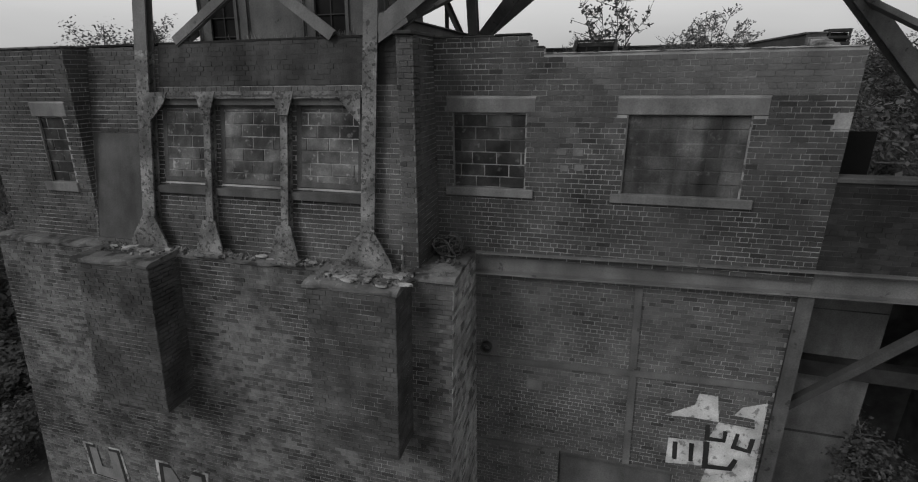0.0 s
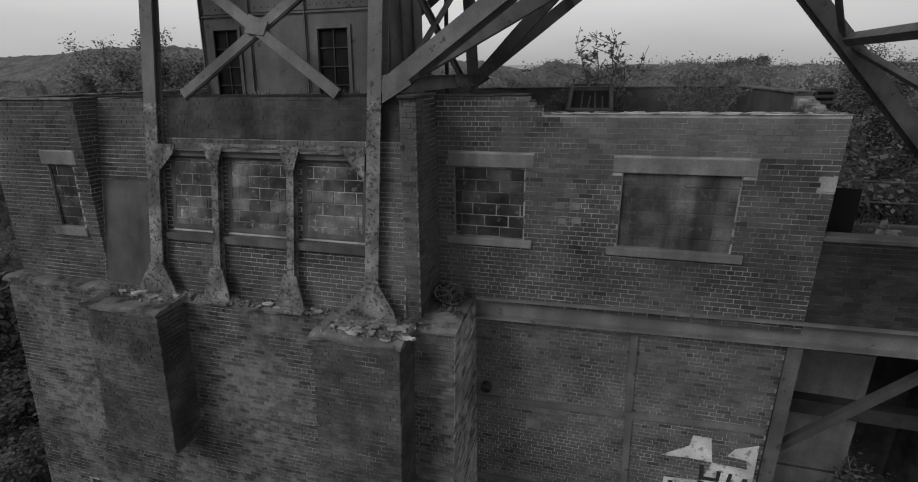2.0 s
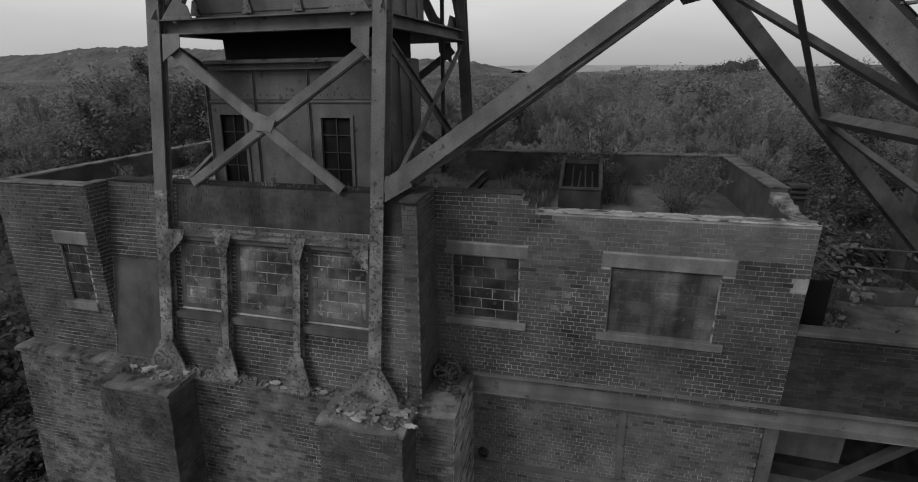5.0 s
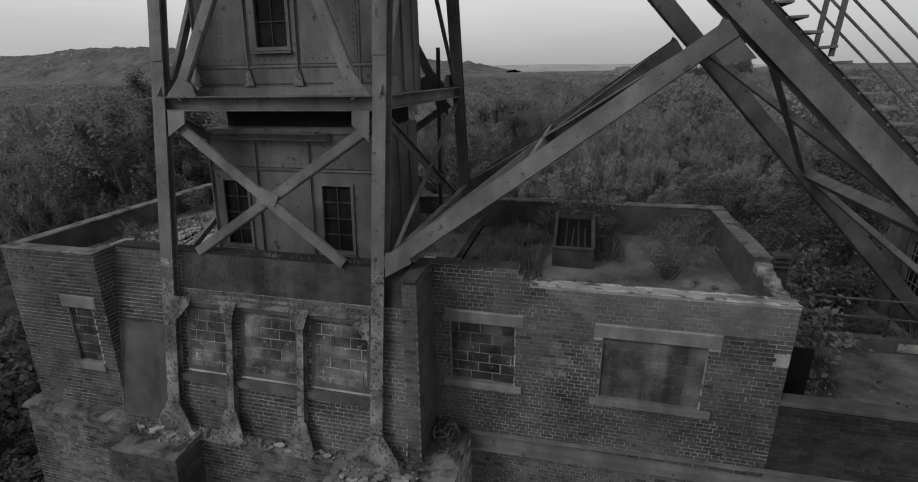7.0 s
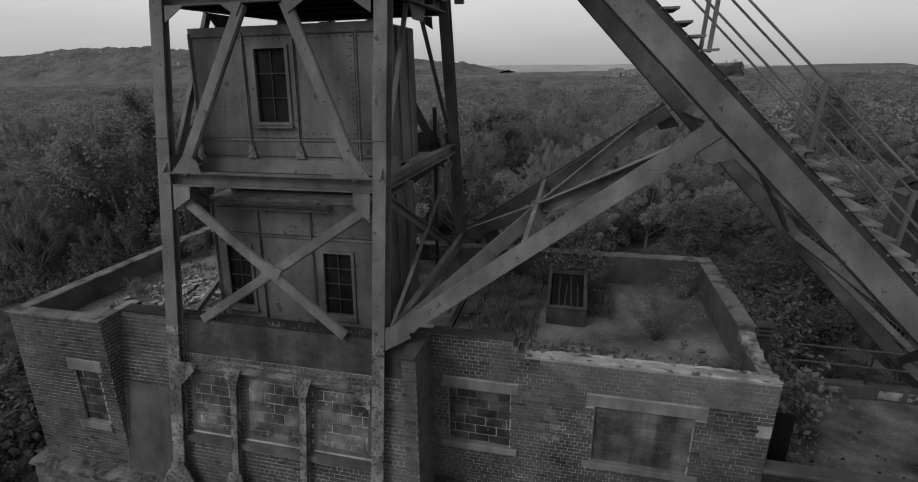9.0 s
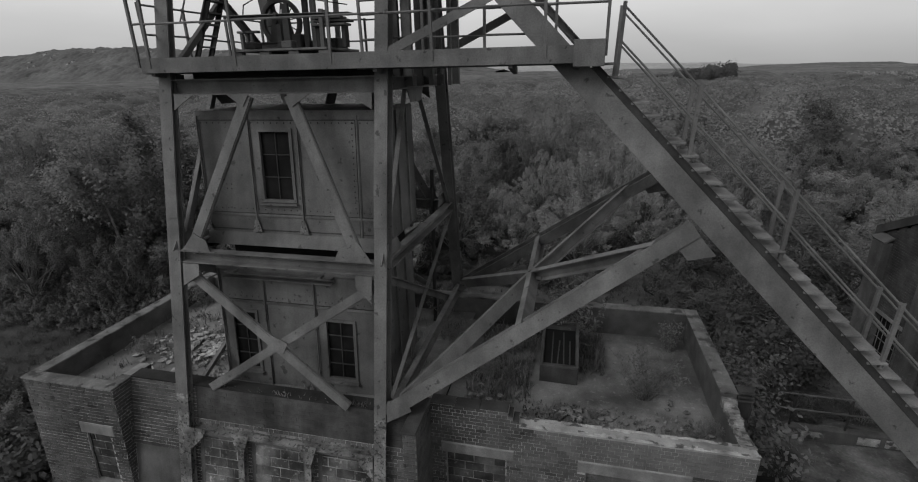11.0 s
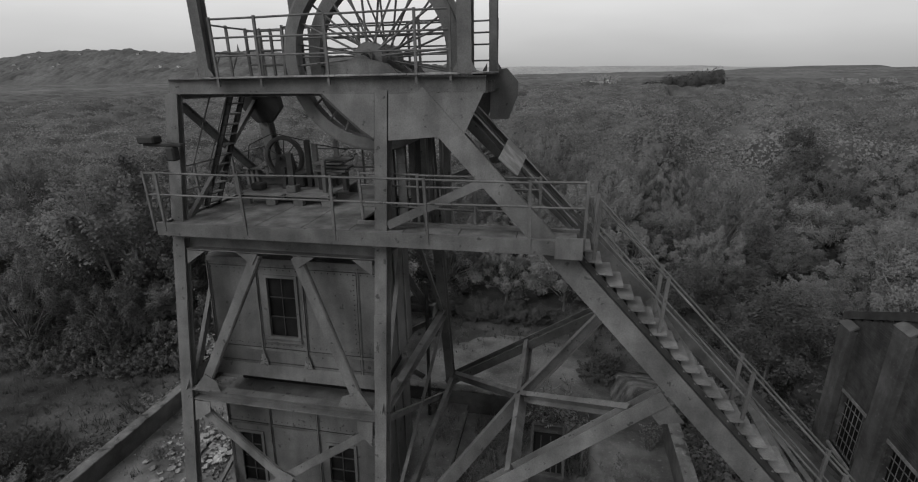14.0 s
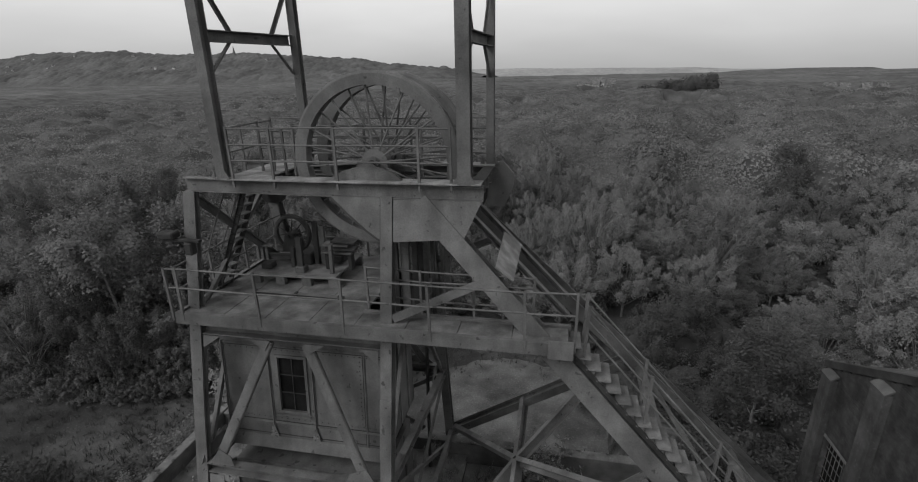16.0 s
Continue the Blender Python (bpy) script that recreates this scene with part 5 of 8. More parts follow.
def railing(name, pts, z, label, heights=(0.55, 1.1), post=0.05, rails=0.022, lean=None):
    """A railing along pts (x, y): one mesh a post and a rail."""
    r = thing(name, label, "railing", "railings", at=(pts[0][0], pts[0][1], z))
    inv = Matrix.Translation((-pts[0][0], -pts[0][1], -z))
    rnd = random.Random(len(pts) * 7 + int(z * 10))
    tops = []
    for x, y in pts:
        bm = bmesh.new()
        jx, jy = rnd.uniform(-0.03, 0.03), rnd.uniform(-0.03, 0.03)
        prism(bm, angle(post, post, 0.012), (x, y, z - 0.1), (x + jx, y + jy, z + heights[-1] + 0.04), (0, 1, 0))
        tops.append((jx, jy))
        ob = part("post", bm, M_STEEL, r)
        ob.matrix_parent_inverse = inv
    for h in heights:
        for k in range(len(pts) - 1):
            f = h / heights[-1]
            bm = bmesh.new()
            rod(bm, (pts[k][0] + tops[k][0] * f, pts[k][1] + tops[k][1] * f, z + h), (pts[k + 1][0] + tops[k + 1][0] * f, pts[k + 1][1] + tops[k + 1][1] * f, z + h + rnd.uniform(-0.015, 0.015)), rails)
            ob = part("rail", bm, M_STEEL, r)
            ob.matrix_parent_inverse = inv
    return r


railing("front_railing", [(-5.86, 0.34), (-5.6, 0.34), (-3.65, 0.34), (-1.68, 0.34), (0.24, 0.34), (2.18, 0.34), (3.15, 0.36)], 17.66, "thin rusty tube railing along the platform edge", (0.7, 1.16))
railing("side_railing", [(-5.83, 0.6), (-5.83, 1.8), (-5.83, 3.2), (-5.83, 4.7)], 17.6, "thin rusty tube railing along the platform edge", (0.6, 1.15))
railing("inner_railing", [(-1.5, 1.4), (-0.2, 1.3), (1.0, 1.3), (2.3, 1.3)], 17.6, "thin rusty tube railing along the walkway", (0.4, 0.85, 1.1))
railing("rear_railing", [(-5.7, 4.75), (-4.2, 4.75), (-2.8, 4.75), (-1.6, 4.75)], 17.6, "thin rusty tube railing along the platform edge", (0.6, 1.1))
kick = thing("toe_rail", "heavy steel bar bolted along the platform railing", "bar", at=(-2.7, 0.38, 18.4))
bm = bmesh.new()
prism(bm, channel(0.12, 0.07, 0.012), (-1.05, 0, 0), (1.08, 0, -0.02), (0, 0, 1))
part("rail_bar", bm, M_STEEL, kick)
for x in (-0.95, 0.0, 1.0):
    bm = bmesh.new()
    box(bm, (x - 0.03, -0.05, -0.06), (x + 0.03, 0.05, 0.05), 0.006)
    part("clamp", bm, M_DARK, kick, "small dark clamp")


# ---- shaft guides ----
guides = thing("shaft_guides", "dark vertical cage guides in the shaft opening", "guides", at=(-0.5, 2.2, 17.4))
for k, (x, y, w) in enumerate(((-1.0, 2.0, 0.16), (-0.78, 2.1, 0.2), (-0.5, 2.0, 0.12), (-0.3, 2.2, 0.1), (-0.08, 2.0, 0.07), (0.08, 2.3, 0.07), (-0.62, 2.9, 0.2), (0.0, 3.1, 0.2))):
    bm = bmesh.new()
    prism(bm, channel(w, 0.12, 0.015), (x, y, 17.1), (x, y, 20.2), (0, 1, 0))
    ob = part("guide", bm, M_STEEL if k % 2 else M_DARK, guides)
    ob.matrix_parent_inverse = Matrix.Translation((0.5, -2.2, -17.4))


# ---- stairs along the front stay ----
def stairs():
    s = thing("stay_stairs", "steep steel open-tread stairs climbing the raking stay", "stairs", at=(12.0, 0.5, 8.0))
    inv = Matrix.Translation((-12.0, -0.5, -8.0))

    def add(name, bm, material=M_STEEL, parent=None):
        ob = part(name, bm, material, s)
        ob.matrix_parent_inverse = inv
        return ob

    kx = (SX1 - SX0) / (SZ0 - SZ1)

    def sp(z, d, up=0.0):
        """A point over the stay: d metres behind the front face."""
        return Vector((SX0 + (SZ0 - z) * kx + 0.55 + up * 0.72, fy(z) + d, z + up * 0.69))

    tread = None
    z = 17.42
    zs = []
    while z > 0.3:
        zs.append(z)
        z -= 0.215
    rnd = random.Random(9)
    for z in zs:
        p = sp(z, 0.0)
        if tread is None:
            bm = bmesh.new()
            box(bm, (-0.15, 0.0, -0.02), (0.15, 0.66, 0.02), 0.004)
            tread = mesh_from(bm, "tread", M_STONE)
        ob = new("tread", tread)
        ob.parent = s
        ob.matrix_parent_inverse = inv
        ob.matrix_basis = pose(p.x, p.y + 0.03, p.z + 0.02, rnd.uniform(-2, 2), rnd.uniform(-3, 3), 0)
    for d in (0.02, 0.68):
        bm = bmesh.new()
        prism(bm, channel(0.05, 0.12, 0.012), sp(17.5, d, -0.12), sp(0.2, d, -0.12), (0.7, 0, 0.7))
        add("stringer", bm, M_DARK)
    posts = [17.2, 15.9, 14.3, 12.6, 10.9, 9.2, 7.5, 5.8, 4.1, 2.4, 0.8]
    for d in (0.12, 0.74):
        for z in posts:
            p = sp(z, d)
            bm = bmesh.new()
            prism(bm, angle(0.06, 0.06, 0.012), p, p + Vector((0.05, 0, 1.2)), (1, 0, 0))
            add("post", bm)
    for d in (0.12, 0.74):
        for up in (0.6, 1.15):
            bm = bmesh.new()
            a, b = sp(17.2, d), sp(0.8, d)
            rod(bm, a + Vector((0.03, 0, up)), b + Vector((0.03, 0, up)), 0.02)
            add("rail", bm)


stairs()


# ---- upper platform with the winding wheels ----
def upper_platform():
    d = thing("upper_platform", "narrow steel platform round the winding wheels", "platform", at=(-2, 2.58, 20.5))
    inv = Matrix.Translation((2, -2.58, -20.5))

    def b(name, lo, hi, material=M_DUSTY):
        bm = bmesh.new()
        box(bm, lo, hi, 0.006)
        ob = part(name, bm, material, d)
        ob.matrix_parent_inverse = inv

    for y0, y1 in ((1.28, 1.72), (3.5, 3.94)):
        for k in range(4):
            b("floor_plate", (-4.75 + k * 1.48 + 0.004, y0, 20.64), (-4.75 + (k + 1) * 1.48 - 0.004, y1, 20.68))
    b("floor_plate", (-4.75, 1.724, 20.64), (-3.75, 3.496, 20.68))
    b("floor_plate", (0.9, 1.724, 20.62), (1.17, 3.496, 20.66), M_DARK)
    for y in (1.8, 2.38, 2.9, 3.4):
        bm = bmesh.new()
        prism(bm, ibeam(0.12, 0.24, 0.02), (-4.7, y, 20.38), (1.1, y, 20.38), (0, 0, 1))
        ob = part("bearer", bm, M_STEEL, d)
        ob.matrix_parent_inverse = inv
    # plated head of the stays at the right end
    bm = bmesh.new()
    plate(bm, [Vector((1.0, 3.75, 20.7)), Vector((1.35, 3.75, 20.75)), Vector((1.62, 3.75, 20.45)), Vector((1.62, 3.75, 20.15)), Vector((1.4, 3.75, 19.6)), Vector((0.95, 3.75, 19.6))], 0.1)
    ob = part("head_plate", bm, M_STEEL, d)
    ob.matrix_parent_inverse = inv


upper_platform()
railing("top_railing", [(-4.45, 1.34), (-3.45, 1.34), (-1.95, 1.34), (-0.13, 1.34), (0.55, 1.34)], 20.58, "thin rusty tube railing round the wheel platform", (0.5, 0.85, 1.2))
railing("top_railing", [(-4.9, 3.85), (-3.6, 3.85), (-2.3, 3.85), (-1.0, 3.85), (0.3, 3.85), (1.1, 3.85)], 20.58, "thin rusty tube railing round the wheel platform", (0.35, 0.7, 0.95, 1.2))
railing("top_railing", [(-4.8, 1.6), (-4.85, 2.4), (-4.88, 3.2), (-4.9, 3.8)], 20.58, "thin rusty tube railing round the wheel platform", (0.6, 1.15))
railing("top_railing", [(-4.3, 2.3), (-4.0, 2.3), (-3.7, 2.32), (-3.45, 2.3)], 20.62, "bent tube guard beside the winding wheel", (0.3, 0.6, 1.0))
railing("top_railing", [(-3.6, 2.62), (-2.6, 2.62), (-0.4, 2.62), (0.6, 2.62)], 20.56, "thin rusty tube railing between the wheels", (0.5, 0.9, 1.15))

for x, y in ((-4.72, 1.42), (0.83, 1.42), (-3.87, 3.8), (1.03, 3.8)):
    wdt = (0.22 if x < 0 else 0.27) if y < 2 else 0.18
    bm = bmesh.new()
    prism(bm, ibeam(wdt, wdt + 0.04, 0.025), (x, y, 20.66), (x, y, 25.2), (0, 1, 0))
    hp("top_post", bm)
    for s in (-1, 1):
        bm = bmesh.new()
        plate(bm, [(x + s * 0.13, y - 0.15, 20.69), (x + s * 0.24, y - 0.15, 20.69), (x + s * 0.13, y - 0.15, 20.86)], 0.02)
        hp("gusset_plate", bm)
for a, b, zz in (((-4.66, 1.55), (-3.95, 3.7), 23.66), ((0.83, 1.55), (1.03, 3.7), 23.5)):
    bm = bmesh.new()
    prism(bm, channel(0.16, 0.24, 0.02), (a[0], a[1], zz), (b[0], b[1], zz), (0, 0, 1))
    hp("top_tie", bm)
    for f, g in ((0.0, 0.25), (1.0, 0.75)):
        p = Vector((a[0] + (b[0] - a[0]) * f, a[1] + (b[1] - a[1]) * f, zz - 0.75))
        q = Vector((a[0] + (b[0] - a[0]) * g, a[1] + (b[1] - a[1]) * g, zz - 0.1))
        bm = bmesh.new()
        prism(bm, angle(0.09, 0.07, 0.014), p, q, (1, 0, 0))
        hp("top_brace", bm)
        p2, q2 = Vector((p.x, p.y, zz + 1.1)), Vector((q.x, q.y, zz + 0.1))
        bm = bmesh.new()
        prism(bm, angle(0.09, 0.07, 0.014), p2, q2, (1, 0, 0))
        hp("top_brace", bm)


def winding_wheel(name, cx, cy, cz, R, spokes, label, depth=0.26, radial=0.28, hub_r=0.3, m=None):
    metal = m or M_STEEL
    w = thing(name, label, "wheel", "winding wheels", at=(cx, cy, cz))
    bm = bmesh.new()
    seg = 72
    prof = [(R - radial, -depth / 2), (R - 0.05, -depth / 2), (R, -depth / 2 + 0.02), (R, -depth / 2 + 0.05), (R - 0.09, -0.02), (R - 0.09, 0.02), (R, depth / 2 - 0.05), (R, depth / 2 - 0.02), (R - 0.05, depth / 2), (R - radial, depth / 2), (R - radial + 0.02, 0)]
    rings = [[bm.verts.new((r * math.cos(2 * math.pi * k / seg), y, r * math.sin(2 * math.pi * k / seg))) for r, y in prof] for k in range(seg)]
    np_ = len(prof)
    for k in range(seg):
        a, b = rings[k], rings[(k + 1) % seg]
        for i in range(np_):
            bm.faces.new((a[i], a[(i + 1) % np_], b[(i + 1) % np_], b[i]))
    bmesh.ops.recalc_face_normals(bm, faces=bm.faces)
    part("rim", bm, metal, w)
    bm = bmesh.new()
    seg = 20
    prof = [(0.0, -0.3), (hub_r * 0.45, -0.3), (hub_r * 0.5, -0.2), (hub_r, -0.16), (hub_r, 0.16), (hub_r * 0.5, 0.2), (hub_r * 0.45, 0.3), (0.0, 0.3)]
    rings = [[bm.verts.new((r * math.cos(2 * math.pi * k / seg), y, r * math.sin(2 * math.pi * k / seg))) for r, y in prof[1:-1]] for k in range(seg)]
    for k in range(seg):
        a, b = rings[k], rings[(k + 1) % seg]
        for i in range(len(a) - 1):
            bm.faces.new((a[i], a[i + 1], b[i + 1], b[i]))
    bm.faces.new([r[0] for r in rings])
    bm.faces.new([r[-1] for r in reversed(rings)])
    bmesh.ops.recalc_face_normals(bm, faces=bm.faces)
    part("hub", bm, metal, w)
    for k in range(spokes):
        a = 2 * math.pi * (k + 0.3) / spokes
        s = 1 if k % 2 else -1
        bm = bmesh.new()
        d0 = Vector((math.cos(a), 0, math.sin(a)))
        rod(bm, d0 * hub_r * 0.9 + Vector((0, s * 0.14 * depth / 0.24, 0)), d0 * (R - radial + 0.02) + Vector((0, s * 0.03, 0)), 0.024 * min(1, R), 6)
        part("spoke", bm, metal, w)
    return w


winding_wheel("winding_wheel", -1.27, 2.0, 21.0, 1.91, 24, "large spoked steel winding wheel in the headframe")
winding_wheel("winding_wheel", -1.26, 3.05, 21.0, 1.91, 24, "large spoked steel winding wheel in the headframe")
axle = bmesh.new()
rod(axle, (-1.27, 1.6, 21.0), (-1.27, 3.62, 21.0), 0.075, 14)
tagged(part("wheel_axle", axle, M_DARK), "thick steel axle carrying the winding wheels", "axle")
for y in (1.52, 2.52, 3.6):
    bm = bmesh.new()
    plate(bm, [Vector((-2.1, y, 20.685)), Vector((-0.55, y, 20.685)), Vector((-0.75, y, 20.86)), Vector((-1.12, y, 20.95)), Vector((-1.24, y, 21.03)), Vector((-1.4, y, 21.03)), Vector((-1.52, y, 20.95)), Vector((-1.9, y, 20.86))], 0.12)
    tagged(part("bearing_block", bm, M_STEEL), "cast bearing block under the wheel axle", "bearing", "bearing blocks")

# ---- machinery on the lower platform ----
winding_wheel("small_sheave", -4.6, 3.7, 18.62, 0.56, 10, "small spoked rope sheave on a stand", 0.12, 0.1, 0.1, M_DARK)


def machine_frame():
    m = thing("winch_frame", "rusty steel winch frame with uprights on a raised plinth", "winch", at=(-4.0, 3.2, 17.64))
    inv = Matrix.Translation((4.0, -3.2, -17.64))

    def add(name, bm, material=M_STEEL, label=""):
        ob = part(name, bm, material, m, label)
        ob.matrix_parent_inverse = inv

    def block(name, lo, hi, material=M_STEEL, bev=0.01, label=""):
        bm = bmesh.new()
        box(bm, lo, hi, bev)
        add(name, bm, material, label)

    # plinth: plate on short stools, open between them
    block("plinth_plate", (-5.15, 2.35, 17.9), (-2.75, 4.15, 17.95), M_PLANK)
    for x in (-5.05, -4.35, -3.6, -2.85):
        for y in (2.45, 4.05):
            block("stool", (x - 0.13, y - 0.07, 17.64), (x + 0.13, y + 0.07, 17.895), M_STEEL)
    block("plinth_beam", (-4.9, 3.2, 17.645), (-3.0, 3.35, 17.89), M_DARK)
    for y in (3.3, 4.0):
        bm = bmesh.new()
        prism(bm, ibeam(0.12, 0.18, 0.018), (-5.35, y, 18.06), (-3.0, y, 18.06), (0, 0, 1))
        add("beam", bm, M_BAR)
    # slatted bracket at the end of the frame
    for k in range(3):
        block("slat", (-5.5 + k * 0.14, 3.2, 17.96), (-5.42 + k * 0.14, 3.3, 18.36), M_STEEL)
    block("slat_cap", (-5.55, 3.17, 18.364), (-4.98, 3.33, 18.42), M_PLANK)
    # bearing stands of the sheave
    for y in (3.5, 3.9):
        bm = bmesh.new()
        plate(bm, [Vector((-4.85, y, 18.15)), Vector((-4.35, y, 18.15)), Vector((-4.5, y, 18.7)), Vector((-4.7, y, 18.7))], 0.06)
        add("bearing_stand", bm, M_DARK)
    bm = bmesh.new()
    rod(bm, (-4.6, 3.42, 18.62), (-4.6, 3.98, 18.62), 0.05, 10)
    add("axle", bm, M_DARK)
    for x, y, z1, w in ((-3.82, 2.6, 18.9, 0.15), (-3.65, 3.2, 19.15, 0.12), (-3.45, 3.2, 19.05, 0.12), (-3.05, 3.6, 19.1, 0.1), (-4.2, 2.9, 18.5, 0.1), (-2.95, 2.6, 18.75, 0.09)):
        bm = bmesh.new()
        prism(bm, channel(w, 0.1, 0.014), (x, y, 17.952), (x + 0.02, y, z1), (0, 1, 0))
        add("upright", bm, M_BAR if x < -3.5 else M_STEEL)
    block("post_foot", (-3.95, 2.48, 17.952), (-3.68, 2.74, 18.12), M_STEEL, 0.02)
    # rack of boards
    for k, (x0, x1, z) in enumerate(((-3.3, -2.45, 18.42), (-3.25, -2.4, 18.5), (-3.35, -2.6, 18.58), (-3.1, -2.42, 18.66))):
        block("board", (x0, 2.75 + 0.06 * k, z), (x1, 3.1 + 0.06 * k, z + 0.05), M_BAR if k % 2 else M_STEEL)
    for x in (-3.2, -2.55):
        block("rack_leg", (x - 0.05, 2.85, 17.955), (x + 0.05, 3.05, 18.418), M_DARK)
    for lo, hi in (((-4.1, 3.05, 17.955), (-3.75, 3.6, 18.3)), ((-3.35, 3.35, 17.955), (-2.95, 3.9, 18.2)), ((-5.0, 2.6, 17.955), (-4.7, 2.9, 18.12))):
        block("casing", lo, hi, M_DARK, 0.03)
    for a, b in (((-5.45, 3.25, 18.4), (-5.3, 3.25, 19.0)), ((-5.3, 3.25, 19.0), (-4.6, 3.3, 19.3)), ((-3.5, 3.2, 19.05), (-2.6, 3.3, 18.9)), ((-4.6, 3.3, 19.3), (-3.6, 3.25, 19.1))):
        bm = bmesh.new()
        rod(bm, a, b, 0.014)
        add("hand_cable", bm, M_DARK)


machine_frame()


def ladder():
    l = thing("ladder", "steep steel ladder from the lower to the upper platform", "ladder", at=(-5.9, 2.1, 17.56))
    inv = Matrix.Translation((5.9, -2.1, -17.56))
    a, b = Vector((-5.8, 2.1, 17.64)), Vector((-4.5, 2.1, 20.55))
    for s in (-0.22, 0.22):
        bm = bmesh.new()
        prism(bm, channel(0.04, 0.12, 0.01), a + Vector((0, s, 0)), b + Vector((0, s, 0)), (-0.9, 0, 0.4))
        ob = part("stringer", bm, M_DARK, l)
        ob.matrix_parent_inverse = inv
    for k in range(12):
        p = a.lerp(b, (k + 0.6) / 12.5)
        bm = bmesh.new()
        box(bm, p + Vector((-0.09, -0.21, -0.015)), p + Vector((0.09, 0.21, 0.015)))
        ob = part("rung", bm, M_PLANK, l)
        ob.matrix_parent_inverse = inv
    for s in (-0.3, 0.3):
        bm = bmesh.new()
        rod(bm, a + Vector((-0.15, s, 0.9)), b + Vector((-0.15, s, 0.6)), 0.018)
        ob = part("handrail", bm, M_STEEL, l)
        ob.matrix_parent_inverse = inv


ladder()


def floodlight():
    f = thing("floodlight", "small box floodlight on a bracket on the headframe leg", "floodlight", at=(-5.8, 0.85, 19.3))
    bm = bmesh.new()
    box(bm, (-0.35, -0.06, 0.0), (0.6, 0.06, 0.06), 0.01)
    part("bracket", bm, M_DARK, f)
    bm = bmesh.new()
    box(bm, (-0.42, -0.14, 0.06), (0.0, 0.14, 0.22), 0.03)
    part("housing", bm, M_DARK, f)
    bm = bmesh.new()
    box(bm, (0.22, -0.12, -0.3), (0.42, 0.08, -0.002), 0.03)
    part("junction_box", bm, M_DARK, f)


floodlight()

bm = bmesh.new()
plate(bm, [Vector((1.5, 2.75, 19.24)), Vector((1.9, 3.0, 18.84)), Vector((1.9, 0.75, 18.84)), Vector((1.56, 0.6, 19.18))], 0.02)
tagged(part("loose_sheet", bm, M_DUSTY), "stained torn sheet lying across the rope guards", "sheet")
bm = bmesh.new()
rod(bm, (-1.15, 4.6, 9.9), (-1.08, 4.6, 14.8), 0.055, 10)
tagged(part("vent_pipe", bm, M_DARK), "thin dark upright pipe beside the headframe", "pipe")


# ---- roof light, bridge pieces, right-hand building ----
def roof_light():
    r = thing("roof_light", "empty sloping roof light on a brick kerb overgrown with weeds", "roof light", at=(2.55, 3.0, 9.75))
    inv = Matrix.Translation((-2.55, -3.0, -9.75))

    def add(name, bm, material):
        ob = part(name, bm, material, r)
        ob.matrix_parent_inverse = inv

    x0, x1, y0, y1, z0, z1 = 2.2, 3.16, 2.5, 4.0, 10.2, 10.66
    bm = bmesh.new()
    box(bm, (x0, y0, 9.7), (x1, y0 + 0.2, z0), 0.01)
    add("kerb", bm, M_SOOTY)
    bm = bmesh.new()
    box(bm, (x0, y1 - 0.2, 9.7), (x1, y1, z1), 0.01)
    add("kerb", bm, M_SOOTY)
    for x in (x0, x1 - 0.08):
        bm = bmesh.new()
        plate(bm, [Vector((x + 0.04, y0 + 0.2, 9.7)), Vector((x + 0.04, y1 - 0.2, 9.7)), Vector((x + 0.04, y1 - 0.2, z1)), Vector((x + 0.04, y0 + 0.2, z0))], 0.08)
        add("kerb", bm, M_SOOTY)
    for x in (x0 + 0.03, x1 - 0.03):
        bm = bmesh.new()
        prism(bm, rect(0.07, 0.06), (x, y0, z0 + 0.04), (x, y1, z1 + 0.04), (0, 0, 1))
        add("frame_bar", bm, M_RENDER)
    for f in (0.0, 1.0):
        y, z = y0 + (y1 - y0) * f, z0 + (z1 - z0) * f + 0.04
        bm = bmesh.new()
        prism(bm, rect(0.07, 0.05), (x0, y, z), (x1, y, z), (0, 0, 1))
        add("frame_bar", bm, M_RENDER)
    # added black plate close under the frame paints the unlit well
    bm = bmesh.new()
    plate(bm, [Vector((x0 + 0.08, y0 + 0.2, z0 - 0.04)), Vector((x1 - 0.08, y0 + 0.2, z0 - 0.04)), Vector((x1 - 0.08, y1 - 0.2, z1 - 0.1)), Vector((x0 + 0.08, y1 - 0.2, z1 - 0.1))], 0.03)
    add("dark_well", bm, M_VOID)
    for k, x in enumerate((0.3, 0.45, 0.62, 0.78)):
        bm = bmesh.new()
        xx = x0 + (x1 - x0) * x
        prism(bm, rect(0.035, 0.03), (xx, y0 + 0.2, z0 - 0.01), (xx + 0.04 * math.sin(k * 2.0), y1 - 0.3 - 0.3 * (k % 2), z1 - 0.12 - 0.08 * (k % 2)), (0, 0, 1))
        add("loose_slat", bm, M_BAR)


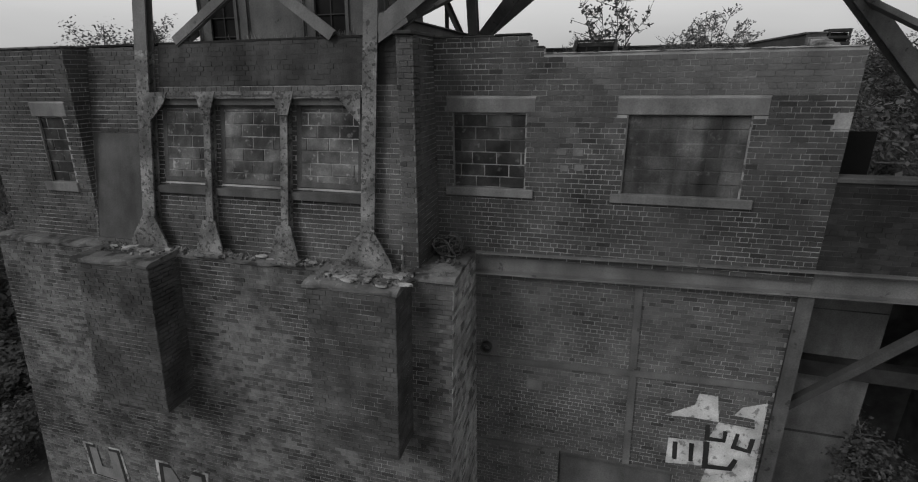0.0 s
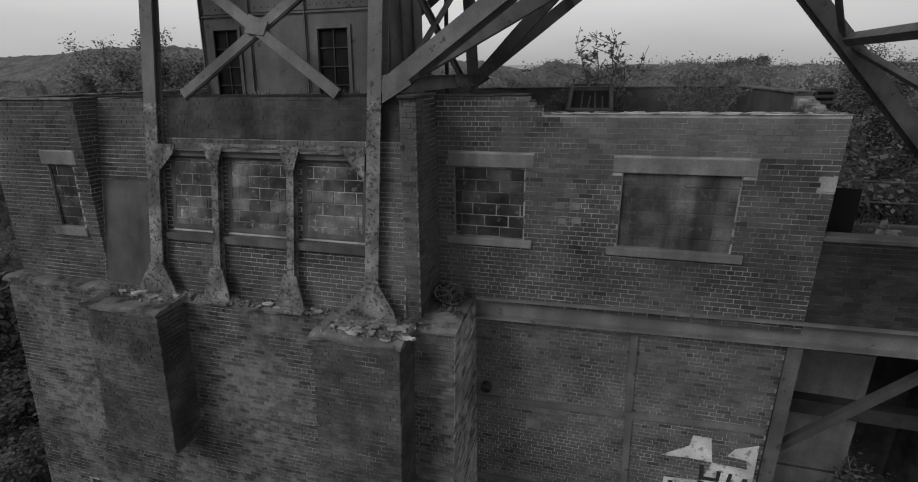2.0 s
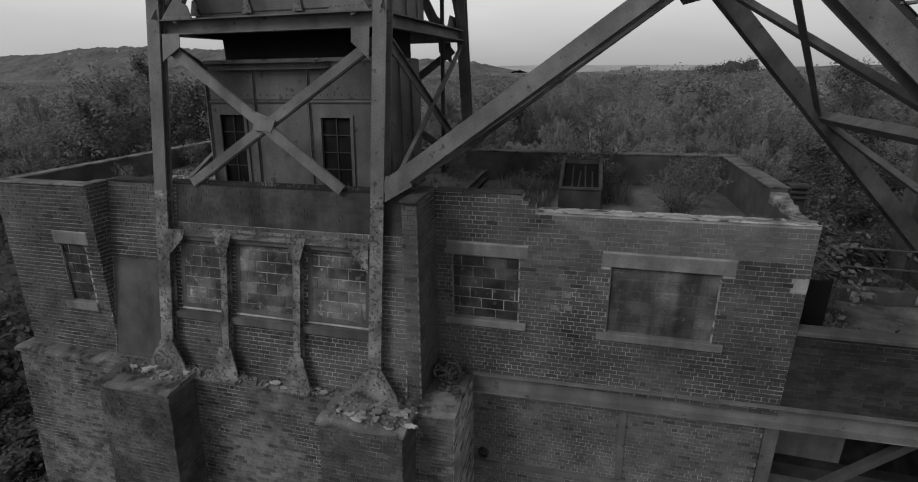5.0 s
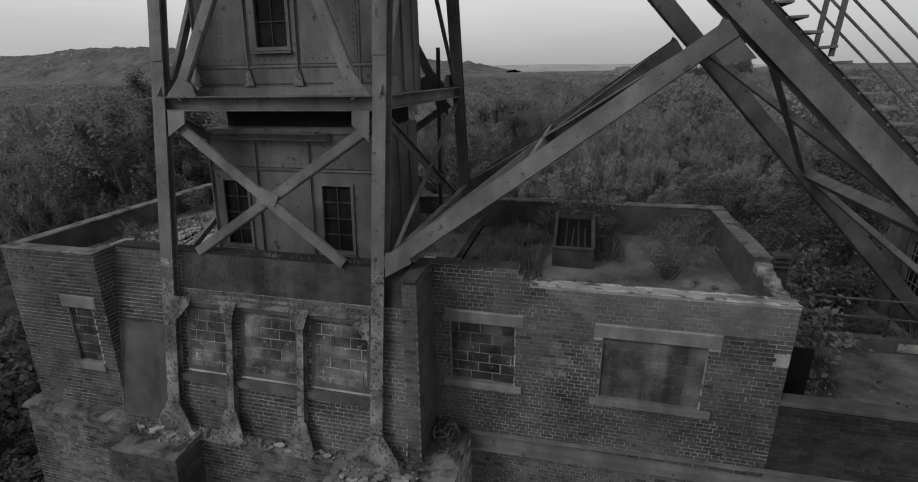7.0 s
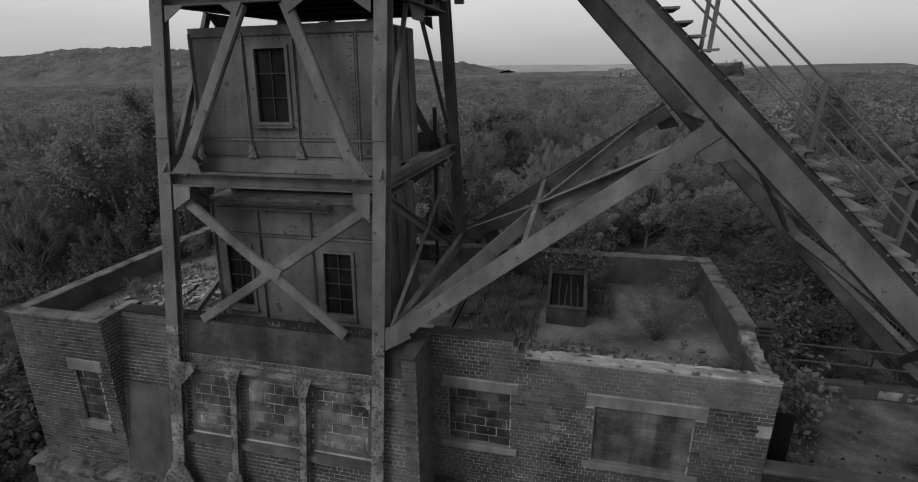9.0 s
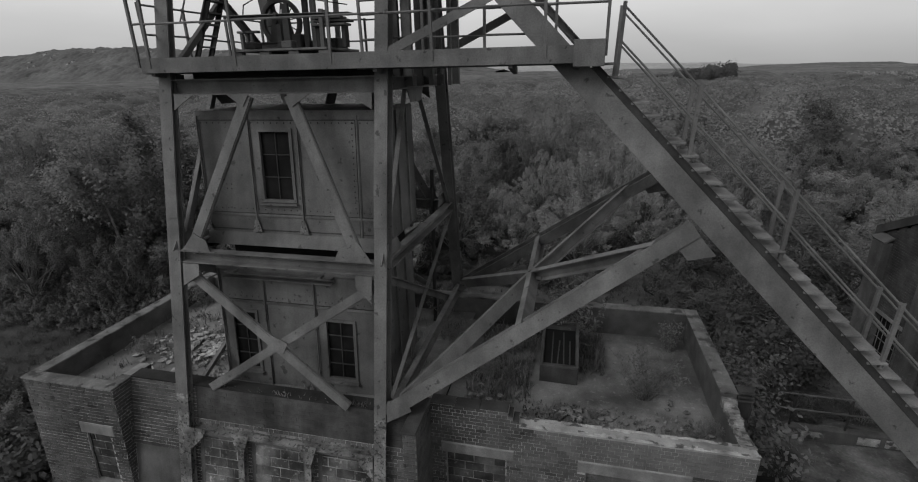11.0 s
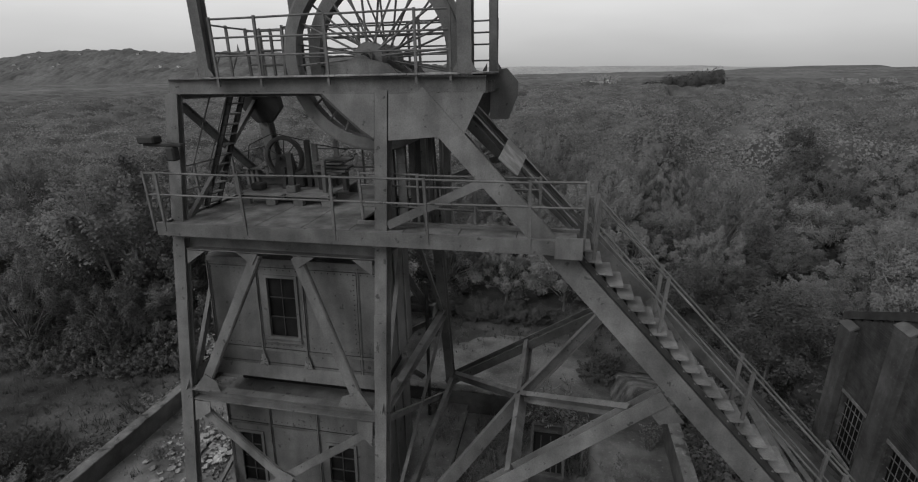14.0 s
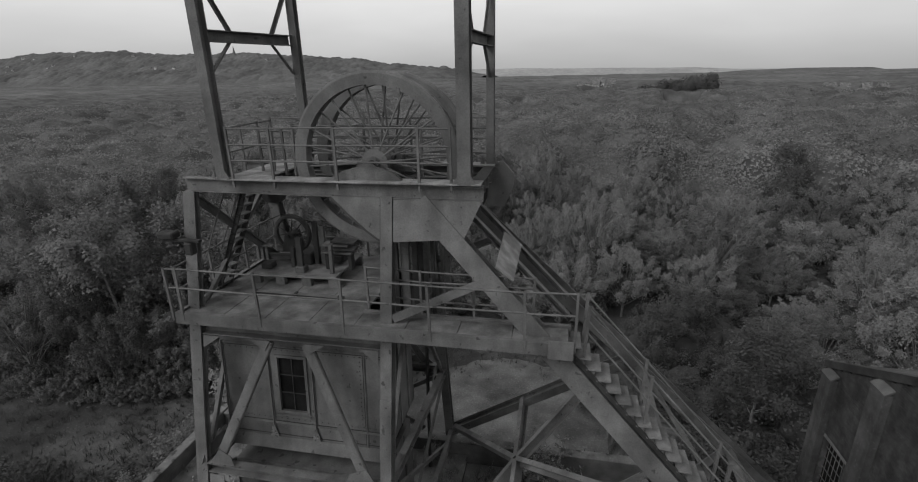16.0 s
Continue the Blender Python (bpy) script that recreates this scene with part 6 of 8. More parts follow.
roof_light()
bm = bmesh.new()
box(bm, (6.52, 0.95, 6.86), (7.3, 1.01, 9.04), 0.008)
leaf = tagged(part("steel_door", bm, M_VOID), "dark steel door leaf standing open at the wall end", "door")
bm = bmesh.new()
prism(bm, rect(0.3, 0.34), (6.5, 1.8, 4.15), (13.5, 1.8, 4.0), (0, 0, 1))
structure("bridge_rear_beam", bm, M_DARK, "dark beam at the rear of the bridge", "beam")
bm = bmesh.new()
prism(bm, channel(0.14, 0.14, 0.02), (6.6, 0.3, 3.97), (9.25, 0.3, 6.68), (0, -1, 0))
structure("bridge_brace", bm, M_BAR, "raking rusty steel brace under the bridge beam", "brace")
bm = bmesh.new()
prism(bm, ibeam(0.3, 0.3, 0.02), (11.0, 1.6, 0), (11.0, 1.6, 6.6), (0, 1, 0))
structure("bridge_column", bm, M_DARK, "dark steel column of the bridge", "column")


def side_building():
    """A brick hall whose gable wall faces the pit building."""
    X, y0, y1, zr = 13.34, -0.6, 10.62, 14.75
    ym = (y0 + y1) / 2

    def rake(y):
        return 11.84 + (y1 - y) * 0.495 if y > ym else 11.84 + (y - y0) * 0.495

    b = thing("brick_building", "brick hall with a gable wall, pilasters and barred windows", "building", at=(X + 5, ym, 0))
    inv = Matrix.Translation((-X - 5, -ym, 0))

    def add(name, bm, material, label="", parent=None):
        ob = part(name, bm, material, parent or b, label)
        if parent is None:
            ob.matrix_parent_inverse = inv
        return ob

    rows = [(6.95, 9.2)]
    wins = [(8.2, 9.6), (5.45, 6.85), (2.7, 4.1)]
    holes = [(y1 - c, y1 - a, z0 - 4, z1 - 4) for a, c in wins for z0, z1 in rows]
    nst = 22
    for k in range(nst):
        # stepped head under the raking coping
        a, c = (y1 - y0) * k / nst, (y1 - y0) * (k + 1) / nst
        holes.append((a, c, min(rake(y1 - a), rake(y1 - c)) - 4, 14.6 - 4))
    w = brick_wall("gable_wall", (X, y1, 4), (0, -1, 0), (0, 0, 1), y1 - y0, 14.6 - 4, holes, 0.35, M_SOOTY_BRICK, M_SOOTY_BRICK, M_SOOT_MORTAR, seed=91)
    w.parent = b
    w.matrix_parent_inverse = inv
    for key in ("kind", "category"):
        del w[key]
    for a, c in ((y0, ym), (y1, ym)):
        bm = bmesh.new()
        plate(bm, [Vector((X + 0.12, a, rake(a) - 0.14)), Vector((X + 0.12, c, rake(c + (0.001 if a > ym else -0.001)) - 0.14)), Vector((X + 0.12, c, rake(c + (0.001 if a > ym else -0.001)) + 0.16)), Vector((X + 0.12, a, rake(a) + 0.16))], 0.42)
        add("coping", bm, M_DARK, "dark raking coping on the gable")
        bm = bmesh.new()
        plate(bm, [Vector((X + 0.3, a, rake(a) - 0.05)), Vector((X + 0.3, c, rake(c) - 0.05)), Vector((X + 11, c, rake(c) - 0.05)), Vector((X + 11, a, rake(a) - 0.05))], 0.12)
        add("roof", bm, M_RENDER, "grey sheet roof")
    for y in (y0 + 0.175, y1 - 0.175):
        bm = bmesh.new()
        box(bm, (X + 0.36, y - 0.17, 0), (X + 11, y + 0.17, 11.6))
        add("side_wall", bm, M_BRICK)
    bm = bmesh.new()
    box(bm, (X + 10.7, y0 + 0.36, 0), (X + 11, y1 - 0.36, 11.7))
    add("rear_wall", bm, M_BRICK)
    for a, c in ((9.66, 10.35), (6.96, 7.7), (4.25, 4.95), (1.55, 2.25)):
        zt = min(rake(a), rake(c)) - 0.32
        bm = bmesh.new()
        box(bm, (X - 0.26, a, 3.5), (X - 0.012, c, zt), 0.01)
        add("pilaster", bm, M_HALL)
        bm = bmesh.new()
        plate(bm, [Vector((X - 0.28, a - 0.02, zt)), Vector((X - 0.28, c + 0.02, zt)), Vector((X + 0.0, c + 0.02, zt + 0.18)), Vector((X + 0.0, a - 0.02, zt + 0.18))], 0.06)
        add("pilaster_cap", bm, M_RENDER, "pale sloping cap")
    for a, c in wins:
        for d, e in rows:
            bm = bmesh.new()
            box(bm, (X + 0.2, a, d), (X + 0.24, c, e))
            g = add("window", bm, M_GLASS, "dark barred window")
            for k in range(1, 6):
                bm = bmesh.new()
                yy = a + (c - a) * k / 6
                rod(bm, (X + 0.12, yy, d), (X + 0.12, yy, e), 0.014)
                add("window_bar", bm, M_STEEL, "", g)
            for k in range(1, 5):
                bm = bmesh.new()
                zz = d + (e - d) * k / 5
                rod(bm, (X + 0.15, a, zz), (X + 0.15, c, zz), 0.018)
                add("window_bar", bm, M_STEEL, "", g)
            bm = bmesh.new()
            box(bm, (X - 0.03, a - 0.1, e), (X + 0.1, c + 0.1, e + 0.14), 0.01)
            add("lintel", bm, M_STONE, "pale concrete lintel")
            bm = bmesh.new()
            box(bm, (X - 0.08, a - 0.08, d - 0.14), (X + 0.1, c + 0.08, d), 0.01)
            add("window_sill", bm, M_STONE, "pale concrete sill")


side_building()


# ---- far side of the bridge: kerb wall with pale panels, tube fence, rusty rack ----
bm = bmesh.new()
box(bm, (9.2, 5.2, 6.6), (13.05, 5.45, 7.26), 0.015)
structure("kerb_wall", bm, M_RENDER, "low cement wall along the far edge of the bridge", "wall")
for x0, x1 in ((9.75, 10.35), (11.2, 11.75), (11.9, 12.6)):
    bm = bmesh.new()
    box(bm, (x0, 5.17, 6.93), (x1, 5.196, 7.18), 0.005)
    structure("wall_patch", bm, M_COPING, "pale painted panel on the kerb wall", "patch")


def tube_fence():
    f = thing("tube_fence", "thin rusty tube fence with two rails behind the bridge", "fence", at=(11, 5.33, 7.26))
    inv = Matrix.Translation((-11, -5.33, -7.26))
    for x in (9.45, 10.9, 12.3):
        bm = bmesh.new()
        rod(bm, (x, 5.33, 7.26), (x + 0.03, 5.33, 8.36), 0.03, 8)
        part("post", bm, M_DARK, f).matrix_parent_inverse = inv
    for z in (7.82, 8.33):
        bm = bmesh.new()
        rod(bm, (9.0, 5.29, z + 0.02), (13.1, 5.29, z - 0.03), 0.026, 8)
        part("rail", bm, M_STEEL, f).matrix_parent_inverse = inv


tube_fence()


def rusty_rack():
    r = thing("metal_rack", "small rusty slatted metal rack bolted outside the end parapet", "rack", at=(6.7, 1.75, 10.3))
    for x in (-0.13, 0.13):
        for y in (-0.1, 0.1):
            bm = bmesh.new()
            rod(bm, (x, y, -0.42), (x * 1.15, y * 1.15, 0.34), 0.02)
            part("leg", bm, M_DARK, r)
    for z in (0.1, 0.2, 0.3):
        bm = bmesh.new()
        box(bm, (-0.17, -0.14, z), (0.17, -0.09, z + 0.045), 0.006)
        part("slat", bm, M_DARK, r)
    bm = bmesh.new()
    box(bm, (-0.17, -0.12, 0.335), (0.17, 0.12, 0.36), 0.006)
    part("top", bm, M_DARK, r)
    bm = bmesh.new()
    box(bm, (-0.15, -0.05, -0.4), (0.15, 0.08, 0.3), 0.01)
    part("body", bm, M_DARK, r)


rusty_rack()


# ---- painted writing and shapes on the brickwork ----
def painted(name, polys, f, material, label):
    """Flat paint on a wall, one object for each stroke."""
    for poly in polys:
        bm = bmesh.new()
        bm.faces.new([bm.verts.new(f(*p)) for p in poly])
        bmesh.ops.recalc_face_normals(bm, faces=bm.faces)
        tagged(part(name, bm, material), label, "graffiti", "sprayed letters")


def on_lower(d):
    return lambda x, z: Vector((x, 0.1 - d, z))


def on_base(d):
    return lambda x, z: Vector((x, base_y(z) - d, z))


painted("graffiti", [[(4.58, 3.57), (5.09, 3.91), (5.13, 4.17), (5.46, 4.17), (5.55, 3.59), (5.12, 3.61)],
                     [(5.55, 3.59), (6.18, 3.56), (6.14, 3.77), (5.79, 3.8), (5.9, 4.0), (6.3, 4.17), (6.34, 2.3), (6.34, 1.8), (5.38, 1.8), (5.48, 2.42), (5.41, 3.12)],
                     [(4.71, 3.04), (5.34, 3.09), (5.43, 2.5), (4.72, 2.41)]], on_lower(0.019), M_WHITE, "big white block letter sprayed on the infill wall")
painted("graffiti_stroke", [[(4.8, 2.97), (4.89, 2.98), (4.92, 2.54), (4.83, 2.54)], [(5.1, 3.0), (5.19, 3.0), (5.22, 2.56), (5.14, 2.55)],
                             [(5.33, 3.49), (5.41, 3.51), (5.44, 3.22), (5.67, 3.22), (5.66, 3.41), (5.74, 3.41), (5.73, 3.14), (5.36, 3.12)],
                             [(5.88, 3.4), (5.95, 3.39), (5.93, 3.12), (6.12, 3.07), (6.14, 3.33), (6.23, 3.33), (6.2, 2.98), (5.84, 3.03)],
                             [(5.36, 3.09), (5.46, 3.1), (5.5, 2.55), (5.85, 2.58), (5.93, 2.8), (6.01, 2.77), (5.94, 2.49), (5.4, 2.43)]], on_lower(0.022), M_BLACK, "dark stroke inside the white block letters")
# the signs "4" and "M" in outlined slanted capitals on the base
FOUR = [(0.0, 1.5), (0.22, 1.5), (0.30, 0.95), (0.62, 0.95), (0.56, 1.5), (0.82, 1.5), (1.0, 0.0), (0.72, 0.0), (0.68, 0.62), (0.08, 0.66)]
EM = [(0.0, 0.0), (0.02, 1.45), (0.26, 1.45), (0.52, 0.9), (0.78, 1.42), (1.04, 1.4), (1.1, 0.0), (0.84, 0.0), (0.84, 0.85), (0.54, 0.4), (0.26, 0.9), (0.26, 0.0)]
for poly, x0, nm in ((FOUR, -8.5, "4"), (EM, -6.33, "M")):
    sh = [(x0 + x * 1.27, 0.25 + z) for x, z in poly]
    cx = sum(p[0] for p in sh) / len(sh)
    cz = sum(p[1] for p in sh) / len(sh)
    painted("graffiti_letter", [[(cx + (x - cx) * 1.13, cz + (z - cz) * 1.07) for x, z in sh]], on_base(0.019), M_COPING, "pale outline of the sprayed character " + nm)
    painted("graffiti_letter", [[(cx + (x - cx) * 1.0, cz + (z - cz) * 1.0) for x, z in sh]], on_base(0.022), M_BLACK, "black inner outline of the sprayed character " + nm)
    painted("graffiti_letter", [[(cx + (x - cx) * 0.82, cz + (z - cz) * 0.88) for x, z in sh]], on_base(0.025), M_GREYPAINT, "sprayed grey character " + nm + " with a pale outline")


# ---- vegetation ----
def crown_meshes(seed, height, spread, n_leaf, size, leaf_mat):
    """A broad tree: a short trunk that forks, and a crown of rising feathery sprays with gaps between them."""
    rs = np.random.default_rng(seed)
    rnd = random.Random(seed)
    m = 64
    f = (np.arange(m) + 0.5) / m
    up = 1 - 1.15 * f
    ang = 2.399 * np.arange(m) + rs.uniform(-0.3, 0.3, m)
    flat = np.sqrt(np.maximum(0.0, 1 - np.minimum(1.0, np.abs(up)) ** 2))
    reach = rs.uniform(0.4, 1.0, m)
    mid = height * 0.5
    c = np.stack([np.cos(ang) * flat * spread * reach, np.sin(ang) * flat * spread * reach, mid + up * (height - mid) * reach], 1)
    r = spread * rs.uniform(0.09, 0.25, m)
    bm = bmesh.new()
    rod(bm, (0, 0, -0.4), (rnd.uniform(-0.2, 0.2), rnd.uniform(-0.2, 0.2), height * 0.35), 0.016 * height, 6)
    for k in range(0, m, 2):
        rod(bm, (0, 0, height * rnd.uniform(0.15, 0.35)), tuple(c[k]), 0.0045 * height, 4)
    trunk = mesh_from(bm, "trunk", M_BARK)
    k = rs.choice(m, n_leaf, p=r ** 2 / (r ** 2).sum())
    d = rs.normal(size=(n_leaf, 3))
    d /= np.linalg.norm(d, axis=1)[:, None]
    out = c[k] - np.array([0, 0, height * 0.42])
    out /= np.linalg.norm(out, axis=1)[:, None]
    d += out * 0.55 + np.array([0, 0, 0.25])
    d /= np.linalg.norm(d, axis=1)[:, None]
    g = r[k] * rs.uniform(0.1, 1.0, n_leaf) ** 0.45 * (1 + 0.5 * rs.uniform(0, 1, n_leaf) ** 6)
    p = c[k] + d * g[:, None] * np.array([0.85, 0.85, 0.8])
    # each spray rises and leans outward to a thin tip
    t = rs.uniform(0, 1, n_leaf) ** 1.6
    p += (out + np.array([0, 0, 0.7])) * (t * r[k] * 0.95)[:, None] - d * (g * t * 0.6)[:, None]
    nrm = d * 0.8 + rs.normal(size=(n_leaf, 3)) * 0.55 + np.array([0, 0, 0.3])
    nrm /= np.linalg.norm(nrm, axis=1)[:, None]
    u = np.cross(nrm, rs.normal(size=(n_leaf, 3)))
    u /= np.linalg.norm(u, axis=1)[:, None]
    w = np.cross(nrm, u)
    s = size * rs.uniform(0.6, 1.5, n_leaf)[:, None]
    q = np.stack([p - u * s * 0.5, p + w * s * 0.3, p + u * s * 0.5, p - w * s * 0.3], 1).reshape(-1, 3)
    crown = bpy.data.meshes.new("crown")
    crown.from_pydata(q.tolist(), [], np.arange(4 * n_leaf).reshape(-1, 4).tolist())
    crown.materials.append(leaf_mat)
    return trunk, crown


def tree_meshes(seed, height, spread, n_leaf, size, leaf_mat, upright=0.5, low=0.08):
    """A trunk with ascending limbs and leaves strung along them, nearly down to the ground."""
    rs = np.random.default_rng(seed)
    rnd = random.Random(seed)
    bm = bmesh.new()

    def limb(p, q, r0, r1, seg=5):
        d = (q - p).normalized()
        s = d.cross(Vector((0.3, 0.5, 0.8))).normalized()
        t = d.cross(s)
        a = [bm.verts.new(p + (s * math.cos(x) + t * math.sin(x)) * r0) for x in [2 * math.pi * k / seg for k in range(seg)]]
        b = [bm.verts.new(q + (s * math.cos(x) + t * math.sin(x)) * r1) for x in [2 * math.pi * k / seg for k in range(seg)]]
        for k in range(seg):
            bm.faces.new((a[k], a[(k + 1) % seg], b[(k + 1) % seg], b[k]))

    stem = [Vector((0, 0, -0.4))]
    for lv in range(5):
        stem.append(stem[-1] + Vector((rnd.uniform(-0.05, 0.05), rnd.uniform(-0.05, 0.05), 0.19)) * height)
    r = 0.013 * height
    for k in range(5):
        limb(stem[k], stem[k + 1], r * (1 - k * 0.17), r * (1 - (k + 1) * 0.17))
    starts, ends = [], []
    for k in range(64):
        f = low + (0.92 - low) * rnd.random() ** 0.85
        g = min(f * 5, 4.999)
        p = stem[int(g)].lerp(stem[int(g) + 1], g - int(g))
        ang = k * 2.399 + rnd.uniform(-0.5, 0.5)
        wide = math.sin(math.pi * min(1.0, (f * 0.78 + 0.22))) ** 0.7 * rnd.uniform(0.55, 1.1)
        e = p + Vector((math.cos(ang) * spread * wide, math.sin(ang) * spread * wide, spread * wide * rnd.uniform(0.25, 1.2) * (0.5 + upright)))
        if k % 3 == 0:
            limb(p, e, r * 0.3, r * 0.06, 4)
        starts.append(tuple(p))
        ends.append(tuple(e))
    trunk = mesh_from(bm, "trunk", M_BARK)
    a, b = np.array(starts), np.array(ends)
    ln = np.linalg.norm(b - a, axis=1)
    k = rs.choice(len(a), n_leaf, p=ln / ln.sum())
    f = rs.uniform(0.3, 1.05, n_leaf) ** 0.8
    p = a[k] + (b[k] - a[k]) * f[:, None] + rs.normal(size=(n_leaf, 3)) * (0.085 * spread) * np.array([1, 1, 1.25])
    out = p - np.array([0, 0, height * 0.4])
    out /= np.linalg.norm(out, axis=1)[:, None] + 1e-6
    nrm = out * 0.9 + rs.normal(size=(n_leaf, 3)) * 0.5 + np.array([0, 0, 0.35])
    nrm /= np.linalg.norm(nrm, axis=1)[:, None]
    u = np.cross(nrm, rs.normal(size=(n_leaf, 3)))
    u /= np.linalg.norm(u, axis=1)[:, None]
    w = np.cross(nrm, u)
    s = size * rs.uniform(0.6, 1.5, n_leaf)[:, None]
    q = np.stack([p - u * s * 0.5, p + w * s * 0.3, p + u * s * 0.5, p - w * s * 0.3], axis=1).reshape(-1, 3)
    crown = bpy.data.meshes.new("crown")
    crown.from_pydata(q.tolist(), [], np.arange(4 * n_leaf).reshape(-1, 4).tolist())
    crown.materials.append(leaf_mat)
    return trunk, crown


TREE_KINDS = []
for k, (h, sp, up, mi) in enumerate(((9.5, 2.6, 0.5, 0), (8.5, 2.9, 0.3, 1), (10.5, 2.7, 0.6, 2), (8.0, 2.0, 0.9, 0), (9.0, 2.6, 0.4, 1), (10.0, 1.9, 1.0, 0), (6.5, 2.6, 0.3, 2), (8.5, 1.8, 0.9, 1), (10.0, 3.0, 0.4, 0))):
    TREE_KINDS.append(tree_meshes(100 + k, h, sp, 11500, 0.165, M_LEAF[mi], up))
TREE_KINDS.append(tree_meshes(120, 2.0, 0.85, 1500, 0.09, M_LEAF[0], 0.6, 0.05))
TREE_KINDS.append(tree_meshes(121, 2.4, 0.7, 650, 0.1, M_LEAF[0], 0.7, 0.35))
TREE_KINDS.append(tree_meshes(122, 2.2, 1.5, 5000, 0.12, M_LEAF[2], 0.3, 0.03))
BROAD = len(TREE_KINDS) + 3
LABELS = {"leaves": "dense leafy young tree in the wood behind the pit", "pale_leaves": "pale-leaved young tree in the wood behind the pit", "dark_leaves": "dark leafy tree in the wood behind the pit"}


def shrub_meshes(seed, height, spread, stems, twigs, leaves, size, leaf_mat):
    """A twiggy shrub: stems that fan out from one foot, side twigs, small leaves strung along them."""
    rnd = random.Random(seed)
    rs = np.random.default_rng(seed)
    bm = bmesh.new()
    pts = []
    for k in range(stems):
        ang = 2.399 * k + rnd.uniform(-0.4, 0.4)
        out = spread * math.sqrt((k + 0.5) / stems)
        p = Vector((0.03 * math.cos(ang), 0.03 * math.sin(ang), -0.05))
        tip = Vector((math.cos(ang) * out, math.sin(ang) * out, height * rnd.uniform(0.65, 1.0) * (1 - 0.25 * out / spread)))
        last, r = p, 0.012 * height
        for i in range(1, 6):
            f = i / 5
            q = p.lerp(tip, f) + Vector((0, 0, 0.16 * height * f * (1 - f))) + Vector((rnd.uniform(-1, 1), rnd.uniform(-1, 1), rnd.uniform(-1, 1))) * 0.03 * height
            rod(bm, last, q, r * (1.05 - 0.18 * i), 4)
            if i > 1:
                for _ in range(twigs):
                    g = last.lerp(q, rnd.random())
                    e = g + Vector((rnd.uniform(-1, 1), rnd.uniform(-1, 1), rnd.uniform(-0.1, 1.0))).normalized() * height * rnd.uniform(0.08, 0.2)
                    rod(bm, g, e, r * 0.22, 3)
                    pts.append((g, e))
            last = q
    trunk = mesh_from(bm, "stems", M_BARK)
    a = np.array([tuple(g) for g, _ in pts])
    b = np.array([tuple(e) for _, e in pts])
    k = rs.integers(0, len(a), leaves)
    p = a[k] + (b[k] - a[k]) * rs.uniform(0.25, 1.1, leaves)[:, None] + rs.normal(size=(leaves, 3)) * 0.012 * height
    nrm = rs.normal(size=(leaves, 3)) * 0.7 + np.array([0, -0.2, 0.8])
    nrm /= np.linalg.norm(nrm, axis=1)[:, None]
    u = np.cross(nrm, rs.normal(size=(leaves, 3)))
    u /= np.linalg.norm(u, axis=1)[:, None]
    w = np.cross(nrm, u)
    s = size * rs.uniform(0.6, 1.4, leaves)[:, None]
    q = np.stack([p - u * s * 0.5, p + w * s * 0.26, p + u * s * 0.5, p - w * s * 0.26], 1).reshape(-1, 3)
    crown = bpy.data.meshes.new("leaves")
    crown.from_pydata(q.tolist(), [], np.arange(4 * leaves).reshape(-1, 4).tolist())
    crown.materials.append(leaf_mat)
    return trunk, crown


TREE_KINDS.append(tree_meshes(123, 4.2, 0.9, 6000, 0.085, M_LEAF[2], 0.5, 0.03))
TREE_KINDS.append(shrub_meshes(131, 1.0, 0.62, 17, 8, 2600, 0.034, M_LEAF[0]))
TREE_KINDS.append(shrub_meshes(132, 1.0, 0.4, 6, 6, 620, 0.04, M_LEAF[0]))
for k, (h, sp, mi) in enumerate(((9.0, 4.4, 1), (8.0, 3.9, 1), (9.5, 4.0, 0), (8.5, 4.6, 0), (7.5, 3.6, 2), (8.8, 3.4, 1))):
    TREE_KINDS.append(crown_meshes(150 + k, h, sp, 26000, 0.125, M_LEAF[mi]))
LOW_BUSH = len(TREE_KINDS)
TREE_KINDS.append(crown_meshes(160, 1.9, 1.7, 9000, 0.1, M_LEAF[0]))
TREE_KINDS.append(crown_meshes(161, 1.9, 1.6, 8000, 0.1, M_LEAF[2]))


def plant(kind, x, y, z, s, rz, name="tree", label="", group="trees behind the pit"):
    trunk, crown = TREE_KINDS[kind]
    t = thing(name, label or LABELS[crown.materials[0].name], name, group, at=(x, y, z))
    t.scale = (s, s, s * (0.92 + 0.22 * math.sin(x * 1.7 + y * 2.3)))
    t.rotation_euler = (0, 0, rz)
    a = new("trunk", trunk)
    a.parent = t
    b = new("crown", crown)
    b.parent = t
    return t


def clearing(x, y):
    """True where the ground stays open."""
    if -17 < x < 6.5 and -40 < y < 8:
        return True
    if 6.5 <= x < 28 and y < 12.5 or 9 <= x < 13 and y < 18:
        return True
    if -11 < x < 9 and y < 33 + 1.5 * math.sin(x):
        return True
    if x <= -11 and y < 21 + 0.05 * x + 1.5 * math.sin(x * 0.7) and y > 6 and x < -15:
        return True
    return False


def thicket(x, y):
    """The dense growth beside the stairs and the bank; its dark leaf colour includes shade."""
    return 5.5 < x < 14.5 + 0.2 * y and y < 34


